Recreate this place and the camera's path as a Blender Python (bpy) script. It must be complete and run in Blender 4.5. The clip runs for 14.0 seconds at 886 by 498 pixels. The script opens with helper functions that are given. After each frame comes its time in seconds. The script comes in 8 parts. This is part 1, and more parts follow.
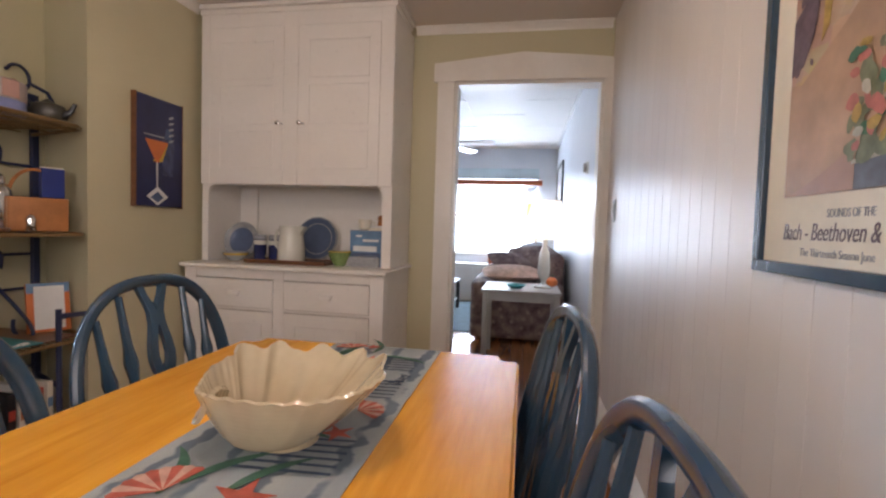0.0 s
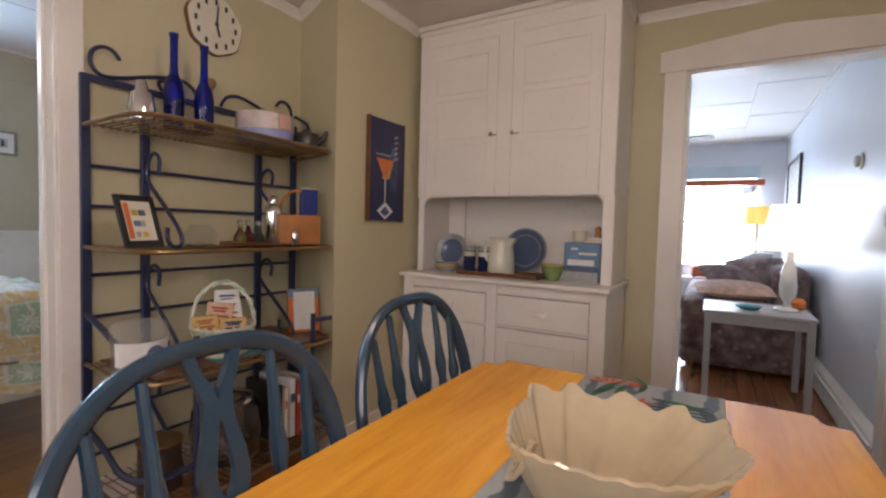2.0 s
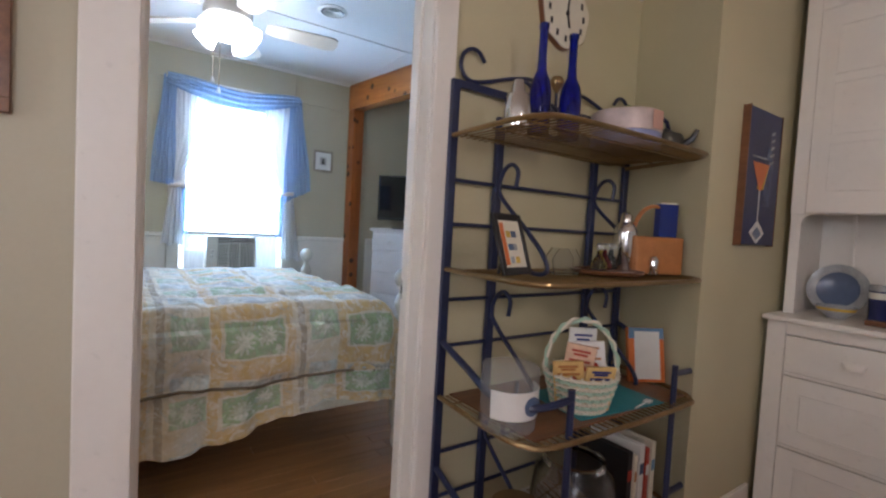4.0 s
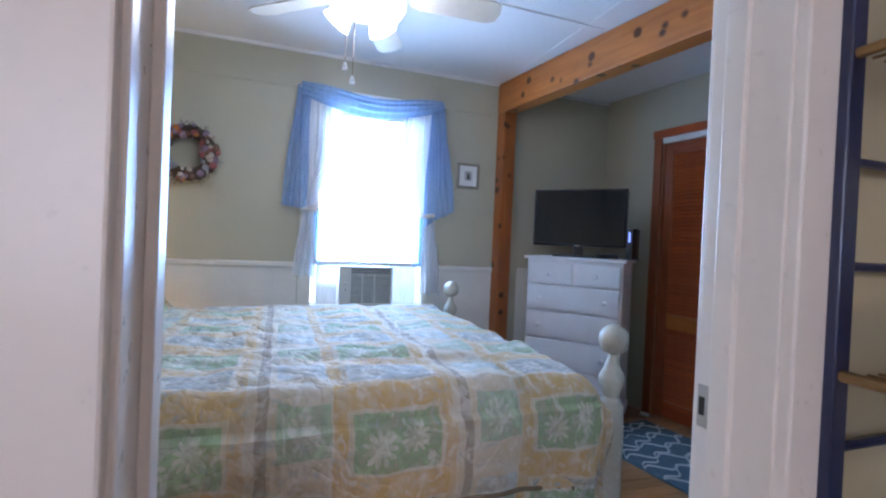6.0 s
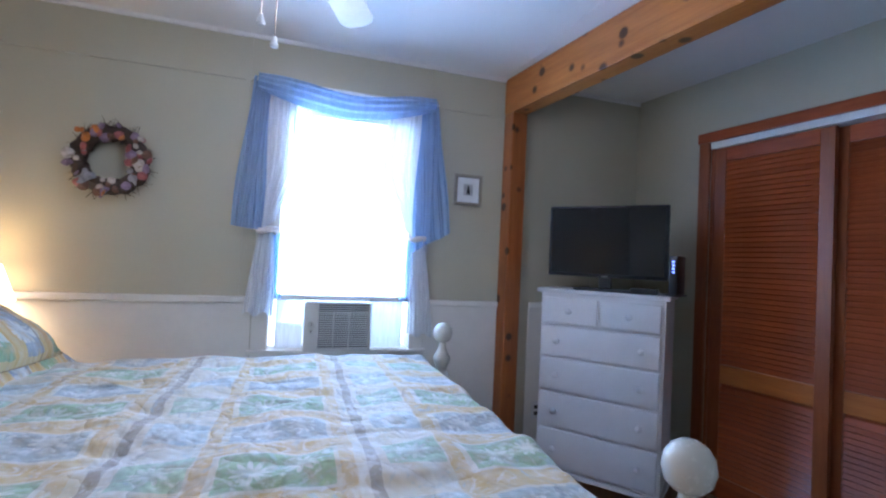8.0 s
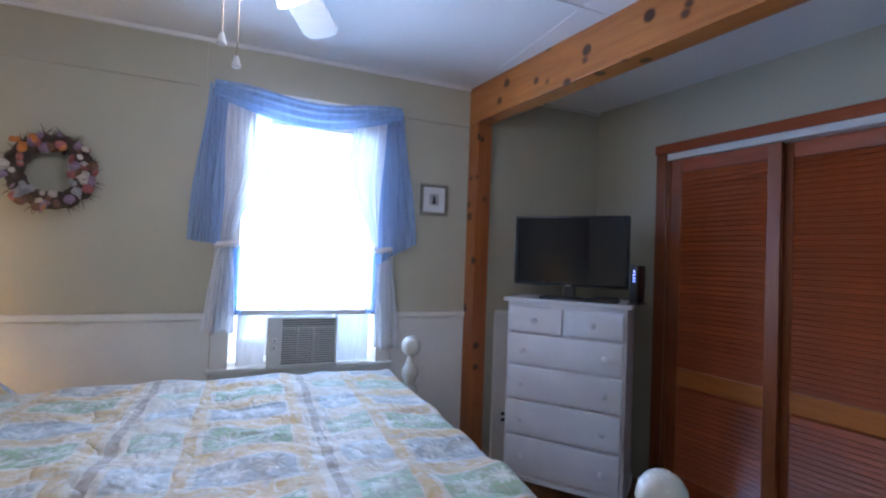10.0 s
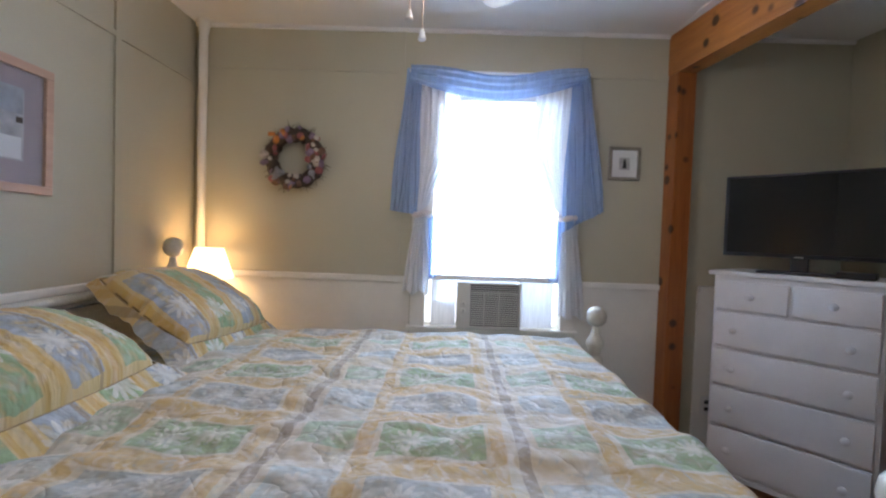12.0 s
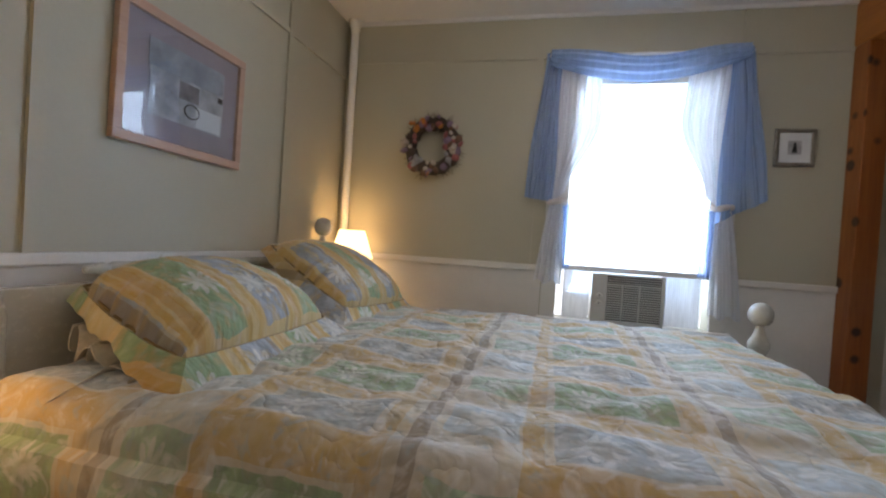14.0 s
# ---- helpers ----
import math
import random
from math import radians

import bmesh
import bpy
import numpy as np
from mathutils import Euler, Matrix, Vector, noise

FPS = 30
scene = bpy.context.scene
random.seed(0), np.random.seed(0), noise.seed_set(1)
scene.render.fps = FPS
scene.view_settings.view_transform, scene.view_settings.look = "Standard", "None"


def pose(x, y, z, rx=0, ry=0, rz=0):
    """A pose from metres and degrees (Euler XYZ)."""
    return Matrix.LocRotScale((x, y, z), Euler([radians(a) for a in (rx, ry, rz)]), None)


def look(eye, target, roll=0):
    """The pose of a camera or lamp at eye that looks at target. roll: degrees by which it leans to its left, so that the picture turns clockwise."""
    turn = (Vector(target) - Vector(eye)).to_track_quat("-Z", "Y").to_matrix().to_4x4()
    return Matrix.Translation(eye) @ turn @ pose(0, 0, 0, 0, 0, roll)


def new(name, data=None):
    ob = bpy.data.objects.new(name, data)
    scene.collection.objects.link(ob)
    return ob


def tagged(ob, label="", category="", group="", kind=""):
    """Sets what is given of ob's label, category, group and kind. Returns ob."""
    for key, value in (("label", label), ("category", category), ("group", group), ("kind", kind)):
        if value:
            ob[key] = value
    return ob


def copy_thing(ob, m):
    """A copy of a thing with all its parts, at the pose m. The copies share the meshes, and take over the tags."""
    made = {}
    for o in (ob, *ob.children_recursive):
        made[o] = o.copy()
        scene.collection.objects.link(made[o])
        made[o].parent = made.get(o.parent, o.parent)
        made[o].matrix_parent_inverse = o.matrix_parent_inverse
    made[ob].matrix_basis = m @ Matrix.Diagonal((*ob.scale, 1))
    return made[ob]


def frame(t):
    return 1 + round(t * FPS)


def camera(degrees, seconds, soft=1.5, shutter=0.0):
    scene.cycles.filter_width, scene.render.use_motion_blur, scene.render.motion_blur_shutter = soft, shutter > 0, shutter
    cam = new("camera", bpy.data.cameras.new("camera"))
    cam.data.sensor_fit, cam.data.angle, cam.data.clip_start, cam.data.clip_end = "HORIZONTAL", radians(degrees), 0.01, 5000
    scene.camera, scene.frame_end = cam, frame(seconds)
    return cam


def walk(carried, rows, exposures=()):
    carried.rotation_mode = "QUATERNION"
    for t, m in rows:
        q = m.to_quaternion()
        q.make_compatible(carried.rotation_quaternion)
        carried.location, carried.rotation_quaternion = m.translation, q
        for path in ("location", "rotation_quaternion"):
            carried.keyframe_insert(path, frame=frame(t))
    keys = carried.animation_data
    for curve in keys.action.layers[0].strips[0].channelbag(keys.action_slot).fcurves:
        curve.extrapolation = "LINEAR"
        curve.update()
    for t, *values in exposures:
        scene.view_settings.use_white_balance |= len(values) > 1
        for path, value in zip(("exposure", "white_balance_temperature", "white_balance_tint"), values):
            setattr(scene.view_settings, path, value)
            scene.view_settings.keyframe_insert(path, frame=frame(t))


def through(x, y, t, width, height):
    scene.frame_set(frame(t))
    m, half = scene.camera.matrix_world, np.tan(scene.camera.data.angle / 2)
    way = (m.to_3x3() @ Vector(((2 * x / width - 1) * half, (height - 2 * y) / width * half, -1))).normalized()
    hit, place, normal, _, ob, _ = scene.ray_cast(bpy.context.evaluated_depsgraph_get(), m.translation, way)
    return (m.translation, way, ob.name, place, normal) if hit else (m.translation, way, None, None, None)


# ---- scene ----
import itertools

# ---------------------------------------------------------------- camera
# seconds, x, y, z, yaw, pitch, roll
PATH = [
    (0, 1.032, 1.472, 1.131, 9.96, -2.68, -1.83),
    (0.5, 0.970, 1.474, 1.138, 13.80, -2.12, -1.43),
    (1, 0.913, 1.481, 1.147, 18.40, -2.15, -1.02),
    (1.5, 0.845, 1.502, 1.154, 23.89, -2.29, -1.00),
    (2, 0.757, 1.522, 1.158, 30.49, -2.62, -1.52),
    (2.5, 0.622, 1.527, 1.164, 37.70, -2.98, -2.11),
    (3, 0.438, 1.496, 1.180, 44.34, -3.19, -2.88),
    (3.5, 0.225, 1.463, 1.194, 50.37, -3.08, -3.29),
    (4, 0.020, 1.422, 1.191, 55.19, -2.62, -3.12),
    (6.5, -1.026, 1.674, 1.222, 73.70, -0.38, -2.58),
    (7, -1.190, 1.780, 1.235, 76.00, -0.12, -2.61),
    (7.5, -1.312, 1.861, 1.260, 75.80, 0.32, -2.50),
    (8, -1.405, 1.928, 1.284, 72.42, 1.50, -2.75),
    (8.5, -1.440, 1.978, 1.303, 66.88, 2.85, -3.00),
    (11, -1.422, 1.856, 1.388, 72.15, -1.62, -0.62),
    (11.5, -1.418, 1.905, 1.328, 82.75, -1.72, -0.98),
    (12, -1.409, 1.940, 1.297, 90.93, -1.88, -1.91),
    (12.5, -1.424, 1.925, 1.255, 96.56, -1.12, -3.10),
    (13, -1.420, 1.884, 1.228, 100.58, -0.80, -3.97),
    (13.5, -1.400, 1.835, 1.196, 103.00, -0.85, -3.94),
    (14, -1.403, 1.765, 1.145, 103.30, -0.98, -3.71),
]
EXPOSURES = [(0.0, 0.0, 6250, 17), (3.0, -0.08, 6120, 16), (4.2, -0.16, 5700, 14), (6.5, -0.14, 5250, 20), (7.5, -0.16, 5250, 21), (8.5, -0.32, 5280, 24), (11.0, -0.50, 5930, 25), (12.5, -0.60, 6850, 23), (14.0, -0.95, 6980, 22)]
cam = camera(87.39, 14.0, soft=2.3)
walk(cam, [(t, pose(x, y, z, 90 + p, r, w)) for t, x, y, z, w, p, r in PATH], exposures=EXPOSURES)

# ---------------------------------------------------------------- world and light
world = bpy.data.worlds.new("sky")
scene.world = world
world.use_nodes = True
sky = world.node_tree.nodes.new("ShaderNodeTexSky")
sky.sky_type, sky.sun_disc = "NISHITA", False
sky.sun_elevation, sky.sun_rotation = radians(38), radians(200)
world.node_tree.links.new(sky.outputs[0], world.node_tree.nodes["Background"].inputs[0])
world.node_tree.nodes["Background"].inputs[1].default_value = 0.12


def lamp(name, kind, m, energy, color, size=None, size_y=None):
    data = bpy.data.lights.new(name, kind)
    data.energy, data.color = energy, color
    if kind == "AREA":
        data.shape, data.size, data.size_y = "RECTANGLE", size, size_y or size
    elif kind == "POINT":
        data.shadow_soft_size = size
    ob = new(name, data)
    ob.matrix_world = m
    return ob


sun_lamp = lamp("sun", "SUN", look((0, 0, 30), (-6, 16, 0)), 2.5, (1.0, 0.95, 0.88))
sun_lamp.data.angle = radians(0.6)
# daylight that enters through three windows, and an added fill from the right
lamp("bedroom_daylight", "AREA", look((-4.20, 2.20, 1.50), (0, 3.50, 1.2)), 50, (0.40, 0.67, 1.0), 0.74, 1.2)
lamp("living_daylight", "AREA", look((0.35, 9.05, 1.35), (0.35, 0, 0.9)), 122, (0.74, 0.87, 1.0), 1.9, 1.2)
lamp("dining_daylight", "AREA", look((0.1, -1.45, 1.55), (0.5, 4, 1.0)), 16, (1.0, 0.82, 0.68), 1.3, 1.1)
lamp("side_fill", "AREA", look((1.46, 0.55, 1.5), (-1.3, 2.9, 1.0)), 12, (1.0, 0.84, 0.72), 0.9, 1.1)
# electric lamps
lamp("fan_bulbs", "POINT", pose(-2.83, 1.89, 2.04), 10, (0.92, 0.96, 1.0), 0.09)
lamp("pendant_bulb", "POINT", pose(0.48, 2.23, 1.87), 18, (1.0, 0.79, 0.62), 0.07)
lamp("far_bedside_bulb", "POINT", pose(-3.965, 0.60, 1.10), 10.5, (1.0, 0.66, 0.27), 0.06)
lamp("near_bedside_bulb", "POINT", pose(-1.86, 0.66, 1.02), 5.5, (1.0, 0.60, 0.22), 0.03)

# ---------------------------------------------------------------- materials
def nodes_of(m):
    m.use_nodes = True
    nt = m.node_tree
    return nt, nt.nodes, nt.links, nt.nodes["Principled BSDF"]


def ramp(nt, fac, stops):
    r = nt.nodes.new("ShaderNodeValToRGB")
    while len(r.color_ramp.elements) < len(stops):
        r.color_ramp.elements.new(0.5)
    for e, (p, c) in zip(r.color_ramp.elements, stops):
        e.position, e.color = p, (*c, 1)
    nt.links.new(fac, r.inputs[0])
    return r.outputs[0]


def texture(nt, kind, scale, coord="Object", stretch=(1, 1, 1), detail=4.0, rough=0.55):
    tc = nt.nodes.new("ShaderNodeTexCoord")
    mp = nt.nodes.new("ShaderNodeMapping")
    mp.inputs["Scale"].default_value = stretch
    nt.links.new(tc.outputs[coord], mp.inputs[0])
    tx = nt.nodes.new(kind)
    tx.inputs["Scale"].default_value = scale
    if kind == "ShaderNodeTexNoise":
        tx.inputs["Detail"].default_value, tx.inputs["Roughness"].default_value = detail, rough
    nt.links.new(mp.outputs[0], tx.inputs["Vector"])
    return tx


def bump(nt, bsdf, height, strength, distance=0.01):
    b = nt.nodes.new("ShaderNodeBump")
    b.inputs["Strength"].default_value, b.inputs["Distance"].default_value = strength, distance
    nt.links.new(height, b.inputs["Height"])
    nt.links.new(b.outputs[0], bsdf.inputs["Normal"])


def mixc(nt, fac, a, b, mode="MIX"):
    mx = nt.nodes.new("ShaderNodeMix")
    mx.data_type, mx.blend_type = "RGBA", mode
    for sock, v in ((mx.inputs[0], fac), (mx.inputs[6], a), (mx.inputs[7], b)):
        if isinstance(v, (int, float)):
            sock.default_value = v
        elif isinstance(v, tuple):
            sock.default_value = (*v, 1)
        else:
            nt.links.new(v, sock)
    return mx.outputs[2]


def calc(nt, op, a, b=0.0, c=0.0):
    mn = nt.nodes.new("ShaderNodeMath")
    mn.operation = op
    for sock, v in zip(mn.inputs, (a, b, c)):
        if isinstance(v, (int, float)):
            sock.default_value = v
        else:
            nt.links.new(v, sock)
    return mn.outputs[0]


def scaled(c, k):
    return tuple(min(1.0, v * k) for v in c)


def paint(name, color, rough=0.5, metal=0.0, var=0.10, scale=3.0, grain=60.0, relief=0.08, vary_object=0.0, coat=0.0, stretch=(1, 1, 1), coord="Object", spread=0.08):
    """A surface with broad unevenness, fine grain and a little relief."""
    m = bpy.data.materials.new(name)
    nt, nd, lk, bs = nodes_of(m)
    broad = texture(nt, "ShaderNodeTexNoise", scale, coord, stretch, 3.0)
    fine = texture(nt, "ShaderNodeTexNoise", grain, coord, stretch, 5.0)
    col = ramp(nt, broad.outputs[0], [(0.3, scaled(color, 1 - var)), (0.7, scaled(color, 1 + var * 0.6))])
    fc = ramp(nt, fine.outputs[0], [(0.3, (1 - var * 0.5,) * 3), (0.7, (1.0, 1.0, 1.0))])
    col = mixc(nt, 1.0, col, fc, "MULTIPLY")
    if vary_object:
        info = nd.new("ShaderNodeObjectInfo")
        oc = ramp(nt, info.outputs["Random"], [(0.0, (1 - vary_object,) * 3), (1.0, (1.0, 1.0, 1.0))])
        col = mixc(nt, 1.0, col, oc, "MULTIPLY")
    lk.new(col, bs.inputs["Base Color"])
    rg = ramp(nt, fine.outputs[0], [(0.2, (max(0.03, rough - spread),) * 3), (0.8, (min(1, rough + spread),) * 3)])
    lk.new(rg, bs.inputs["Roughness"])
    bs.inputs["Metallic"].default_value = metal
    bs.inputs["Coat Weight"].default_value = coat
    if relief:
        bump(nt, bs, fine.outputs[0], relief, 0.004)
    return m


def wood(name, dark, light, scale=2.2, along=(8, 0.6, 8), rough=0.35, coat=0.0, vary_object=0.25, knots=False):
    """Long-grained wood; along gives how the grain is stretched."""
    m = bpy.data.materials.new(name)
    nt, nd, lk, bs = nodes_of(m)
    info = nd.new("ShaderNodeObjectInfo")
    grainy = texture(nt, "ShaderNodeTexNoise", scale, "Object", along, 6.0, 0.62)
    wave = texture(nt, "ShaderNodeTexNoise", scale * 5, "Object", along, 3.0)
    f = calc(nt, "MULTIPLY_ADD", wave.outputs[0], 0.35, calc(nt, "MULTIPLY", grainy.outputs[0], 0.7))
    col = ramp(nt, f, [(0.32, dark), (0.52, tuple((a + b) / 2 for a, b in zip(dark, light))), (0.72, light)])
    if knots:
        vo = texture(nt, "ShaderNodeTexVoronoi", 7.5, "Object", (1, 1, 1))
        col = mixc(nt, ramp(nt, vo.outputs["Distance"], [(0.17, (1, 1, 1)), (0.25, (0, 0, 0))]), col, scaled(dark, 0.22))
    oc = ramp(nt, info.outputs["Random"], [(0.0, (1 - vary_object,) * 3), (1.0, (1.0, 1.0, 1.0))])
    lk.new(mixc(nt, 1.0, col, oc, "MULTIPLY"), bs.inputs["Base Color"])
    bs.inputs["Roughness"].default_value, bs.inputs["Coat Weight"].default_value = rough, coat
    bs.inputs["Coat Roughness"].default_value = 0.12
    bump(nt, bs, wave.outputs[0], 0.08, 0.002)
    return m


def glass(name, color=(1, 1, 1), rough=0.02):
    m = bpy.data.materials.new(name)
    nt, nd, lk, bs = nodes_of(m)
    bs.inputs["Base Color"].default_value = (*color, 1)
    bs.inputs["Transmission Weight"].default_value, bs.inputs["Roughness"].default_value = 1.0, rough
    bs.inputs["IOR"].default_value = 1.45
    return m


def glow(name, color, strength):
    m = bpy.data.materials.new(name)
    nt, nd, lk, bs = nodes_of(m)
    bs.inputs["Base Color"].default_value = (*scaled(color, 0.8), 1)
    bs.inputs["Emission Color"].default_value, bs.inputs["Emission Strength"].default_value = (*color, 1), strength
    return m


def sheer(name, color, clear, folds=60.0, through=0.55, coord="Object", dip=0.82):
    """Thin cloth that lets light through; with UV, fold shading is put into its colour along the gathers."""
    m = bpy.data.materials.new(name)
    nt, nd, lk, bs = nodes_of(m)
    streaks = texture(nt, "ShaderNodeTexNoise", folds, coord, (1, 1, 0.15) if coord == "Object" else (1, 0.035, 1), 3.0)
    col = ramp(nt, streaks.outputs[0], [(0.32, scaled(color, dip)), (0.66, color)])
    df, tl, tp = nd.new("ShaderNodeBsdfDiffuse"), nd.new("ShaderNodeBsdfTranslucent"), nd.new("ShaderNodeBsdfTransparent")
    lk.new(col, df.inputs[0]), lk.new(col, tl.inputs[0])
    m1, m2 = nd.new("ShaderNodeMixShader"), nd.new("ShaderNodeMixShader")
    m1.inputs[0].default_value, m2.inputs[0].default_value = through, clear
    lk.new(df.outputs[0], m1.inputs[1]), lk.new(tl.outputs[0], m1.inputs[2])
    lk.new(m1.outputs[0], m2.inputs[1]), lk.new(tp.outputs[0], m2.inputs[2])
    lk.new(m2.outputs[0], nd["Material Output"].inputs[0])
    return m


def shade_cloth(name, color, light, strength, clear):
    """A lamp shade that glows and lets part of the bulb's light through."""
    m = sheer(name, color, clear, 120.0)
    nt = m.node_tree
    out = nt.nodes["Material Output"]
    em, add = nt.nodes.new("ShaderNodeEmission"), nt.nodes.new("ShaderNodeAddShader")
    em.inputs[0].default_value, em.inputs[1].default_value = (*light, 1), strength
    nt.links.new(out.inputs[0].links[0].from_socket, add.inputs[0])
    nt.links.new(em.outputs[0], add.inputs[1])
    nt.links.new(add.outputs[0], out.inputs[0])
    return m


OLIVE = paint("olive_wall_paint", (0.55, 0.505, 0.33), 0.55, var=0.07, scale=1.2, grain=90, relief=0.06)
SAGE = paint("sage_wall_paint", (0.475, 0.44, 0.325), 0.5, var=0.06, scale=1.3, grain=80, relief=0.05)
WHITE = paint("white_gloss_paint", (0.78, 0.75, 0.70), 0.32, var=0.05, scale=2.5, grain=40, relief=0.04)
BOARD = paint("white_board_paint", (0.74, 0.69, 0.63), 0.38, var=0.03, scale=2.0, grain=30, relief=0.06, vary_object=0.06, stretch=(1, 1, 0.15))
TRIM = paint("white_trim_paint", (0.76, 0.73, 0.67), 0.35, var=0.06, scale=4.0, grain=50, relief=0.05)
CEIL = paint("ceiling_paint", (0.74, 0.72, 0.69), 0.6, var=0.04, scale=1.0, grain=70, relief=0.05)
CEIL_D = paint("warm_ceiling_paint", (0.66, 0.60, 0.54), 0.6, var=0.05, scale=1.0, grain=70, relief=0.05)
BLUEWHITE = paint("pale_wall_paint", (0.68, 0.72, 0.78), 0.36, var=0.05, scale=1.5, grain=50, relief=0.05)
FLOOR = wood("oak_floor", (0.28, 0.125, 0.043), (0.50, 0.255, 0.097), 2.0, (9, 0.7, 9), 0.28, 0.25, 0.3)
FLOOR_R = wood("red_oak_floor", (0.28, 0.095, 0.032), (0.46, 0.19, 0.072), 2.0, (9, 0.7, 9), 0.22, 0.3, 0.3)
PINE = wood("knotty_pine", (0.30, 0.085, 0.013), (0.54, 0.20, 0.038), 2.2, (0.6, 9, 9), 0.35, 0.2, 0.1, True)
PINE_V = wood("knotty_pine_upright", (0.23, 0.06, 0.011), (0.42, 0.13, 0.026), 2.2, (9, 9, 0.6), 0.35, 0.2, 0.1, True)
DOORWOOD = wood("stained_door_wood", (0.27, 0.050, 0.013), (0.52, 0.118, 0.031), 2.4, (0.7, 9, 9), 0.30, 0.3, 0.22)
RAILWOOD = wood("pale_rail_wood", (0.36, 0.10, 0.02), (0.58, 0.20, 0.04), 2.4, (0.7, 9, 9), 0.32, 0.2, 0.1)
STILE = wood("stained_stile_wood", (0.21, 0.05, 0.012), (0.38, 0.105, 0.028), 2.4, (9, 9, 0.6), 0.36, 0.2, 0.1)
HONEY = wood("honey_table_wood", (0.58, 0.225, 0.014), (0.88, 0.45, 0.045), 1.6, (7, 0.6, 7), 0.27, 0.04, 0.05)
NAVY = paint("navy_chair_paint", (0.022, 0.052, 0.088), 0.24, var=0.06, scale=5, grain=40, relief=0.01, coat=0.2, spread=0.02)
IRON = paint("dark_blue_iron", (0.018, 0.026, 0.075), 0.35, metal=0.0, var=0.15, scale=10, grain=150, relief=0.08, coat=0.2)
BRASS = paint("tarnished_brass", (0.30, 0.20, 0.09), 0.38, metal=0.8, var=0.2, scale=12, grain=120, relief=0.05)
CHROME = paint("polished_steel", (0.72, 0.72, 0.72), 0.10, metal=1.0, var=0.05, scale=8, grain=60, relief=0.0)
DARK = paint("black_plastic", (0.012, 0.012, 0.014), 0.35, var=0.1, scale=10, grain=150, relief=0.05)
GREY = paint("grey_plastic", (0.42, 0.42, 0.40), 0.45, var=0.08, scale=8, grain=120, relief=0.04)
CREAM = paint("cream_glaze", (0.50, 0.42, 0.28), 0.10, var=0.08, scale=9, grain=50, relief=0.02, coat=0.6)
OFFWHITE = paint("cream_bed_paint", (0.62, 0.60, 0.52), 0.25, var=0.08, scale=6, grain=60, relief=0.04, coat=0.3)
DRESS = paint("white_dresser_paint", (0.74, 0.71, 0.70), 0.35, var=0.05, scale=5, grain=50, relief=0.05)
PANE = glass("window_glass")
COBALT = glass("cobalt_glass", (0.06, 0.12, 0.80), 0.03)
BACK = glow("bright_daylight", (0.84, 0.93, 1.0), 3.6)

# ---------------------------------------------------------------- mesh helpers
def link(name, bm, material, parent=None, label="", smooth=False):
    me = bpy.data.meshes.new(name)
    bmesh.ops.recalc_face_normals(bm, faces=bm.faces)
    bm.to_mesh(me)
    bm.free()
    me.materials.append(material)
    if smooth:
        me.polygons.foreach_set("use_smooth", [True] * len(me.polygons))
        me.set_sharp_from_angle(angle=radians(40))
    ob = new(name, me)
    if parent:
        ob.parent = parent
    if label:
        ob["label"] = label
    return ob


def part(name, bm, material, parent, label="", smooth=False):
    return link(name, bm, material, parent, label, smooth)


def thing(name, label, category, m=None, group="", kind=""):
    ob = new(name)
    ob.empty_display_size = 0.05
    if m is not None:
        ob.matrix_world = m
    return tagged(ob, label, category, group, kind)


def structure(name, bm, material, label, category, smooth=False):
    return tagged(link(name, bm, material, smooth=smooth), label, category, kind="structure")


def box(bm, x0, x1, y0, y1, z0, z1, bevel=0.0, seg=2):
    vs = [bm.verts.new((x, y, z)) for x in (x0, x1) for y in (y0, y1) for z in (z0, z1)]
    fs = [bm.faces.new([vs[i] for i in q]) for q in ((0, 1, 3, 2), (4, 6, 7, 5), (0, 4, 5, 1), (2, 3, 7, 6), (0, 2, 6, 4), (1, 5, 7, 3))]
    if bevel:
        es = {e for f in fs for e in f.edges}
        bmesh.ops.bevel(bm, geom=list(es), offset=bevel, segments=seg, profile=0.5, affect="EDGES")
    return bm


def boxes(*rows, bevel=0.0):
    bm = bmesh.new()
    for r in rows:
        box(bm, *r, bevel=bevel)
    return bm


def block(x0, x1, y0, y1, z0, z1, bevel=0.0, seg=2):
    return box(bmesh.new(), x0, x1, y0, y1, z0, z1, bevel, seg)


def lathe(bm, profile, n=24, center=(0, 0, 0), axis="z"):
    """Turns (radius, height) pairs round an axis; closes the ends."""
    rings = []
    for r, h in profile:
        ring = []
        for i in range(n):
            a = 2 * math.pi * i / n
            p = (max(r, 1e-4) * math.cos(a), max(r, 1e-4) * math.sin(a), h)
            if axis == "x":
                p = (p[2], p[0], p[1])
            elif axis == "y":
                p = (p[0], p[2], p[1])
            ring.append(bm.verts.new([a_ + b_ for a_, b_ in zip(p, center)]))
        rings.append(ring)
    for a, b in zip(rings, rings[1:]):
        for i in range(n):
            bm.faces.new((a[i], a[(i + 1) % n], b[(i + 1) % n], b[i]))
    bm.faces.new(rings[0][::-1])
    bm.faces.new(rings[-1])
    return bm


def turned(profile, n=24, center=(0, 0, 0), axis="z"):
    return lathe(bmesh.new(), profile, n, center, axis)


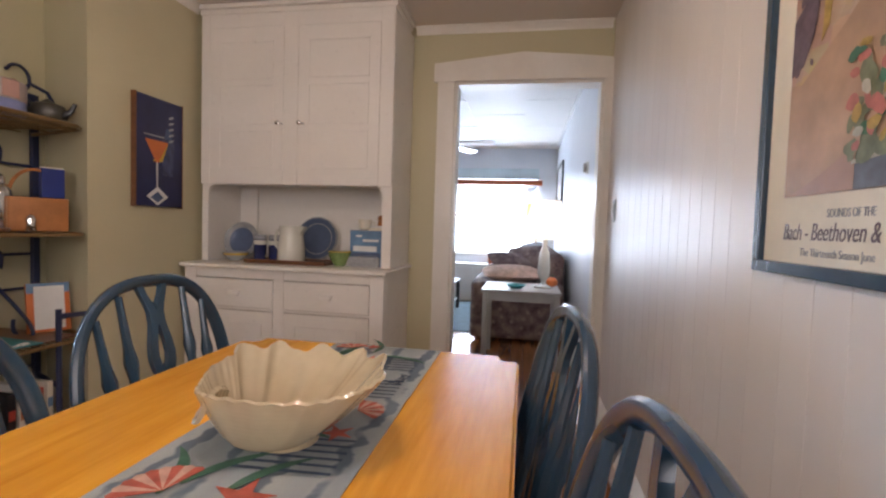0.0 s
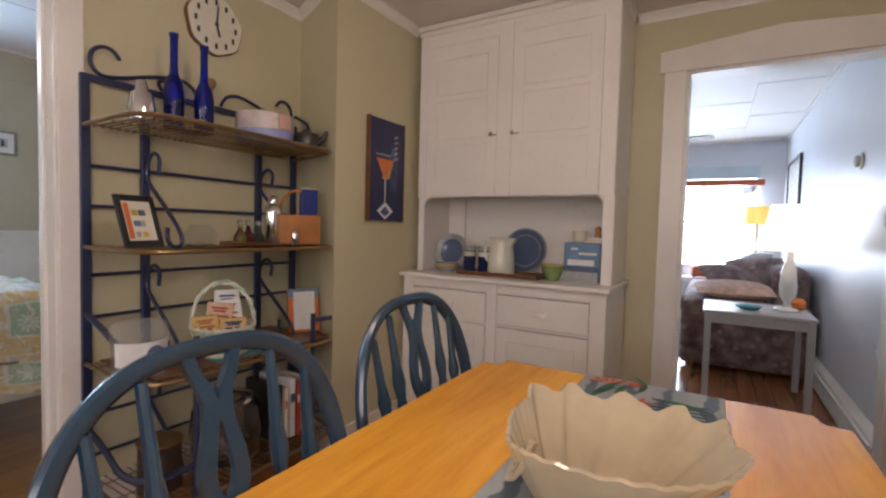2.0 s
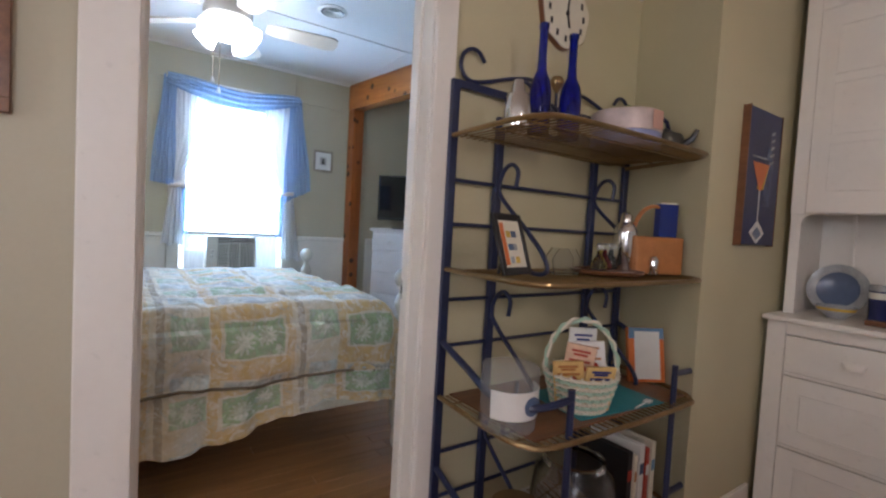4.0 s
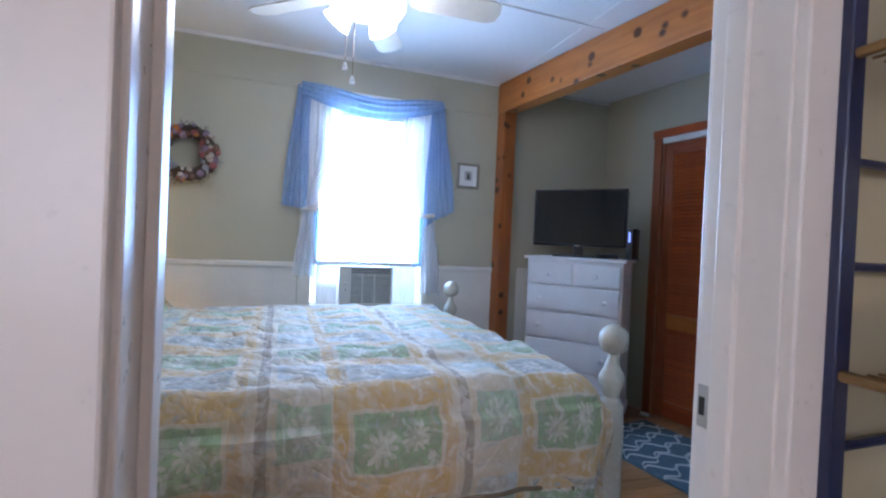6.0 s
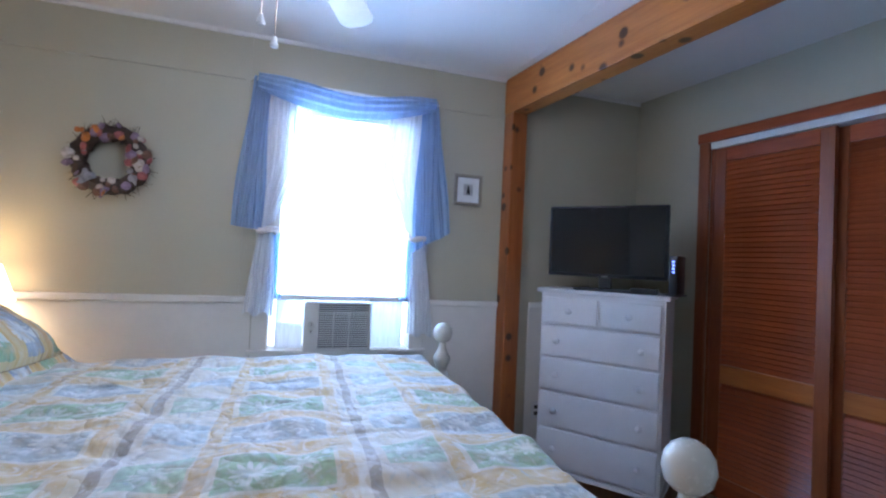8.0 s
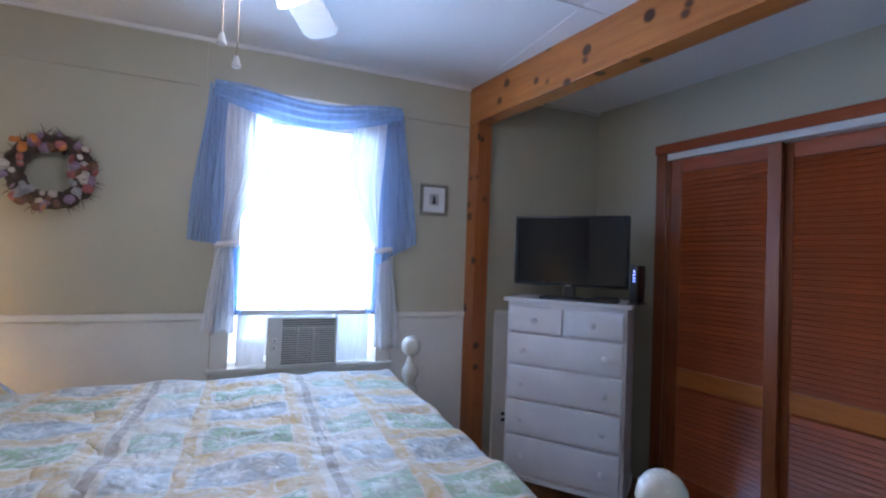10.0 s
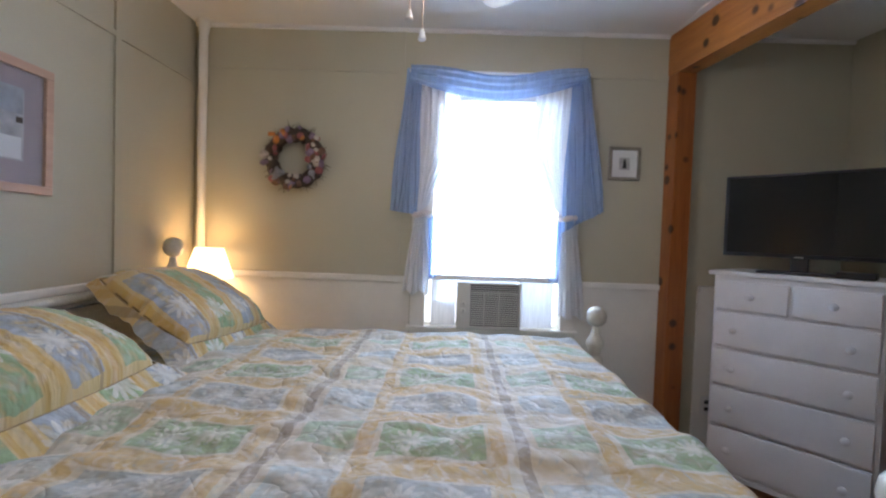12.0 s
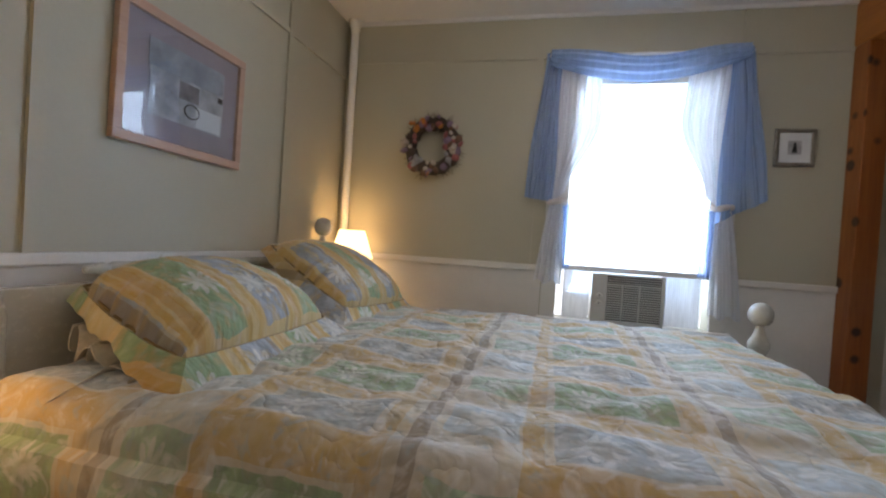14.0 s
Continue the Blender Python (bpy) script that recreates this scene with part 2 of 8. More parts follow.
def tube(bm, pts, r, n=8, flat=1.0, closed=False):
    """A rod along points; r is a number or one radius per point."""
    pts = [Vector(p) for p in pts]
    rs = r if isinstance(r, (list, tuple)) else [r] * len(pts)
    rings, up = [], None
    for i, p in enumerate(pts):
        if closed:
            d = (pts[(i + 1) % len(pts)] - pts[i - 1]).normalized()
        else:
            d = (pts[min(i + 1, len(pts) - 1)] - pts[max(i - 1, 0)]).normalized()
        if up is None:
            up = d.orthogonal().normalized()
        up = (up - d * up.dot(d)).normalized()
        side = d.cross(up)
        rings.append([bm.verts.new(p + (up * math.cos(2 * math.pi * k / n) * flat + side * math.sin(2 * math.pi * k / n)) * rs[i]) for k in range(n)])
    pairs = list(zip(rings, rings[1:])) + ([(rings[-1], rings[0])] if closed else [])
    for a, b in pairs:
        for k in range(n):
            bm.faces.new((a[k], a[(k + 1) % n], b[(k + 1) % n], b[k]))
    if not closed:
        bm.faces.new(rings[0][::-1])
        bm.faces.new(rings[-1])
    return bm


def rod(pts, r, n=8, flat=1.0, closed=False):
    return tube(bmesh.new(), pts, r, n, flat, closed)


def sheet(f, nu, nv, thick=0.0, uv=None):
    """A grid surface f(u, v) -> point, given thickness along its normals; uv gives its texture place."""
    bm = bmesh.new()
    g = [[bm.verts.new(f(i / nu, j / nv)) for j in range(nv + 1)] for i in range(nu + 1)]
    faces = {}
    for i in range(nu):
        for j in range(nv):
            faces[(i, j)] = bm.faces.new((g[i][j], g[i + 1][j], g[i + 1][j + 1], g[i][j + 1]))
    uv = uv or (lambda a, b: (a, b))
    lay = bm.loops.layers.uv.new("UVMap")
    for (i, j), fc in faces.items():
        for lp, (a, b) in zip(fc.loops, ((i, j), (i + 1, j), (i + 1, j + 1), (i, j + 1))):
            lp[lay].uv = uv(a / nu, b / nv)
    if thick:
        bm.normal_update()
        bmesh.ops.solidify(bm, geom=list(bm.faces), thickness=thick)
    return bm


def outline(pts, depth, axis="y", bevel=0.0):
    """An outline in x and z pushed out along y by depth."""
    bm = bmesh.new()
    a = [bm.verts.new((x, 0, z)) for x, z in pts]
    b = [bm.verts.new((x, depth, z)) for x, z in pts]
    n = len(pts)
    bm.faces.new(a)
    bm.faces.new(b[::-1])
    for i in range(n):
        bm.faces.new((a[i], b[i], b[(i + 1) % n], a[(i + 1) % n]))
    if axis == "x":
        bmesh.ops.rotate(bm, verts=bm.verts, cent=(0, 0, 0), matrix=Matrix.Rotation(radians(90), 3, "Z"))
    if bevel:
        bmesh.ops.bevel(bm, geom=list(bm.edges), offset=bevel, segments=2, affect="EDGES")
    return bm


# ---------------------------------------------------------------- setting
X_RIGHT, Y_BACK, X_RACK, X_BED = 1.50, 4.26, -1.29, -1.397      # dining walls, bedroom face of the shared wall
DOOR_Y0, DOOR_Y1 = 1.46, 2.25                                   # bedroom doorway
X_WIN, Y_HEAD, Y_CLOSET = -4.114, 0.43, 4.70                   # bedroom walls
Z_D, Z_B, Z_L = 2.33, 2.47, 2.42                                # ceilings
Y_FRONT, Y_LIVING = -1.6, 9.0
WIN_Y0, WIN_Y1, WIN_Z0, WIN_Z1 = 1.80, 2.59, 0.755, 2.10        # bedroom window

structure("floor", boxes((X_BED + 0.06, X_RIGHT, Y_FRONT, Y_BACK, -0.12, -0.018), (X_WIN, X_BED + 0.06, Y_HEAD, Y_CLOSET + 0.4, -0.12, -0.018),
                         (-2.0, X_RIGHT, Y_BACK, Y_LIVING, -0.12, -0.018)), FLOOR, "warm brown wooden strip floor through the rooms", "floor")
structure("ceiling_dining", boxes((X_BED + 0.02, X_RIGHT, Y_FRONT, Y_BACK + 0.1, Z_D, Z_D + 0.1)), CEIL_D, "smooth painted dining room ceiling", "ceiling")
structure("ceiling_bedroom", boxes((X_WIN, X_BED - 0.002, Y_HEAD, 3.16, Z_B, Z_B + 0.1), (X_WIN, X_BED - 0.002, 3.16, Y_CLOSET + 0.5, Z_B - 0.004, Z_B + 0.1),
                                   (-3.065, -3.03, Y_HEAD, 3.3, Z_B - 0.007, Z_B)), CEIL, "white panelled bedroom ceiling with joint strips", "ceiling")
tile_rows = [(x, x + 0.596, y, y + 0.596, Z_L - 0.006 + 0.003 * ((i + j) % 2), Z_L + 0.01) for i, x in enumerate(np.arange(-2.0, 1.5, 0.6)) for j, y in enumerate(np.arange(4.38, 9.0, 0.6))]
structure("ceiling_living", boxes((-2.0, X_RIGHT, Y_BACK + 0.12, Y_LIVING, Z_L + 0.01, Z_L + 0.1), *[(a, min(b, X_RIGHT), c, min(d, Y_LIVING), e, f) for a, b, c, d, e, f in tile_rows]), CEIL,
          "white square-tiled living room ceiling", "ceiling")

structure("wall_rack", boxes((X_BED, X_RACK, DOOR_Y1 + 0.02, 3.385, 0, Z_B),
                             (X_BED, X_RACK, DOOR_Y0 - 0.02, DOOR_Y1 + 0.02, 2.05, Z_B)), OLIVE, "olive painted dining room wall with a doorway", "wall")
# same olive wall; its shade is put in as darker sage paint
structure("wall_rack_shaded", boxes((X_BED, X_RACK, Y_FRONT, DOOR_Y0 - 0.02, 0, Z_B)), SAGE, "olive dining room wall beside the bedroom doorway, its shade painted in sage green", "wall")
structure("wall_bedroom_side", boxes((X_BED - 0.012, X_BED, DOOR_Y1 + 0.02, 3.18, 0, Z_B), (X_BED - 0.012, X_BED, Y_HEAD, DOOR_Y0 - 0.02, 0, Z_B),
                                     (X_BED - 0.012, X_BED, DOOR_Y0 - 0.02, DOOR_Y1 + 0.02, 2.05, Z_B), (X_BED - 0.012, X_BED, 3.18, Y_CLOSET, 0, Z_B)), SAGE, "sage green inner bedroom wall", "wall")
def upright(pts, z0, z1):
    """A wall from its outline in plan."""
    bm = bmesh.new()
    lo, hi = [bm.verts.new((x, y, z0)) for x, y in pts], [bm.verts.new((x, y, z1)) for x, y in pts]
    bm.faces.new(lo[::-1]), bm.faces.new(hi)
    for i in range(len(pts)):
        bm.faces.new((lo[i], lo[(i + 1) % len(pts)], hi[(i + 1) % len(pts)], hi[i]))
    return bm


structure("wall_jog", upright([(X_RACK, 3.385), (-0.83, 3.185), (-0.83, Y_BACK + 0.12), (X_BED, Y_BACK + 0.12), (X_BED, 3.385)], 0, Z_B), OLIVE, "olive painted wall that steps out beside the hutch", "wall")
structure("wall_back", boxes((-0.83, 0.591, Y_BACK, Y_BACK + 0.12, 0, Z_B), (0.591, 1.446, Y_BACK, Y_BACK + 0.12, 2.0, Z_B), (1.446, X_RIGHT, Y_BACK, Y_BACK + 0.12, 0, Z_B)),
          OLIVE, "olive painted wall round the living room doorway", "wall")
# the opening from y 0.05 to 1.05 is added for an unseen window
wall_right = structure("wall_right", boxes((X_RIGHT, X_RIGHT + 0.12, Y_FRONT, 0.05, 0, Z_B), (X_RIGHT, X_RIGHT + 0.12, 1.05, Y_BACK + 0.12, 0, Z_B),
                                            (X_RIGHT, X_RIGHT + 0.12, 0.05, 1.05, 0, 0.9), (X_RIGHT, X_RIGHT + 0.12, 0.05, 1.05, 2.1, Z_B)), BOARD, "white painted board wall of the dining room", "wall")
structure("wall_living_side", boxes((X_RIGHT, X_RIGHT + 0.12, Y_BACK + 0.12, Y_LIVING, 0, Z_B)), BLUEWHITE, "pale painted wall of the living room", "wall")
structure("wall_living_left", boxes((-2.12, -2.0, Y_BACK + 0.12, Y_LIVING, 0, Z_B), (-2.0, -0.83, Y_BACK, Y_BACK + 0.12, 0, Z_B)), BLUEWHITE, "pale living room wall", "wall")
structure("wall_living_window", boxes((-2.12, -0.65, Y_LIVING, Y_LIVING + 0.15, 0, Z_B), (1.24, X_RIGHT + 0.12, Y_LIVING, Y_LIVING + 0.15, 0, Z_B),
                                      (-0.65, 1.24, Y_LIVING, Y_LIVING + 0.15, 0, 0.70), (-0.65, 1.24, Y_LIVING, Y_LIVING + 0.15, 2.0, Z_B)), BLUEWHITE, "pale living room wall with a wide window", "wall")
structure("wall_front", boxes((X_BED, -0.6, Y_FRONT - 0.12, Y_FRONT, 0, Z_B), (0.8, X_RIGHT + 0.12, Y_FRONT - 0.12, Y_FRONT, 0, Z_B),
                              (-0.6, 0.8, Y_FRONT - 0.12, Y_FRONT, 0, 0.95), (-0.6, 0.8, Y_FRONT - 0.12, Y_FRONT, 2.15, Z_B)), OLIVE, "olive dining room wall with a window", "wall")
# bedroom walls
structure("wall_window", boxes((X_WIN - 0.14, X_WIN, Y_HEAD - 0.12, WIN_Y0, 0, Z_B + 0.1), (X_WIN - 0.14, X_WIN, WIN_Y1, Y_CLOSET + 0.12, 0, Z_B + 0.1),
                               (X_WIN - 0.14, X_WIN, WIN_Y0, WIN_Y1, 0, WIN_Z0), (X_WIN - 0.14, X_WIN, WIN_Y0, WIN_Y1, WIN_Z1, Z_B + 0.1)), SAGE, "sage green bedroom wall round the window", "wall")
structure("wall_head", boxes((X_WIN, X_BED, Y_HEAD - 0.12, Y_HEAD, 0, Z_B + 0.1)), SAGE, "sage green panelled wall behind the bed", "wall")
# the beam and the closet wall run a little askew to the window wall
ALCOVE = pose(X_WIN, 3.152, 0, 0, 0, 8.0)
CW, CL0, CL1 = 1.03, 0.70, 1.95                                 # closet wall's offset, closet opening along it
wc = structure("wall_closet", boxes((-0.25, CL0, CW, CW + 0.12, 0, Z_B + 0.1), (CL1, 3.0, CW, CW + 0.12, 0, Z_B + 0.1),
                                    (CL0, CL1, CW, CW + 0.12, 2.07, Z_B + 0.1), (CL0 - 0.1, CL1 + 0.1, CW + 0.62, CW + 0.66, 0, Z_B), (CL0 - 0.06, CL0 - 0.001, CW + 0.12, CW + 0.62, 0, Z_B), (CL1 + 0.001, CL1 + 0.06, CW + 0.12, CW + 0.62, 0, Z_B)), SAGE, "sage green wall over the closet", "wall")
wc.matrix_world = ALCOVE

# wainscot below the rail, chair rail and joint strips
structure("wainscot", boxes((X_WIN, X_WIN + 0.008, Y_HEAD, WIN_Y0 - 0.09, 0, 1.01), (X_WIN, X_WIN + 0.008, WIN_Y1 + 0.09, 3.155, 0, 1.01), (X_WIN, X_WIN + 0.008, 3.38, Y_CLOSET, 0, 1.01),
                            (X_WIN + 0.008, X_BED - 0.012, Y_HEAD, Y_HEAD + 0.008, 0, 1.01)), TRIM, "cream painted wainscot panels below a chair rail", "wainscot")
for k, (r, nm) in enumerate([((X_WIN, X_WIN + 0.026, Y_HEAD, WIN_Y0 - 0.09, 1.01, 1.045), "trim_rail_1"), ((X_WIN, X_WIN + 0.026, WIN_Y1 + 0.09, 3.155, 1.01, 1.045), "trim_rail_2"),
                             ((X_WIN, X_WIN + 0.026, 3.38, Y_CLOSET, 1.01, 1.045), "trim_rail_3"), ((X_WIN + 0.026, X_BED - 0.012, Y_HEAD, Y_HEAD + 0.024, 1.01, 1.045), "trim_rail_4")]):
    structure(nm, block(*r, bevel=0.006), TRIM, "cream painted chair rail", "chair rail")
strips = [(X_WIN, X_WIN + 0.011, 1.615, 1.645, 1.045, Z_B), (X_WIN, X_WIN + 0.011, 2.66, 2.69, 1.045, Z_B), (X_WIN, X_WIN + 0.010, Y_HEAD, 3.155, 2.215, 2.24),
          (-3.49, -3.455, Y_HEAD, Y_HEAD + 0.011, 1.045, Z_B), (-2.35, -2.315, Y_HEAD, Y_HEAD + 0.011, 1.045, Z_B), (-4.1, X_BED - 0.02, Y_HEAD, Y_HEAD + 0.010, 2.12, 2.145)]
structure("trim_battens", boxes(*strips), SAGE, "thin painted strips over the wall panel joints", "trim")
structure("trim_ceiling", boxes((X_WIN, X_WIN + 0.014, Y_HEAD, 3.155, Z_B - 0.022, Z_B - 0.001), (X_WIN, X_WIN + 0.014, 3.38, Y_CLOSET, Z_B - 0.026, Z_B - 0.005),
                                ), CEIL, "narrow white trim under the bedroom ceiling", "trim")
pipe = structure("pipe", turned([(0.024, 0.0), (0.024, 2.40), (0.03, 2.41), (0.03, 2.43), (0.042, 2.45), (0.042, 2.469)], 16, (X_WIN + 0.035, Y_HEAD + 0.06, 0)), TRIM, "cream painted heating pipe in the corner", "pipe", True)

# crown moulding of the dining room
def crown(name, p0, p1, out):
    """A moulding from p0 to p1 under the ceiling; out points into the room."""
    prof = [(0, -0.045), (0.007, -0.045), (0.010, -0.034), (0.024, -0.016), (0.034, -0.008), (0.034, 0.0), (0, 0.0)]
    bm = bmesh.new()
    ends = [[bm.verts.new((p[0] + out[0] * a, p[1] + out[1] * a, Z_D - 0.001 + b)) for a, b in prof] for p in (p0, p1)]
    n = len(prof)
    for i in range(n):
        bm.faces.new((ends[0][i], ends[0][(i + 1) % n], ends[1][(i + 1) % n], ends[1][i]))
    bm.faces.new(ends[0][::-1]), bm.faces.new(ends[1])
    return structure(name, bm, TRIM, "white crown moulding under the ceiling", "moulding")


crown("trim_crown_1", (0.345, Y_BACK), (X_RIGHT - 0.02, Y_BACK), (0, -1))
crown("trim_crown_2", (-0.83, 3.18), (-0.83, 3.86), (1, 0))
crown("trim_crown_3", (X_RACK, 3.385), (-0.80, 3.172), (-0.4, -0.92))
crown("trim_crown_4", (X_RACK, Y_FRONT), (X_RACK, 3.37), (1, 0))

# living room doorway: jambs, casing and the gabled head
casing = thing("trim_living_doorway", "white painted casing with a peaked head board", "door casing", kind="structure")
part("casing_side", block(0.487, 0.591, Y_BACK - 0.022, Y_BACK, 0, 2.0, 0.003), TRIM, casing)
part("casing_side", block(1.446, 1.497, Y_BACK - 0.022, Y_BACK, 0, 2.0, 0.003), TRIM, casing)
hb = outline([(0.465, 2.0), (1.497, 2.0), (1.497, 2.115), (1.30, 2.135), (0.99, 2.16), (0.70, 2.13), (0.465, 2.105)], 0.028)
bmesh.ops.translate(hb, verts=hb.verts, vec=(0, Y_BACK - 0.028, 0))
part("head_board", hb, TRIM, casing)
part("jamb", block(0.591, 0.606, Y_BACK - 0.001, Y_BACK + 0.125, 0, 1.985), TRIM, casing)
part("jamb", block(1.431, 1.446, Y_BACK - 0.001, Y_BACK + 0.125, 0, 1.985), TRIM, casing)
part("head_jamb", block(0.591, 1.446, Y_BACK - 0.001, Y_BACK + 0.125, 1.985, 2.0), TRIM, casing)

# bedroom doorway
dw = thing("trim_bedroom_doorway", "white painted door frame with a worn strike plate", "door frame", kind="structure")
part("jamb", block(X_BED - 0.02, X_RACK + 0.002, DOOR_Y1, DOOR_Y1 + 0.02, 0, 2.05, 0.002), WHITE, dw)
part("jamb", block(X_BED - 0.02, X_RACK + 0.002, DOOR_Y0 - 0.02, DOOR_Y0, 0, 2.05, 0.002), WHITE, dw)
part("head_jamb", block(X_BED - 0.02, X_RACK + 0.002, DOOR_Y0, DOOR_Y1, 2.03, 2.05, 0.002), WHITE, dw)
part("stop", block(-1.385, -1.35, DOOR_Y1 - 0.012, DOOR_Y1, 0, 2.03, 0.002), WHITE, dw)
part("stop", block(-1.385, -1.35, DOOR_Y0, DOOR_Y0 + 0.012, 0, 2.03, 0.002), WHITE, dw)
for a, b in ((DOOR_Y1 + 0.006, DOOR_Y1 + 0.088), (DOOR_Y0 - 0.12, DOOR_Y0 - 0.006)):
    part("casing_side", block(X_RACK, X_RACK + 0.02, a, b, 0, 2.05, 0.004), WHITE, dw)
    part("casing_side", block(X_BED - 0.032, X_BED - 0.012, a, b, 0, 2.05, 0.004), WHITE, dw)
part("casing_head", block(X_RACK, X_RACK + 0.022, DOOR_Y0 - 0.12, DOOR_Y1 + 0.088, 2.05, 2.15, 0.004), WHITE, dw)
strike = part("strike_plate", block(-1.412, -1.392, DOOR_Y1 - 0.003, DOOR_Y1, 0.93, 1.0, 0.001), GREY, dw, "paint-spattered metal strike plate")
part("latch_hole", block(-1.408, -1.398, DOOR_Y1 - 0.0042, DOOR_Y1 - 0.002, 0.95, 0.98), DARK, strike)

# baseboards
def base(name, *r):
    structure(name, block(*r, bevel=0.005), TRIM, "white painted baseboard", "baseboard")


base("baseboard_1", X_RACK, X_RACK + 0.015, DOOR_Y1 + 0.09, 3.37, 0, 0.14)
structure("baseboard_2", upright([(X_RACK, 3.385), (-0.83, 3.185), (-0.815, 3.165), (X_RACK, 3.369)], 0, 0.14), TRIM, "white painted baseboard", "baseboard")
base("baseboard_3", -0.83, -0.815, 3.165, 3.72, 0, 0.14)
base("baseboard_4", 0.345, 0.48, Y_BACK - 0.015, Y_BACK, 0, 0.14)
base("baseboard_5", -2.0, 1.44, Y_LIVING - 0.015, Y_LIVING, 0, 0.12)


def heater(y0, y1, m=None):
    h = thing("baseboard_heater", "white metal baseboard heater along the wall", "heater", pose(X_RIGHT, 0, 0), "baseboard heaters")
    part("body", outline([(-0.001, 0.03), (-0.055, 0.03), (-0.06, 0.05), (-0.06, 0.15), (-0.045, 0.175), (-0.001, 0.20)], y1 - y0), TRIM, h).location = (0, y0, 0)
    part("damper", block(-0.066, -0.052, y0 + 0.02, y1 - 0.02, 0.152, 0.16), TRIM, h)
    part("fins", block(-0.05, -0.01, y0 + 0.02, y1 - 0.02, 0.012, 0.03), GREY, h, "dark grey fin element")
    part("bracket", block(-0.05, -0.005, y0, y0 + 0.02, 0.0, 0.03), TRIM, h)
    part("bracket", block(-0.05, -0.005, y1 - 0.02, y1, 0.0, 0.03), TRIM, h)


heater(2.2, 4.2)
heater(4.45, 6.6)

# windows
def sash_window(name, label, m, w, z0, z1, bars, depth=0.05):
    """A window frame in x and z about the middle of the opening."""
    wn = tagged(new(name), label, "window", kind="structure")
    wn.matrix_world = m
    part("window_frame", boxes((-w / 2, -w / 2 + 0.035, -depth, 0, z0, z1), (w / 2 - 0.035, w / 2, -depth, 0, z0, z1), (-w / 2, w / 2, -depth, 0, z1 - 0.035, z1), (-w / 2, w / 2, -depth, 0, z0, z0 + 0.03), bevel=0.003), TRIM, wn)
    for zb in bars:
        part("meeting_rail", block(-w / 2 + 0.036, w / 2 - 0.036, -depth + 0.008, -0.008, zb, zb + 0.035, 0.003), TRIM, wn)
    pane = part("pane", block(-w / 2 + 0.036, w / 2 - 0.036, -depth * 0.5 - 0.002, -depth * 0.5 + 0.002, z0 + 0.031, z1 - 0.036), PANE, wn)
    pane.visible_shadow = False
    return wn


sash_window("window_1", "white sash window with an air conditioner below the raised sash", pose(X_WIN - 0.03, (WIN_Y0 + WIN_Y1) / 2, 0, 0, 0, 90), WIN_Y1 - WIN_Y0, 1.03, WIN_Z1, ())
sash_window("window_2", "wide bright living room window", pose(0.295, Y_LIVING + 0.02, 0, 0, 0, 180), 1.89, 0.70, 2.0, (1.32,))
sash_window("window_3", "dining room window behind the table", pose(0.1, Y_FRONT - 0.02, 0), 1.4, 0.95, 2.15, (1.5,))
sash_window("window_added", "added side window, out of view, for the dining room fill light", pose(X_RIGHT + 0.03, 0.55, 0, 0, 0, 90), 1.0, 0.9, 2.1, (1.5,))
# the backdrop at x 3.4 glows behind the added side window
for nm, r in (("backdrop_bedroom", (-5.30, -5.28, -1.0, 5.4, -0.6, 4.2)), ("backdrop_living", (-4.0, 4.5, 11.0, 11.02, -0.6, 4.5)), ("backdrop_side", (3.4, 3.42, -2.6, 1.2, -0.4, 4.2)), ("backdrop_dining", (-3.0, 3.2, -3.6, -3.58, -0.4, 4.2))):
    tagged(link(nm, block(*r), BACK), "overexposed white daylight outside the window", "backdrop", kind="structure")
# bedroom window surround: side casings, stool and apron
surround = thing("trim_window_surround", "grey-white window casing and narrow sill", "window trim", kind="structure")
part("casing_side", block(X_WIN, X_WIN + 0.02, WIN_Y0 - 0.085, WIN_Y0, 0.74, WIN_Z1 + 0.08, 0.003), TRIM, surround)
part("casing_side", block(X_WIN, X_WIN + 0.02, WIN_Y1, WIN_Y1 + 0.085, 0.74, WIN_Z1 + 0.08, 0.003), TRIM, surround)
part("casing_head", block(X_WIN, X_WIN + 0.021, WIN_Y0, WIN_Y1, WIN_Z1, WIN_Z1 + 0.08, 0.003), TRIM, surround)
part("window_sill", block(X_WIN - 0.02, X_WIN + 0.045, WIN_Y0 - 0.10, WIN_Y1 + 0.10, 0.735, 0.757, 0.004), TRIM, surround)
part("apron", block(X_WIN, X_WIN + 0.015, WIN_Y0 - 0.085, WIN_Y1 + 0.085, 0.66, 0.735, 0.003), TRIM, surround)

# beam and post
beam = thing("beam", "orange-brown knotty pine beam and post", "beam", kind="structure")
beam.matrix_world = ALCOVE
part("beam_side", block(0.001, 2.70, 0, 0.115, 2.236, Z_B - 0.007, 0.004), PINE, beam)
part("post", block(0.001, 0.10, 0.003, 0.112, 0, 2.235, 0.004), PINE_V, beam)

# ---------------------------------------------------------------- dining room: hutch
CLOTH_BLUE = paint("blue_grey_glaze", (0.10, 0.14, 0.24), 0.2, var=0.15, scale=9, grain=60, relief=0.02, coat=0.4)
STONE = paint("speckled_stoneware", (0.36, 0.38, 0.40), 0.25, var=0.2, scale=20, grain=120, relief=0.02, coat=0.3)
WHITEGLAZE = paint("white_enamel", (0.66, 0.66, 0.58), 0.15, var=0.06, scale=8, grain=60, relief=0.01, coat=0.4)
GREENGLAZE = paint("green_yellow_glaze", (0.20, 0.29, 0.10), 0.2, var=0.3, scale=14, grain=60, relief=0.02, coat=0.4)
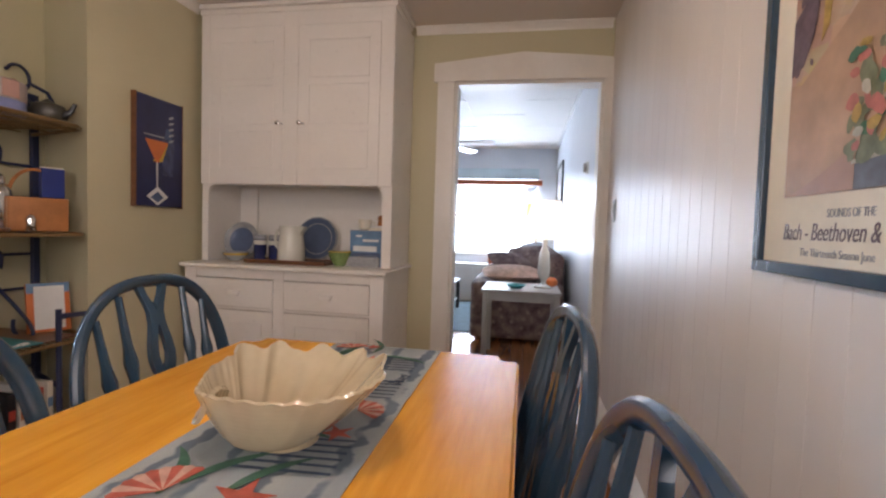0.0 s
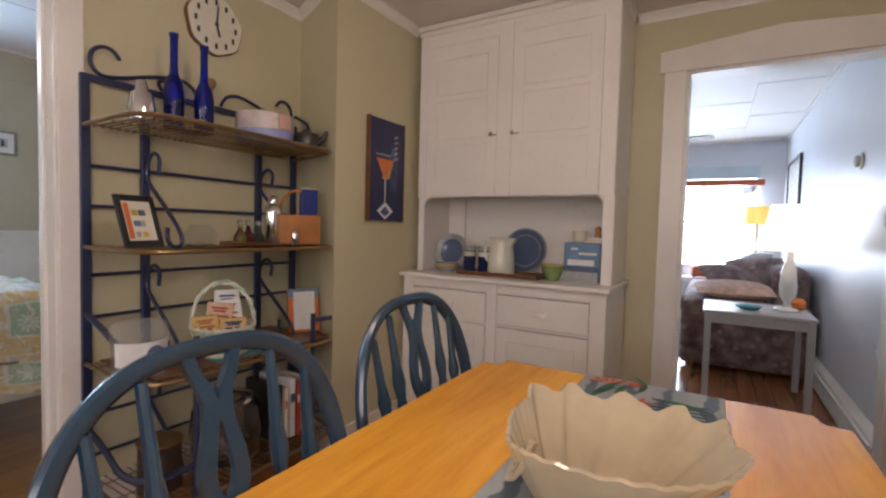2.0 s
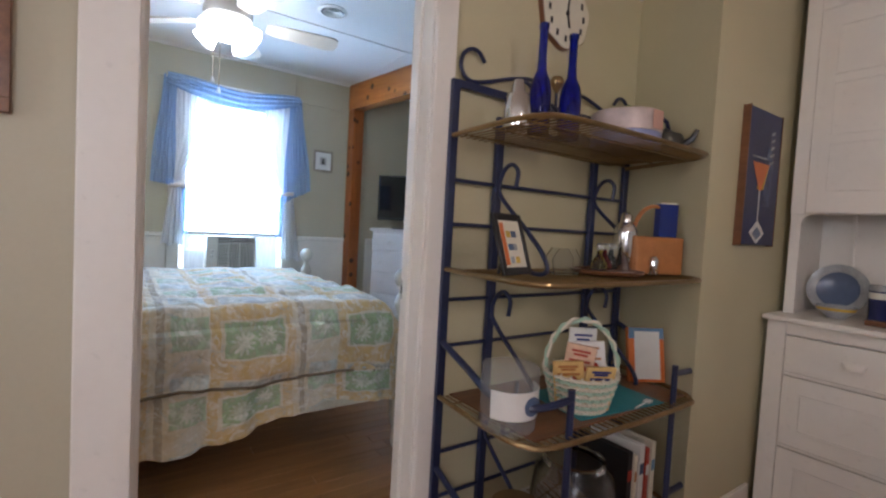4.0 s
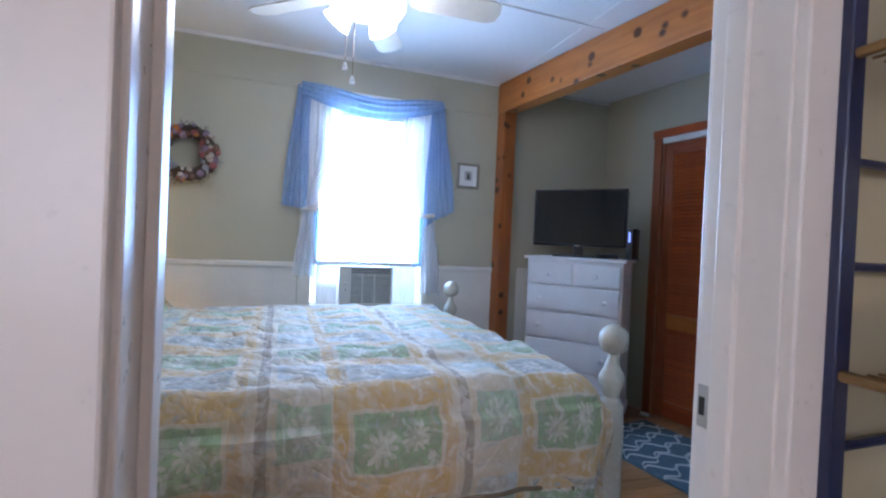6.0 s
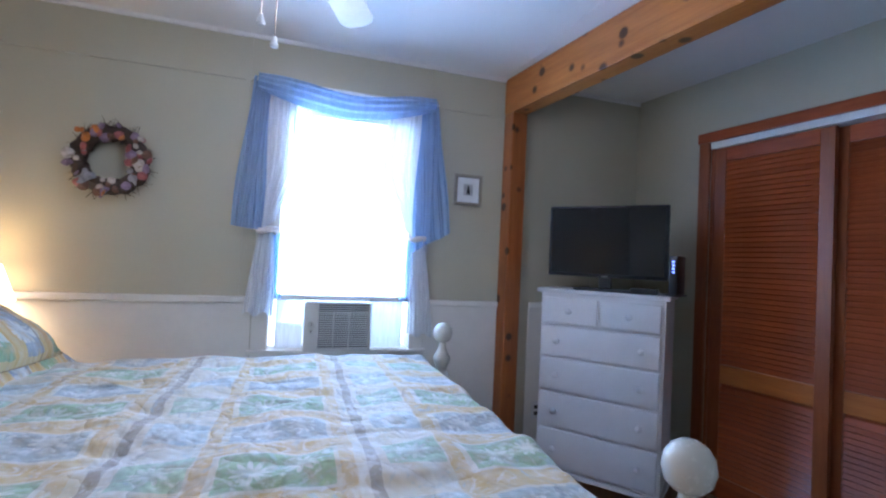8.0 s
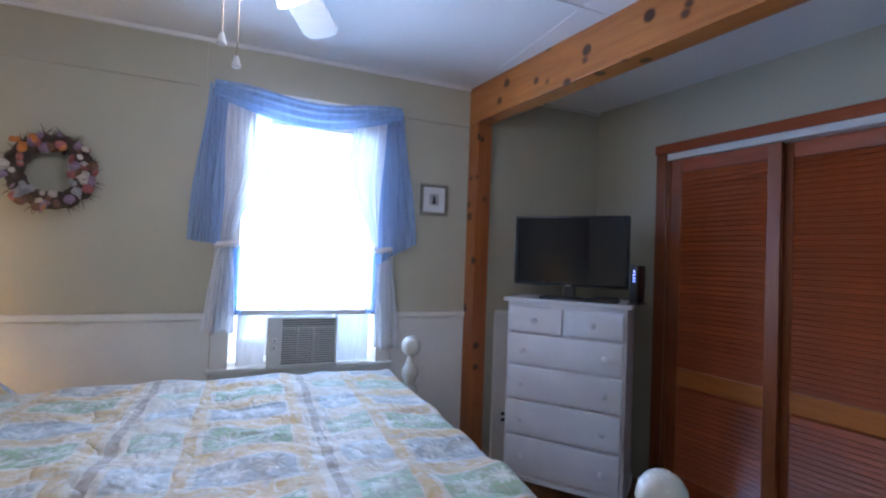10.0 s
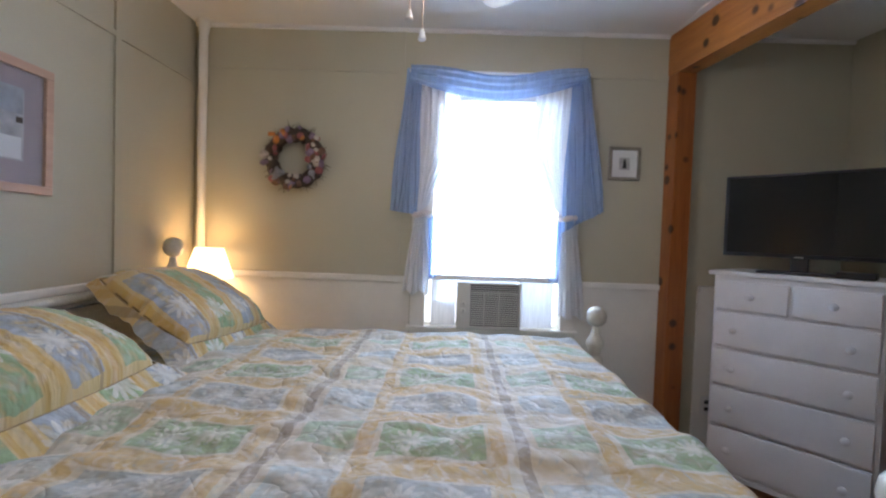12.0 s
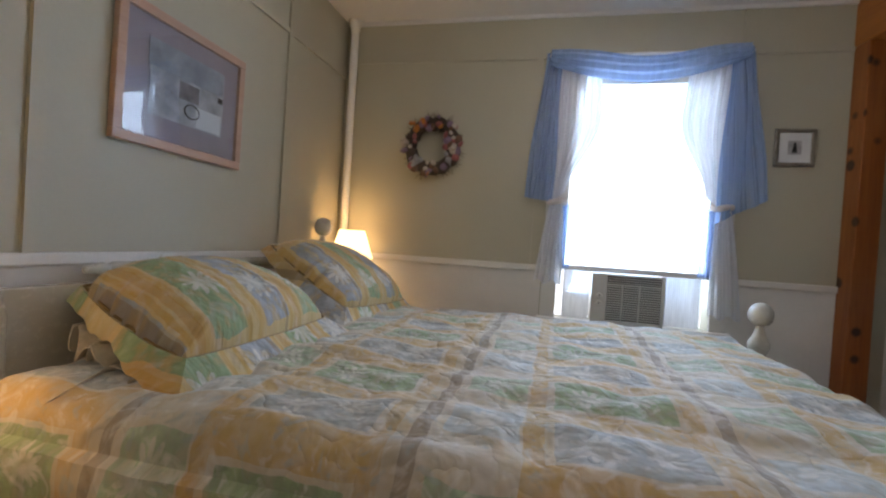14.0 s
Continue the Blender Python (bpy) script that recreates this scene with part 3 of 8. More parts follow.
YELLOWGLAZE = paint("yellow_glaze", (0.62, 0.42, 0.08), 0.2, var=0.15, scale=10, grain=60, relief=0.02, coat=0.4)
TRAYWOOD = wood("dark_tray_wood", (0.10, 0.04, 0.015), (0.22, 0.09, 0.035), 3, (8, 0.8, 8), 0.4)
PAPER = paint("cream_paper", (0.72, 0.68, 0.56), 0.7, var=0.06, scale=12, grain=90, relief=0.03)
SKYBOX = paint("blue_printed_card", (0.13, 0.25, 0.42), 0.4, var=0.25, scale=14, grain=60, relief=0.02)
CARDWHITE = paint("white_card", (0.72, 0.72, 0.70), 0.5, var=0.06, scale=12, grain=60, relief=0.02)
ORANGE = paint("orange_card", (0.62, 0.16, 0.03), 0.5, var=0.12, scale=12, grain=60, relief=0.02)
DEEPBLUE = paint("royal_blue_card", (0.012, 0.03, 0.20), 0.4, var=0.12, scale=12, grain=60, relief=0.02)
TERRA = paint("tan_leather", (0.42, 0.17, 0.05), 0.5, var=0.2, scale=16, grain=100, relief=0.12)
TEAL = paint("teal_mat", (0.03, 0.25, 0.30), 0.5, var=0.12, scale=12, grain=100, relief=0.05)
MINT = paint("mint_wicker", (0.42, 0.60, 0.47), 0.5, var=0.15, scale=20, grain=90, relief=0.1)
MILKY = sheer("clouded_plastic", (0.74, 0.76, 0.76), 0.72)
RED = paint("red_print", (0.42, 0.05, 0.03), 0.5, var=0.2, scale=14, grain=80, relief=0.02)
GREENLEAF = paint("green_print", (0.05, 0.16, 0.09), 0.7, var=0.25, scale=14, grain=80, relief=0.02)
CLEARP = glass("smoky_clear_glass", (0.85, 0.86, 0.86), 0.05)

hutch = thing("hutch", "tall white painted built-in hutch with panelled doors, open niche and drawers", "hutch", pose(0, 0, 0))
HX0, HX1 = -0.805, 0.335
part("base_body", boxes((HX0, HX1, 3.80, Y_BACK - 0.002, 0.0, 0.875), bevel=0.003), WHITE, hutch)
part("side_panel", block(HX1 - 0.02, HX1 - 0.0005, 3.7555, 3.7995, 0.0, 0.873), WHITE, hutch)
part("side_panel", block(HX0 + 0.0005, HX0 + 0.02, 3.7555, 3.7995, 0.0, 0.873), WHITE, hutch)
for z0, z1 in ((0.824, 0.873), (0.652, 0.664), (0.344, 0.356), (0.0, 0.046)):
    part("face_rail", block(-0.7345, -0.2755, 3.741, 3.757, z0, z1, 0.001), WHITE, hutch)
    part("face_rail", block(-0.2145, 0.2615, 3.741, 3.757, z0, z1, 0.001), WHITE, hutch)
part("side_stile", block(HX0, -0.735, 3.74, 3.755, 0.0, 0.873, 0.002), WHITE, hutch)
part("side_stile", block(0.262, HX1, 3.74, 3.755, 0.0, 0.873, 0.002), WHITE, hutch)
part("centre_stile", block(-0.275, -0.215, 3.74, 3.755, 0.0, 0.873, 0.002), WHITE, hutch)
part("worktop", block(HX0 - 0.012, HX1 + 0.02, 3.705, Y_BACK - 0.003, 0.876, 0.898, 0.006, 3), WHITE, hutch)
for x0, x1 in ((-0.732, -0.278), (-0.212, 0.258)):
    for z0, z1 in ((0.668, 0.818), (0.36, 0.648), (0.05, 0.34)):
        d = part("drawer", block(x0 - 0.001, x1 + 0.001, 3.7385, 3.757, z0 - 0.002, z1 - 0.001, 0.002), WHITE, hutch)
        if z0 > 0.5:
            part("pull", sheet(lambda u, v, xm=(x0 + x1) / 2, zm=(z0 + z1) / 2: (xm - 0.036 * math.cos(math.pi * u) * (1 - 0.25 * v), 3.7383 - 0.024 * math.sin(math.pi * u) ** 0.6 * math.sin(math.pi * 0.5 * (0.15 + 0.85 * v)), zm + 0.012 - 0.026 * v), 18, 8, 0.003), WHITE, d, "small white bin pull", True)
        else:
            part("panel_mould", boxes((x0 + 0.06, x1 - 0.06, 3.733, 3.739, z1 - 0.075, z1 - 0.068), (x0 + 0.06, x1 - 0.06, 3.733, 3.739, z0 + 0.06, z0 + 0.067),
                                      (x0 + 0.06, x0 + 0.067, 3.733, 3.739, z0 + 0.067, z1 - 0.075), (x1 - 0.067, x1 - 0.06, 3.733, 3.739, z0 + 0.067, z1 - 0.075)), WHITE, d)
# upper case: sides, back of the niche, shelf over it and rounded face frame
part("upper_body", boxes((HX0 + 0.012, HX1 - 0.004, 3.885, Y_BACK - 0.003, 1.355, 2.27)), WHITE, hutch)
part("niche_side", block(HX0 + 0.012, HX0 + 0.03, 3.885, Y_BACK - 0.003, 0.899, 1.354), WHITE, hutch)
part("niche_side", block(HX1 - 0.022, HX1 - 0.004, 3.885, Y_BACK - 0.003, 0.899, 1.354), WHITE, hutch)
part("niche_back", block(HX0 + 0.031, HX1 - 0.023, Y_BACK - 0.06, Y_BACK - 0.004, 0.899, 1.354), WHITE, hutch)
part("niche_corner", block(-0.655, -0.645, 4.18, Y_BACK - 0.061, 0.899, 1.354), WHITE, hutch)


def face_frame():
    """Front frame of the upper case with the niche's rounded upper corners."""
    r, zt, zb = 0.045, 1.335, 0.899
    x0, x1, a, b = HX0 + 0.012, HX1 - 0.004, HX0 + 0.05, HX1 - 0.055
    pts = [(x0, zb), (x0, 2.27), (x1, 2.27), (x1, zb), (b, zb)]
    pts += [(b - r + r * math.cos(t), zt - r + r * math.sin(t)) for t in np.linspace(0, math.pi / 2, 6)]
    pts += [(a + r + r * math.cos(t), zt - r + r * math.sin(t)) for t in np.linspace(math.pi / 2, math.pi, 6)]
    pts += [(a, zb)]
    bm = outline(pts, 0.022)
    bmesh.ops.translate(bm, verts=bm.verts, vec=(0, 3.862, 0))
    return bm


part("face_frame", face_frame(), WHITE, hutch)
for side, (x0, x1) in (("l", (-0.7385, -0.2925)), ("r", (-0.2060, 0.2555))):
    d = part("door", block(x0, x1, 3.8465, 3.8615, 1.340, 2.1945, 0.0015), WHITE, hutch)
    for z0, z1 in ((1.43, 1.635), (1.665, 1.885), (1.915, 2.12)):
        part("panel", boxes((x0 + 0.06, x1 - 0.06, 3.840, 3.847, z1 - 0.008, z1), (x0 + 0.06, x1 - 0.06, 3.840, 3.847, z0, z0 + 0.008),
                            (x0 + 0.06, x0 + 0.066, 3.8435, 3.847, z0 + 0.006, z1 - 0.006), (x1 - 0.066, x1 - 0.06, 3.8435, 3.847, z0 + 0.006, z1 - 0.006)), WHITE, d)
    kx = x1 - 0.02 if side == "l" else x0 + 0.02
    latch = part("latch", boxes((kx - 0.022, kx + 0.022, 3.838, 3.845, 1.664, 1.674), bevel=0.002), CHROME, d, "small metal turn latch")
    part("knob", turned([(0.006, 0), (0.006, -0.012), (0.012, -0.016), (0.012, -0.024), (0.004, -0.028)], 12, (kx, 3.839, 1.669), "y"), CHROME, latch, smooth=True)
for x0, x1 in ((HX0 + 0.013, -0.740), (-0.291, -0.208), (0.257, HX1 - 0.005)):
    part("door_stile", block(x0, x1, 3.847, 3.8618, 1.336, 2.27, 0.001), WHITE, hutch)
for x0, x1 in ((-0.7395, -0.2915), (-0.2075, 0.2565)):
    part("door_head", block(x0, x1, 3.8475, 3.8618, 2.196, 2.27, 0.001), WHITE, hutch)
part("cornice", boxes((HX0 + 0.002, HX1 + 0.008, 3.845, Y_BACK - 0.08, 2.271, 2.30), (HX0 + 0.002, HX1 + 0.018, 3.832, Y_BACK - 0.08, 2.301, 2.327), bevel=0.004), TRIM, hutch)


def on_hutch(name, label, category, x, y, z=0.8985, rz=0):
    return thing(name, label, category, pose(x, y, z, 0, 0, rz))


def plate(x, y, r, tilt, inner, label, well):
    """A coupe plate on edge; well is the share of its radius that is glazed blue."""
    t = thing("plate", label, "plate", pose(x, y, 0.8985 + 0.004, -tilt, 0, 0), "plates in the hutch")
    t.matrix_world = pose(x, y, 0.9, 90 - tilt + 0, 0, 0)
    prof = [(0.02, 0.004), (r * 0.62, 0.004), (r * 0.70, 0.014), (r, 0.024), (r, 0.028), (r * 0.69, 0.02), (r * 0.6, 0.011), (0.02, 0.011)]
    lift = 0.0005 + 0.012 * max(0.0, well - 0.69) / 0.31
    part("rim", turned(prof, 40, (0, r, 0)), STONE, t, smooth=True)
    part("well", turned([(0.01, 0.0115), (r * 0.6, 0.0115), (r * well, 0.0205 + lift), (r * well, 0.0225 + lift), (r * 0.6, 0.0145), (0.01, 0.0135)], 36, (0, r, 0)), inner, t, "slate blue glazed centre", True)


plate(-0.65, 4.02, 0.112, 12, CLOTH_BLUE, "grey stoneware plate with a blue centre leaning in the hutch", 0.69)
plate(-0.215, 4.13, 0.135, 10, CLOTH_BLUE, "large dark blue plate leaning behind the jug", 0.93)
bw = on_hutch("bowl", "small white bowl with a yellow floral band on the hutch", "bowl", -0.625, 3.93)
part("body", turned([(0.03, 0), (0.035, 0.006), (0.062, 0.03), (0.07, 0.052), (0.066, 0.052), (0.05, 0.02), (0.01, 0.012)], 28), STONE, bw, smooth=True)
part("band", turned([(0.0655, 0.034), (0.0695, 0.046), (0.0700, 0.046), (0.0665, 0.034)], 28), YELLOWGLAZE, bw)
MUGBLUE = paint("navy_glaze", (0.022, 0.030, 0.11), 0.2, var=0.2, scale=20, grain=60, relief=0.02, coat=0.4)
for x in (-0.50, -0.405):
    mg = thing("mug", "tall dark blue patterned stoneware mug", "mug", pose(x, 3.98, 0.8985), "mugs in the hutch")
    part("body", turned([(0.034, 0), (0.036, 0.004), (0.036, 0.155), (0.033, 0.155), (0.031, 0.02), (0.005, 0.015)], 24), MUGBLUE, mg, smooth=True)
    part("band", turned([(0.0362, 0.098), (0.0368, 0.101), (0.0368, 0.121), (0.0362, 0.124)], 24), WHITEGLAZE, mg)
    part("lip_band", turned([(0.0362, 0.130), (0.0370, 0.132), (0.0370, 0.150), (0.0362, 0.1545)], 24), STONE, mg)
    part("handle", rod([(0.034, 0, 0.11), (0.06, 0, 0.105), (0.066, 0, 0.07), (0.055, 0, 0.035), (0.034, 0, 0.03)], 0.006), WHITEGLAZE, mg, smooth=True)
tray = on_hutch("tray", "dark wooden serving tray on the hutch worktop", "tray", -0.27, 3.92)
part("base", block(-0.24, 0.24, -0.09, 0.10, 0, 0.012, 0.004), TRAYWOOD, tray)
part("lip", boxes((-0.24, 0.24, -0.09, -0.08, 0.0125, 0.022), (-0.24, 0.24, 0.09, 0.10, 0.0125, 0.022)), TRAYWOOD, tray)
jug = on_hutch("jug", "white enamel jug with a curved handle on the tray", "jug", -0.275, 3.93, 0.911, 170)
part("body", turned([(0.075, 0), (0.078, 0.006), (0.074, 0.08), (0.066, 0.15), (0.064, 0.19), (0.068, 0.20), (0.064, 0.20), (0.06, 0.15), (0.07, 0.02), (0.01, 0.012)], 32), WHITEGLAZE, jug, smooth=True)
part("handle", rod([(0.064, 0, 0.175), (0.10, 0, 0.17), (0.115, 0, 0.13), (0.105, 0, 0.08), (0.075, 0, 0.05)], 0.0075, 10), WHITEGLAZE, jug, smooth=True)
part("spout", outline([(-0.06, 0.15), (-0.095, 0.198), (-0.06, 0.198)], 0.03), WHITEGLAZE, jug).location = (0, -0.015, 0)
gb = on_hutch("bowl", "green bowl with a yellow rim on the hutch", "bowl", 0.03, 3.90)
part("body", turned([(0.03, 0), (0.034, 0.008), (0.056, 0.045), (0.062, 0.078), (0.058, 0.078), (0.05, 0.04), (0.01, 0.014)], 28), GREENGLAZE, gb, smooth=True)
part("rim", turned([(0.058, 0.078), (0.063, 0.078), (0.064, 0.084), (0.058, 0.084)], 28), YELLOWGLAZE, gb)
cb = on_hutch("storage_box", "blue printed card box with a cloud picture on the hutch", "box", 0.175, 3.99)
part("body", block(-0.095, 0.09, -0.07, 0.07, 0.0, 0.20, 0.003), SKYBOX, cb)
part("cloud", block(-0.075, 0.06, -0.0725, -0.0695, 0.085, 0.115, 0.001), CARDWHITE, cb)
part("cloud", block(-0.02, 0.07, -0.0725, -0.0695, 0.14, 0.152, 0.001), CARDWHITE, cb)
part("cloud", block(-0.06, -0.025, -0.0725, -0.0695, 0.165, 0.175, 0.001), CARDWHITE, cb)
part("hill", block(-0.085, 0.08, -0.0727, -0.0695, 0.055, 0.078, 0.001), CLOTH_BLUE, cb)
nb = on_hutch("notepad", "spiral notepad leaning in front of the card box", "notepad", 0.175, 3.895)
part("paper_block", block(-0.10, 0.085, -0.006, 0.006, 0, 0.055, 0.002), STONE, nb)
for i in range(12):
    part("ring", rod([(-0.09 + i * 0.0145, 0.008 * math.cos(a), 0.056 + 0.008 * math.sin(a)) for a in np.linspace(0, 6.0, 9)], 0.0014, 5), CHROME, nb)
tp = on_hutch("mug", "small cream cup on the card box", "cup", 0.14, 3.99, 1.0995)
part("body", turned([(0.02, 0), (0.034, 0.012), (0.038, 0.062), (0.035, 0.062), (0.03, 0.012), (0.005, 0.006)], 24), PAPER, tp, smooth=True)
part("handle", rod([(0.034, 0, 0.05), (0.056, 0, 0.046), (0.058, 0, 0.026), (0.034, 0, 0.016)], 0.004), PAPER, tp, smooth=True)
bk = on_hutch("book_stack", "small stack of pale books on the card box", "books", 0.225, 3.985, 1.0995)
part("book", block(-0.045, 0.038, -0.05, 0.05, 0, 0.014, 0.002), PAPER, bk)
part("book", block(-0.038, 0.038, -0.045, 0.05, 0.0145, 0.028, 0.002), CARDWHITE, bk)
pp = on_hutch("pepper_mill", "small tan wooden mill on the books", "mill", 0.235, 3.985, 1.128)
part("body", turned([(0.016, 0), (0.018, 0.01), (0.013, 0.025), (0.018, 0.04), (0.014, 0.052), (0.005, 0.058)], 16), TERRA, pp, smooth=True)
ky = on_hutch("spoon_rest", "small dark metal spoon rest on the tray", "spoon rest", -0.09, 3.88, 0.911)
part("body", turned([(0.03, 0), (0.042, 0.006), (0.04, 0.012), (0.028, 0.006)], 20), DARK, ky, smooth=True)

# picture of a cocktail glass
pic = thing("canvas_picture", "dark blue canvas picture of an orange cocktail glass", "picture", pose(-0.83, 3.41, 1.19, 0, 0, 90))
part("canvas", block(0, 0.30, -0.028, -0.001, 0, 0.54, 0.002), paint("night_blue_canvas", (0.014, 0.020, 0.085), 0.45, var=0.3, scale=9, grain=120, relief=0.05), pic)
part("edge", block(-0.004, 0.0, -0.03, -0.001, -0.004, 0.544), TRAYWOOD, pic, "brown wooden edge")
part("edge", block(0.30, 0.304, -0.03, -0.001, -0.004, 0.544), TRAYWOOD, pic, "brown wooden edge")
def on_canvas(pts, mat, nm, z=-0.0292):
    bm = bmesh.new()
    bm.faces.new([bm.verts.new((x, z, y)) for x, y in pts])
    bm.normal_update()
    bmesh.ops.solidify(bm, geom=list(bm.faces), thickness=0.001)
    part(nm, bm, mat, pic)
on_canvas([(0.05, 0.33), (0.20, 0.33), (0.135, 0.22), (0.12, 0.22)], ORANGE, "cocktail")
on_canvas([(0.122, 0.22), (0.132, 0.22), (0.13, 0.10), (0.124, 0.10)], CARDWHITE, "stem")
on_canvas([(0.06, 0.05), (0.13, 0.10), (0.20, 0.05), (0.13, 0.005)], CARDWHITE, "napkin")
on_canvas([(0.045, 0.348), (0.205, 0.348), (0.207, 0.355), (0.043, 0.355)], STONE, "glass_rim", -0.0294)
on_canvas([(0.10, 0.225), (0.16, 0.225), (0.20, 0.325), (0.13, 0.27)], YELLOWGLAZE, "cocktail_light", -0.0296)
on_canvas([(0.165, 0.16), (0.235, 0.16), (0.245, 0.34), (0.155, 0.34)], paint("steel_blue_paint", (0.045, 0.06, 0.14), 0.45, var=0.5, scale=26, grain=80), "shaker", -0.0290)
on_canvas([(0.172, 0.345), (0.228, 0.345), (0.214, 0.40), (0.186, 0.40)], CLOTH_BLUE, "shaker_cap", -0.0296)
on_canvas([(0.085, 0.045), (0.13, 0.075), (0.17, 0.045), (0.13, 0.02)], CLOTH_BLUE, "napkin_mark", -0.0298)
for k in range(5):
    on_canvas([(0.205, 0.33 + 0.03 * k), (0.235, 0.34 + 0.03 * k), (0.237, 0.352 + 0.03 * k), (0.205, 0.342 + 0.03 * k)], STONE, "ice", -0.030)

# wall clock
ck = thing("wall_clock", "white wall clock with a wavy dark rim", "clock", pose(X_RACK + 0.001, 2.855, 2.062, 0, 0, 90))
rimp = [(0.135 * (1 + 0.03 * math.sin(7 * a)) * math.cos(a), 0.135 * (1 + 0.03 * math.sin(7 * a)) * math.sin(a)) for a in np.linspace(0, 2 * math.pi, 56, endpoint=False)]
bm = outline(rimp, -0.022)
part("rim", bm, TRAYWOOD, ck)
bm = outline([(x * 0.968, z * 0.968) for x, z in rimp], -0.004)
bmesh.ops.translate(bm, verts=bm.verts, vec=(0, -0.0215, 0))
part("face", bm, PAPER, ck)
for h in range(12):
    a = radians(30 * h)
    part("numeral", block(-0.006, 0.006, -0.0275, -0.0255, -0.012, 0.012), DARK, ck).location = (0.098 * math.sin(a), 0, 0.098 * math.cos(a))
for L, ang, w in ((0.055, 165, 0.005), (0.085, 5, 0.004)):
    hnd = part("clock_pointer", block(-w, w, -0.0305, -0.0285, -0.01, L), DARK, ck)
    hnd.rotation_euler = (0, radians(ang), 0)
part("pin", turned([(0.008, -0.026), (0.008, -0.033)], 12, axis="y"), DARK, ck)

# picture on the wall beside the bedroom doorway
hp_ = thing("framed_picture", "dark-framed picture on the wall beside the bedroom doorway", "picture", pose(X_RACK + 0.001, 0.735, 1.375, 0, 0, 90))
part("frame", boxes((0, 0.50, -0.022, 0, 0, 0.03), (0, 0.50, -0.022, 0, 0.57, 0.60), (0, 0.03, -0.022, 0, 0.03, 0.57), (0.47, 0.50, -0.022, 0, 0.03, 0.57), bevel=0.002), TRAYWOOD, hp_, "dark brown frame")
part("print", block(0.0305, 0.4695, -0.012, -0.004, 0.0305, 0.5695), PAPER, hp_)

# framed concert poster on the board wall
ps = thing("framed_poster", "large framed street-scene poster with lettering below", "poster", pose(X_RIGHT - 0.001, 2.482, 1.067, 0, 0, -90))
PW, PH = 0.68, 0.96
part("frame", boxes((0, PW, -0.022, 0, 0, 0.022), (0, PW, -0.022, 0, PH - 0.022, PH), (0, 0.022, -0.022, 0, 0.022, PH - 0.022), (PW - 0.022, PW, -0.022, 0, 0.022, PH - 0.022), bevel=0.002), NAVY, ps, "slim dark blue-black frame")
part("mat", block(0.0225, PW - 0.0225, -0.010, -0.003, 0.0225, PH - 0.0225), PAPER, ps, "cream poster margin")
POSTER = bpy.data.materials.new("painted_street_print")
nt, nd, lk, bs = nodes_of(POSTER)
n1 = texture(nt, "ShaderNodeTexNoise", 5.0, "Object", (1, 1, 1.6), 6.0, 0.6)
v1 = texture(nt, "ShaderNodeTexVoronoi", 22.0, "Object", (1, 1, 1))
c1 = ramp(nt, n1.outputs[0], [(0.34, (0.10, 0.09, 0.10)), (0.45, (0.36, 0.22, 0.15)), (0.56, (0.42, 0.30, 0.22)), (0.66, (0.50, 0.34, 0.07)), (0.76, (0.16, 0.19, 0.09))])
c2 = mixc(nt, 0.10, c1, v1.outputs["Color"], "OVERLAY")
lk.new(c2, bs.inputs["Base Color"])
bs.inputs["Roughness"].default_value = 0.35
part("print", block(0.085, PW - 0.085, -0.0115, -0.0085, 0.135, PH - 0.07), POSTER, ps, "street painting in ochre, grey and flower red")
PINKROAD = paint("pink_road_print", (0.40, 0.24, 0.17), 0.4, var=0.18, scale=9, grain=60, relief=0.0)
NAVYB = paint("slate_print", (0.09, 0.10, 0.13), 0.4, var=0.4, scale=30, grain=60, relief=0.0)
OCHRE = paint("ochre_print", (0.42, 0.28, 0.06), 0.4, var=0.4, scale=30, grain=60, relief=0.0)
GREENB = paint("moss_print", (0.16, 0.18, 0.10), 0.4, var=0.4, scale=30, grain=60, relief=0.0)
def on_poster(pts, mat, nm, dz=0.0):
    bm = bmesh.new()
    bm.faces.new([bm.verts.new((x, -0.0122 - dz, y)) for x, y in pts])
    bm.normal_update()
    bmesh.ops.solidify(bm, geom=list(bm.faces), thickness=0.0006)
    part(nm, bm, mat, ps)
TANROAD = paint("tan_road_print", (0.42, 0.27, 0.17), 0.4, var=0.22, scale=12, grain=60, relief=0.0)
PLUM = paint("plum_print", (0.13, 0.09, 0.11), 0.4, var=0.45, scale=40, grain=90, relief=0.0)
ROSE = paint("rose_print", (0.44, 0.14, 0.11), 0.4, var=0.3, scale=40, grain=60, relief=0.0)
PALEP = paint("pale_print", (0.44, 0.42, 0.33), 0.4, var=0.3, scale=40, grain=60, relief=0.0)
on_poster([(0.086, 0.137), (0.30, 0.137), (0.33, 0.26), (0.34, 0.43), (0.30, 0.44), (0.22, 0.385), (0.16, 0.35), (0.12, 0.325), (0.086, 0.33)], TANROAD, "road")
on_poster([(0.10, 0.137), (0.30, 0.137), (0.29, 0.175), (0.24, 0.19), (0.17, 0.16)], PINKROAD, "road_shade", 0.0004)
on_poster([(0.262, 0.136), (0.42, 0.136), (0.42, 0.186), (0.262, 0.172)], NAVYB, "planter", 0.0008)
on_poster([(0.255, 0.172), (0.42, 0.186), (0.42, 0.192), (0.255, 0.178)], PALEP, "planter_rim", 0.0009)
on_poster([(0.086, 0.345), (0.12, 0.355), (0.145, 0.40), (0.155, 0.46), (0.13, 0.47), (0.086, 0.44)], PLUM, "cafe_awning", 0.0006)
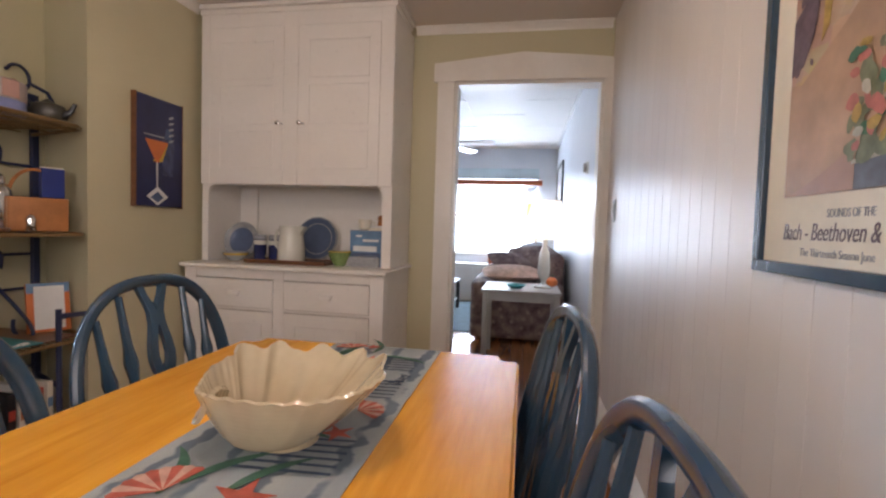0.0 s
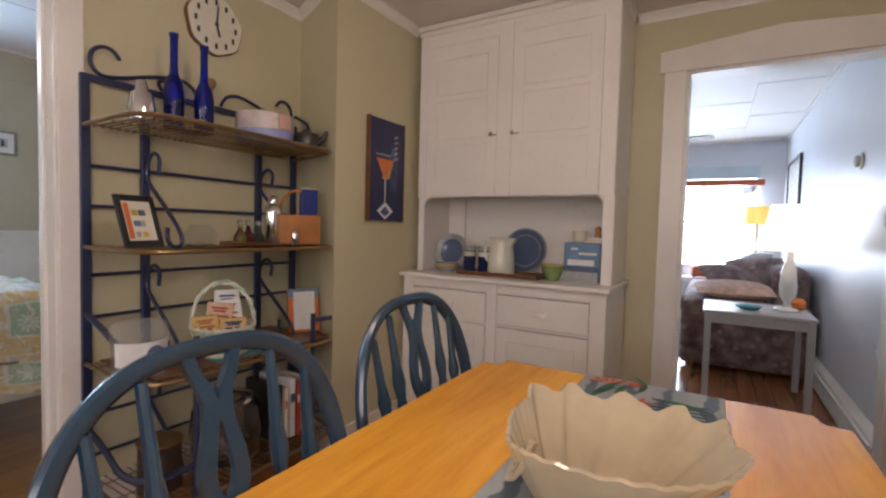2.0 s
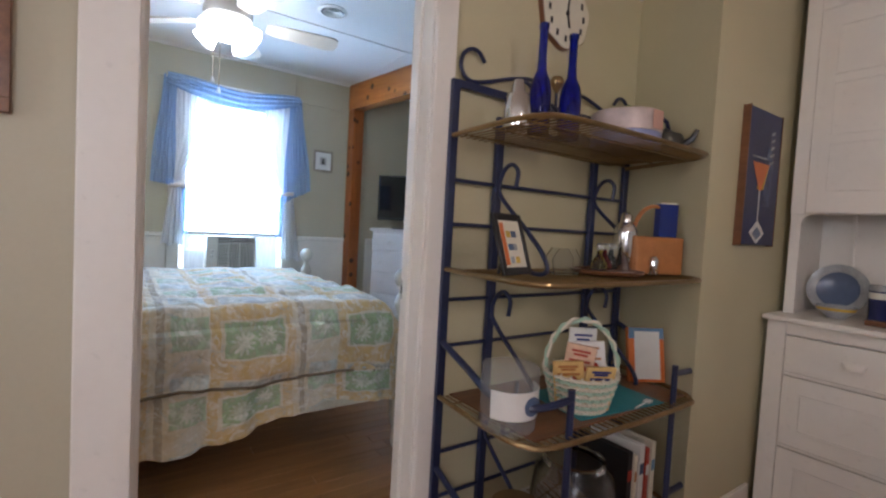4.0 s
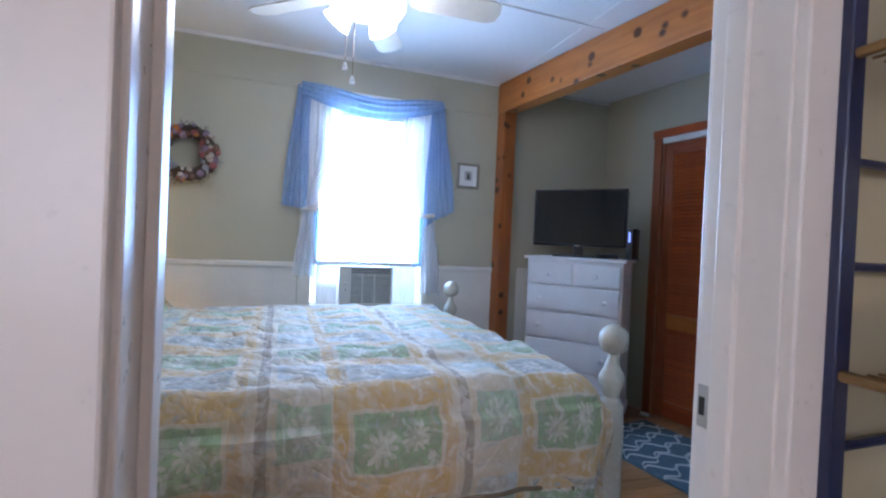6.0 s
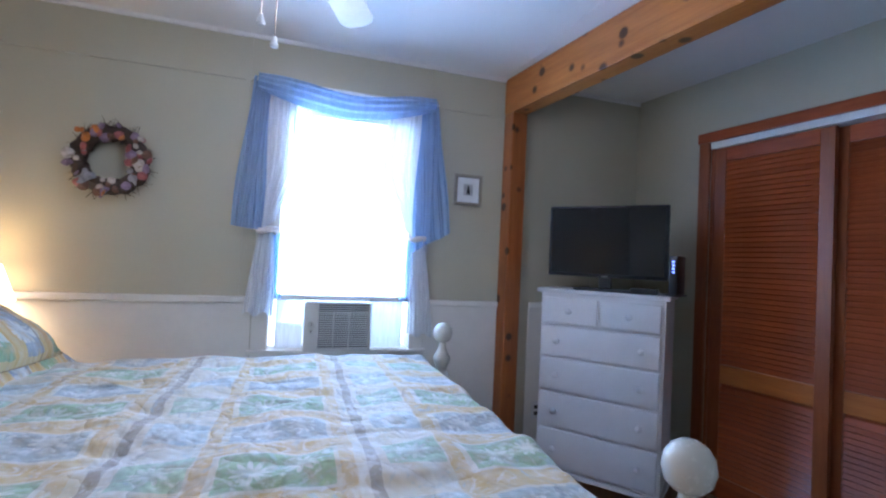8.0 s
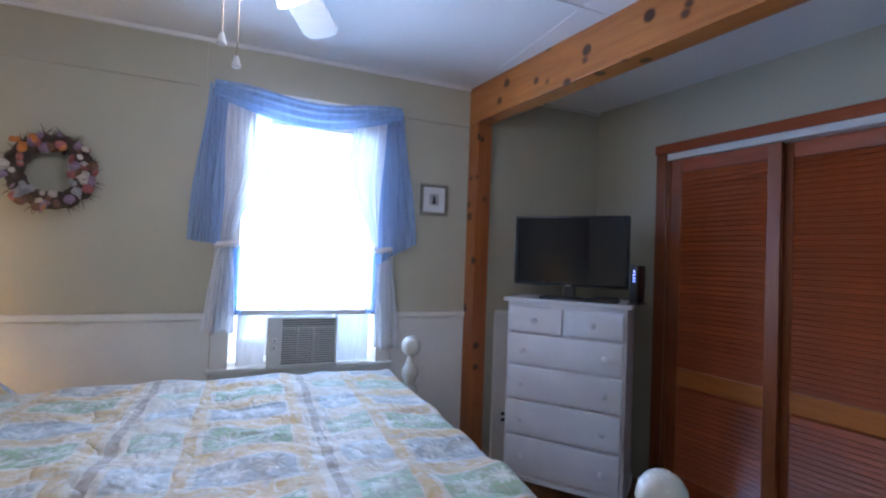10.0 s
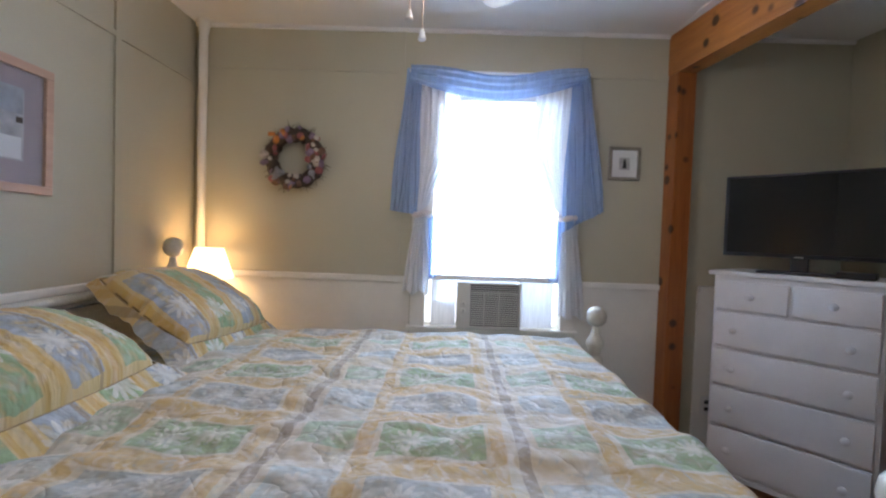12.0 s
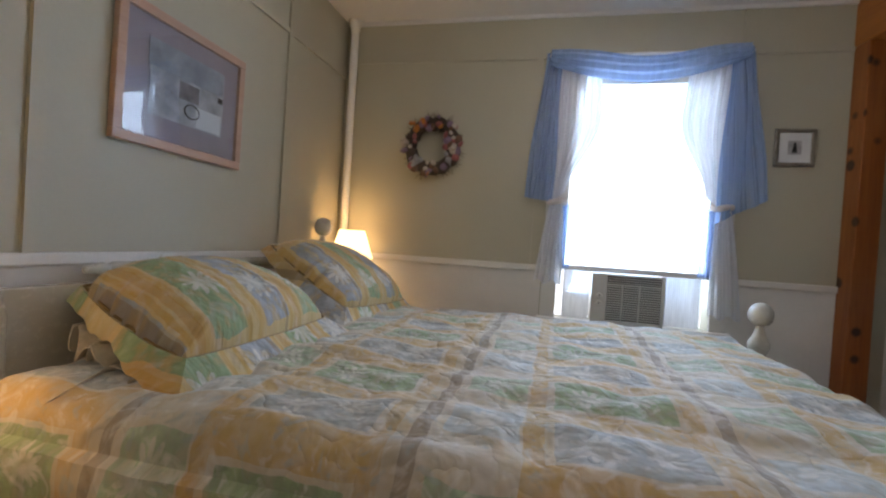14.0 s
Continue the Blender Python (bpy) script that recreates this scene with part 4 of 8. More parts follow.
on_poster([(0.165, 0.38), (0.182, 0.40), (0.195, 0.50), (0.20, 0.86), (0.17, 0.86), (0.172, 0.50)], OCHRE, "lamp_post", 0.0006)
rs = random.Random(5)


def brushwork(count, mat, nm, x0, x1, z0, z1, size, tall, dz):
    """Many short paint strokes of one colour."""
    bm = bmesh.new()
    for _ in range(count):
        x, z, w, h = rs.uniform(x0, x1), rs.uniform(z0, z1), size * rs.uniform(0.5, 1.4), size * tall * rs.uniform(0.5, 1.4)
        lean_, dy = rs.uniform(-0.5, 0.5), rs.uniform(0, 0.0003)
        ring = []
        for k in range(9):
            an = k * 2 * math.pi / 9
            px_, pz_ = w * math.cos(an) * rs.uniform(0.75, 1.15), h * math.sin(an) * rs.uniform(0.75, 1.15)
            ring.append(bm.verts.new((min(max(x + px_ + lean_ * pz_, 0.087), PW - 0.087), -0.0122 - dz - dy, min(max(z + pz_, 0.137), PH - 0.072))))
        bm.faces.new(ring)
    part(nm, bm, mat, ps)


for mat, n, dz in ((PLUM, 40, 0.0008), (PINKROAD, 34, 0.0010), (OCHRE, 36, 0.0012), (GREENB, 34, 0.0014), (NAVYB, 30, 0.0016), (PALEP, 16, 0.0018)):
    brushwork(n, mat, "brushwork", 0.20, PW - 0.09, 0.44, PH - 0.08, 0.012, 2.0, dz)
brushwork(26, PLUM, "brushwork", 0.088, 0.15, 0.34, 0.60, 0.008, 1.6, 0.0012)
brushwork(16, OCHRE, "brushwork", 0.16, 0.20, 0.40, 0.85, 0.008, 2.4, 0.0014)
for mat, n, sz, dz in ((GREENB, 34, 0.015, 0.0020), (GREENLEAF, 12, 0.010, 0.0023), (ROSE, 12, 0.011, 0.0026), (OCHRE, 10, 0.011, 0.0029), (PALEP, 10, 0.010, 0.0032)):
    brushwork(n, mat, "flower", 0.245, 0.42, 0.185, 0.345, sz, 1.1, dz)


def words(text, size, x, z, parent, mat, y, font_shear=0.0, squeeze=1.0):
    cu = bpy.data.curves.new("lettering", "FONT")
    cu.body, cu.size, cu.extrude, cu.shear = text, size, 0.0004, font_shear
    ob = new("lettering", cu)
    bpy.context.view_layer.update()
    me = bpy.data.meshes.new_from_object(ob.evaluated_get(bpy.context.evaluated_depsgraph_get()))
    bpy.data.objects.remove(ob)
    me.materials.clear()
    me.materials.append(mat)
    o2 = new("lettering", me)
    o2.parent = parent
    o2.matrix_local = pose(x, y, z, 90, 0, 0) @ Matrix.Diagonal((squeeze, 1, 1, 1))
    return o2


words("SOUNDS OF THE", 0.0185, 0.205, 0.098, ps, STONE, -0.0106, 0, 0.72)
words("Bach - Beethoven &", 0.040, 0.086, 0.062, ps, PLUM, -0.0106, 0.22, 0.72)
words("The Thirteenth Season June", 0.0185, 0.140, 0.036, ps, STONE, -0.0106, 0, 0.82)

# switches and dials on the long wall
def switch(y, z, label):
    s = thing("light_switch", label, "switch", pose(X_RIGHT - (0.001 if y > 4.3 else 0.009), y, z, 0, 0, -90), "wall switches")
    part("plate", block(-0.036, 0.036, -0.006, 0, -0.058, 0.058, 0.002), GREY if y < 4.3 else CARDWHITE, s)
    part("toggle", block(-0.014, 0.014, -0.012, -0.006, 0.006, 0.034, 0.002), CARDWHITE, s)
    part("toggle", block(-0.014, 0.014, -0.012, -0.006, -0.034, -0.006, 0.002), CARDWHITE, s)


switch(4.02, 1.245, "double switch with a metal plate on the board wall")
switch(4.68, 1.255, "white double switch on the living room wall")

# ---------------------------------------------------------------- dining table, runner and shell bowl
table = thing("dining_table", "honey-coloured wooden dining table with rounded corners", "table", pose(0, 0, 0))
TX0, TX1, TY0, TY1 = 0.153, 1.032, 1.64, 2.867
bm = block(TX0, TX1, TY0, TY1, 0.722, 0.75)
bmesh.ops.bevel(bm, geom=[e for e in bm.edges if abs(e.verts[0].co.z - e.verts[1].co.z) > 0.01], offset=0.055, segments=7, affect="EDGES")
bmesh.ops.bevel(bm, geom=[e for e in bm.edges if abs(e.verts[0].co.z - e.verts[1].co.z) < 0.001 and len(e.link_faces) == 2 and abs(e.link_faces[0].normal.z - e.link_faces[1].normal.z) > 0.5], offset=0.007, segments=3, affect="EDGES")
part("tabletop", bm, HONEY, table, smooth=True)
part("apron", boxes((TX0 + 0.09, TX1 - 0.09, TY0 + 0.09, TY0 + 0.11, 0.63, 0.7215), (TX0 + 0.09, TX1 - 0.09, TY1 - 0.11, TY1 - 0.09, 0.63, 0.7215),
                    (TX0 + 0.09, TX0 + 0.11, TY0 + 0.11, TY1 - 0.11, 0.63, 0.7215), (TX1 - 0.11, TX1 - 0.09, TY0 + 0.11, TY1 - 0.11, 0.63, 0.7215)), NAVY, table, "dark blue painted apron")
for x in (TX0 + 0.1, TX1 - 0.1):
    for y in (TY0 + 0.1, TY1 - 0.1):
        part("leg", turned([(0.02, 0), (0.028, 0.05), (0.022, 0.12), (0.034, 0.35), (0.026, 0.5), (0.036, 0.56), (0.036, 0.7215)], 16, (x, y, 0)), NAVY, table, "turned dark blue leg", True)

pendant = thing("pendant_lamp", "small lit pendant lamp hanging over the dining table", "lamp", pose(0.48, 2.23, 0))
part("canopy", turned([(0.055, 2.329), (0.055, 2.31), (0.012, 2.295)], 20), BRASS, pendant, smooth=True)
part("cord", rod([(0, 0, 2.296), (0, 0, 2.02)], 0.003, 6), DARK, pendant)
pshade = turned([(0.05, 2.02), (0.14, 1.93), (0.14, 1.927), (0.048, 2.017)], 28)
bmesh.ops.delete(pshade, geom=[f for f in pshade.faces if len(f.verts) > 4], context="FACES_ONLY")
part("shade", pshade, sheer("frosted_pendant_glass", (0.9, 0.86, 0.78), 0.2, 40.0), pendant, "frosted glass shade", True)

RUN = bpy.data.materials.new("woven_sea_runner")
nt, nd, lk, bs = nodes_of(RUN)
w1 = texture(nt, "ShaderNodeTexNoise", 7.0, "Object", (1.2, 0.5, 1), 4.0)
w2 = texture(nt, "ShaderNodeTexWave", 14.0, "Object", (0.25, 1, 1))
w2.inputs["Distortion"].default_value, w2.inputs["Detail"].default_value = 3.0, 3.0
cw = ramp(nt, w1.outputs[0], [(0.3, (0.24, 0.28, 0.30)), (0.5, (0.33, 0.37, 0.38)), (0.7, (0.42, 0.45, 0.44))])
cw = mixc(nt, ramp(nt, calc(nt, "MULTIPLY", w2.outputs["Fac"], w1.outputs[0]), [(0.42, (0, 0, 0)), (0.5, (0.75, 0.75, 0.75))]), cw, (0.045, 0.085, 0.14))
th = texture(nt, "ShaderNodeTexWave", 260.0, "Object", (1, 0.3, 1))
cw = mixc(nt, 0.18, cw, th.outputs["Color"], "MULTIPLY")
lk.new(cw, bs.inputs["Base Color"])
bs.inputs["Roughness"].default_value = 0.85
bump(nt, bs, th.outputs["Fac"], 0.25, 0.001)
CORAL = paint("coral_woven_thread", (0.45, 0.10, 0.06), 0.85, var=0.3, scale=40, grain=200, relief=0.15)
PINKT = paint("pale_shell_thread", (0.56, 0.34, 0.26), 0.85, var=0.25, scale=40, grain=200, relief=0.15)
GREENT = paint("green_woven_thread", (0.05, 0.14, 0.09), 0.85, var=0.35, scale=30, grain=200, relief=0.15)
NAVYT = paint("navy_woven_thread", (0.04, 0.07, 0.13), 0.85, var=0.3, scale=30, grain=200, relief=0.15)
runner = thing("table_runner", "woven grey-blue table runner with coral shells and seaweed", "table runner", pose(0, 0, 0.7505))
RX0, RX1 = 0.459, 0.795
def cloth_z(x, y):
    return 0.0015 + 0.0018 * (0.5 + 0.5 * math.sin(9 * y + 3 * x)) + (0.004 * math.exp(-((y - 2.42) / 0.03) ** 2) if x > 0.74 else 0.0)
part("cloth", sheet(lambda u, v: (RX0 + (RX1 - RX0) * u, 1.70 + 1.155 * v, cloth_z(RX0 + (RX1 - RX0) * u, 1.70 + 1.155 * v)), 14, 70, 0.0015), RUN, runner)


def motif(pts, mat, nm, dz=0.0):
    bm = bmesh.new()
    bm.faces.new([bm.verts.new((x, y, 0.0052 + dz)) for x, y in pts])
    bm.normal_update()
    bmesh.ops.solidify(bm, geom=list(bm.faces), thickness=0.0005)
    part(nm, bm, mat, runner)


def star(x, y, r, turn, mat):
    motif([(x + (r if k % 2 == 0 else r * 0.36) * math.cos(turn + k * math.pi / 5), y + (r if k % 2 == 0 else r * 0.36) * math.sin(turn + k * math.pi / 5)) for k in range(10)], mat, "woven_starfish", 0.0010)


def shell_motif(x, y, r, turn, mat=None):
    for k in range(9):
        a0, a1 = turn + radians(-70 + 15.5 * k), turn + radians(-70 + 15.5 * (k + 1))
        motif([(x, y), (x + r * math.cos(a0), y + r * math.sin(a0)), (x + 1.06 * r * math.cos((a0 + a1) / 2), y + 1.06 * r * math.sin((a0 + a1) / 2)), (x + r * math.cos(a1), y + r * math.sin(a1))],
              CORAL if k % 2 == 0 else PINKT, "woven_shell_rib", 0.0014)


def weed(x, y, L, turn, bend):
    l, r = [], []
    for k in range(9):
        t = k / 8
        a = turn + bend * t
        px, py, w = x + L * t * math.cos(a), y + L * t * math.sin(a), 0.010 * math.sin(math.pi * min(1, t * 0.9 + 0.1))
        l.append((px - w * math.sin(a), py + w * math.cos(a)))
        r.append((px + w * math.sin(a), py - w * math.cos(a)))
    motif(l + r[::-1], GREENT, "woven_seaweed", 0.0004)


rnd = random.Random(4)
for y0 in (1.95, 2.18, 2.45, 2.68):
    for _ in range(5):
        weed(RX0 + 0.05 + 0.14 * rnd.random(), y0 + 0.1 * rnd.random(), 0.10 + 0.06 * rnd.random(), rnd.uniform(-0.6, 1.9), rnd.uniform(-0.7, 0.7))
for x, y, r, t in ((0.555, 2.02, 0.065, 2.5), (0.715, 2.35, 0.052, 0.6), (0.53, 2.80, 0.05, 2.0), (0.56, 2.60, 0.045, 1.0)):
    shell_motif(x, y, r, t)
for x, y, r, t in ((0.665, 2.03, 0.05, 0.3), (0.715, 2.245, 0.034, 0.9), (0.62, 2.70, 0.038, 0.2), (0.645, 2.56, 0.032, 0.5), (0.59, 2.83, 0.03, 0.7)):
    star(x, y, r, t, CORAL)
for y in (2.10, 2.42, 2.62):
    for k in range(6):
        motif([(0.60 + 0.012 * k, y + 0.022 * k), (0.76, y + 0.022 * k + 0.01), (0.76, y + 0.022 * k + 0.016), (0.60 + 0.012 * k, y + 0.022 * k + 0.007)], NAVYT, "woven_wave", 0.0002)
words("Surf", 0.045, 0, 0, runner, NAVYT, 0).matrix_local = pose(0.75, 2.52, 0.0056, 0, 0, 75)

bowl = thing("shell_bowl", "large glossy cream ceramic bowl shaped like a clam shell", "bowl", pose(0.640, 2.205, 0.7525, 0, 0, 4))


def ease(x):
    x = min(1.0, max(0.0, x))
    return x * x * (3 - 2 * x)


def shell_surface(u, v):
    """Clam-shaped bowl: a small foot, a belly that widens up to the rim, fluted at the back and scalloped along the rim."""
    a, r = 2 * math.pi * u, max(v, 0.001)
    c, s_ = math.cos(a), math.sin(a)
    back = ease(0.5 + 0.75 * s_)
    hinge = max(0.0, math.cos(a - math.radians(192))) ** 6
    wave_ = math.cos(12.0 * a + 0.6)
    flute = (wave_ + 0.22 * math.cos(24 * a + 0.4)) * (0.16 + 0.84 * back) * (1 - 0.8 * hinge)
    ex, ey = 0.055 * c - 0.030, 0.040 * s_ - 0.012
    rx = 0.152 * math.copysign(abs(c) ** 0.88, c) + 0.010 * max(0.0, c) ** 6
    ry = 0.148 * s_ ** 0.78 if s_ > 0 else -0.098 * abs(s_) ** 0.8
    t = max(0.0, (r - 0.2) / 0.8) ** 0.82
    x, y = ex * min(1.0, r * 4) + (rx - ex) * t * (1 - 0.05 * hinge), ey * min(1.0, r * 4) + (ry - ey) * t
    top = 0.102 + 0.016 * back + 0.012 * max(0.0, c) ** 2 - 0.010 * hinge + 0.014 * max(0.0, math.cos(a - math.radians(150))) ** 4
    z = top * max(0.0, (r - 0.16) / 0.84) ** 1.12
    n = math.hypot(x, y) or 1.0
    push = 0.0080 * flute * ease(r * 1.15) - 0.006 * hinge * r
    push += (0.0005 * math.sin(95 * r + 2 * math.sin(3 * a)) * (1 - back) + 0.0012 * math.sin(64 * a) * hinge) * ease(r * 2)
    return (x + x / n * push, y + y / n * push, 0.004 + z + 0.0070 * flute * r ** 4 * (0.25 + 0.75 * back) + 0.0015 * math.sin(29 * a) * r ** 4)


part("shell", sheet(shell_surface, 264, 36, -0.006), CREAM, bowl, smooth=True)
part("foot", turned([(0.05, 0.004), (0.055, 0.004), (0.05, 0.008), (0.03, 0.009)], 28), CREAM, bowl, smooth=True)
part("hinge", sheet(lambda u, v: (-0.128 + 0.030 * v ** 0.7, -0.062 + 0.060 * u - 0.012 * v, 0.044 + 0.042 * v ** 1.2 + 0.018 * math.sin(math.pi * u) * (1 - 0.4 * v) + 0.0016 * math.sin(40 * u)), 28, 8, 0.008), CREAM, bowl, "ribbed hinge", True)

# ---------------------------------------------------------------- dining chairs
def dining_chair(m):
    ch = thing("dining_chair", "dark blue painted bow-back wooden chair with spindles and a pierced splat", "chair", m, "chairs round the table")
    bm = outline([(-0.20, -0.20), (0.20, -0.20), (0.225, 0.05), (0.21, 0.19), (0.12, 0.215), (-0.12, 0.215), (-0.21, 0.19), (-0.225, 0.05)], 0.038)
    bmesh.ops.rotate(bm, verts=bm.verts, cent=(0, 0, 0), matrix=Matrix.Rotation(radians(90), 3, "X"))
    bmesh.ops.translate(bm, verts=bm.verts, vec=(0, 0, 0.452))
    bmesh.ops.bevel(bm, geom=list(bm.edges), offset=0.010, segments=3, affect="EDGES")
    part("seat", bm, NAVY, ch, smooth=True)

    def lean(z):
        return -0.185 - 0.105 * (z - 0.45) / 0.52
    hoop = []
    for k in range(41):
        a = math.pi * k / 40
        x = -math.cos(a)
        x = math.copysign(abs(x) ** 0.75, x) * 0.245
        z = 0.66 + 0.305 * math.sin(a) ** 0.80
        hoop.append((x, lean(z), z))
    left = [(-0.195, lean(0.452), 0.452), (-0.218, lean(0.52), 0.52), (-0.238, lean(0.60), 0.60)]
    path = left + hoop + [(-x, y, z) for x, y, z in left[::-1]]
    part("bow", rod(path, 0.0185, 10, 0.72), NAVY, ch, smooth=True)

    def bow_z(x):
        best = [z for (a, _, z) in hoop if abs(a - x) < 0.02]
        return (sum(best) / len(best) if best else 0.9) - 0.012
    for sx in (-1, 1):
        for xs, xt in ((0.090, 0.105), (0.145, 0.175)):
            zt = bow_z(sx * xt)
            pts, rs = [], []
            for k in range(13):
                t = k / 12
                z = 0.452 + (zt - 0.452) * t
                pts.append((sx * (xs + (xt - xs) * t), lean(z) + 0.004, z))
                rs.append((0.009, 0.0105, 0.012, 0.013, 0.0145, 0.0165, 0.017, 0.011, 0.0165, 0.011, 0.010, 0.009, 0.0085)[k])
            part("spindle", rod(pts, rs, 8), NAVY, ch, smooth=True)
    # splat: an eight-shaped board with two pierced drops, forked under the bow
    rows_ = [(0.452, 0.030, 0.0), (0.52, 0.040, 0.0), (0.555, 0.042, 0.0), (0.575, 0.040, 0.013), (0.61, 0.034, 0.014), (0.65, 0.026, 0.007), (0.672, 0.022, 0.0), (0.708, 0.022, 0.0), (0.735, 0.034, 0.0), (0.752, 0.039, 0.011),
             (0.775, 0.041, 0.016), (0.805, 0.037, 0.012), (0.842, 0.027, 0.004), (0.856, 0.024, 0.0), (0.885, 0.024, 0.0), (0.902, 0.029, 0.004), (0.928, 0.040, 0.020), (0.956, 0.050, 0.030)]
    bm = bmesh.new()
    for (z0, w0, h0), (z1, w1, h1) in zip(rows_, rows_[1:]):
        for sx in (-1, 1):
            ring = [bm.verts.new((sx * x, lean(z) + d, z)) for d in (-0.006, 0.008) for x, z in ((h0, z0), (w0, z0), (w1, z1), (h1, z1))]
            for q in ((0, 1, 2, 3), (7, 6, 5, 4), (1, 5, 6, 2)) + (((0, 3, 7, 4),) if h0 + h1 else ()):
                bm.faces.new([ring[k] for k in q])
    bmesh.ops.remove_doubles(bm, verts=bm.verts, dist=0.0004)
    part("splat", bm, NAVY, ch)
    for x, y, sx, sy in ((-0.15, 0.14, -0.05, 0.05), (0.15, 0.14, 0.05, 0.05), (-0.14, -0.13, -0.05, -0.07), (0.14, -0.13, 0.05, -0.07)):
        pts = [(x + sx * (1 - z / 0.42), y + sy * (1 - z / 0.42), z) for z in (0.0, 0.06, 0.12, 0.2, 0.3, 0.36, 0.414)]
        part("leg", rod(pts, [0.012, 0.016, 0.013, 0.02, 0.018, 0.022, 0.016], 10), NAVY, ch, smooth=True)
    part("stretcher", rod([(-0.17, 0.0, 0.18), (-0.08, 0, 0.18), (0, 0, 0.18), (0.08, 0, 0.18), (0.17, 0, 0.18)], [0.008, 0.013, 0.017, 0.013, 0.008], 8), NAVY, ch, smooth=True)
    for sx in (-1, 1):
        part("stretcher", rod([(sx * 0.172, 0.16, 0.18), (sx * 0.168, 0, 0.18), (sx * 0.162, -0.16, 0.18)], [0.008, 0.015, 0.008], 8), NAVY, ch, smooth=True)
    return ch


first_chair = dining_chair(pose(0.375, 1.955, 0, 0, 0, -90))
copy_thing(first_chair, pose(0.35, 2.54, 0, 0, 0, -90))
copy_thing(first_chair, pose(0.850, 2.375, 0, 0, 0, 96))
copy_thing(first_chair, pose(0.875, 1.84, 0, 0, 0, 92))

# ---------------------------------------------------------------- baker's rack
RB = X_RACK + 0.025                                             # plane of the rack's back
YU = (2.335, 2.545, 3.09, 3.315)                                # uprights
rack = thing("bakers_rack", "dark blue wrought iron rack with brass-edged shelves", "rack", pose(0, 0, 0))
for y, z in ((YU[0], 1.69), (YU[1], 1.60), (YU[2], 1.60), (YU[3], 1.69)):
    part("upright", block(RB - 0.012, RB + 0.010, y - 0.016, y + 0.016, 0, z, 0.003), IRON, rack)
part("top_rail", block(RB - 0.010, RB + 0.008, YU[0], YU[3], 1.665, 1.692, 0.003), IRON, rack)
for z in (1.355, 1.205, 0.945, 0.785, 0.41, 0.25):
    part("cross_bar", rod([(RB, YU[0], z), (RB, YU[3], z)], 0.007), IRON, rack, smooth=True)


def curl(pts, r=0.0075, nm="scroll"):
    return part(nm, rod(pts, r, 8), IRON, rack, smooth=True)


# crest over the top rail
def yz(points, x=RB):
    return [(x, y, z) for y, z in points]


def smooth_path(points, n=6):
    out = []
    P = [points[0], *points, points[-1]]
    for i in range(1, len(P) - 2):
        for k in range(n):
            t = k / n
            out.append(tuple(0.5 * (2 * b + (c - a) * t + (2 * a - 5 * b + 4 * c - d) * t * t + (3 * b - a - 3 * c + d) * t ** 3) for a, b, c, d in zip(P[i - 1], P[i], P[i + 1], P[i + 2])))
    return out + [tuple(points[-1])]


crest = [(2.455, 1.772), (2.43, 1.80), (2.395, 1.805), (2.362, 1.78), (2.355, 1.735), (2.385, 1.70), (2.45, 1.705), (2.58, 1.745), (2.68, 1.765), (2.74, 1.745), (2.77, 1.70)]
curl(smooth_path(yz(crest)))
curl(smooth_path(yz([(5.65 - y, z) for y, z in crest])))
curl(smooth_path(yz([(2.62, 1.69), (2.60, 1.73), (2.66, 1.75), (2.70, 1.72), (2.69, 1.69)])))
fin = part("finial", turned([(0.006, 0), (0.012, 0.012), (0.024, 0.03), (0.028, 0.045), (0.02, 0.062), (0.004, 0.068)], 16, (RB, 2.825, 1.745)), BRASS, rack, "round brass finial", True)
part("finial_stem", rod([(RB, 2.825, 1.69), (RB, 2.825, 1.748)], 0.006), IRON, rack)


def shelf(z, depth, y0=2.30, y1=3.30):
    """A wire shelf with a rounded brass edge; narrower towards the wall."""
    x0, x1 = RB + 0.012, RB + depth
    edge = smooth_path([(x0, y0 + 0.03, z), (x1 - 0.16, y0 + 0.012, z), (x1 - 0.06, y0 + 0.03, z), (x1 - 0.012, y0 + 0.10, z), (x1, 2.7, z), (x1 - 0.004, y1 - 0.22, z), (x1 - 0.03, y1 - 0.15, z), (x1 - 0.10, y1 - 0.10, z), (x0, y1 + 0.0, z)], 5)
    s = part("shelf", rod(edge, 0.0085, 8), BRASS, rack, "brass-edged wire shelf", True)
    for k in range(31):
        y = y0 + 0.06 + k * (y1 - y0 - 0.2) / 30
        part("wire", rod([(x0, y, z - 0.002), (x1 - 0.02, y, z - 0.002)], 0.0026, 5), BRASS, s)
    for x in (x0 + 0.06, x0 + 0.2, x1 - 0.1):
        part("wire", rod([(x, y0 + 0.03, z - 0.006), (x, y1 - 0.1, z - 0.006)], 0.003, 5), BRASS, s)
    return s


shelf(1.502, 0.455)
shelf(1.052, 0.465)
lower = shelf(0.612, 0.475)
part("board", block(RB + 0.015, RB + 0.42, 2.37, 3.16, 0.613, 0.619, 0.001), TRAYWOOD, lower, "brown shelf board")
shelf(0.16, 0.475)
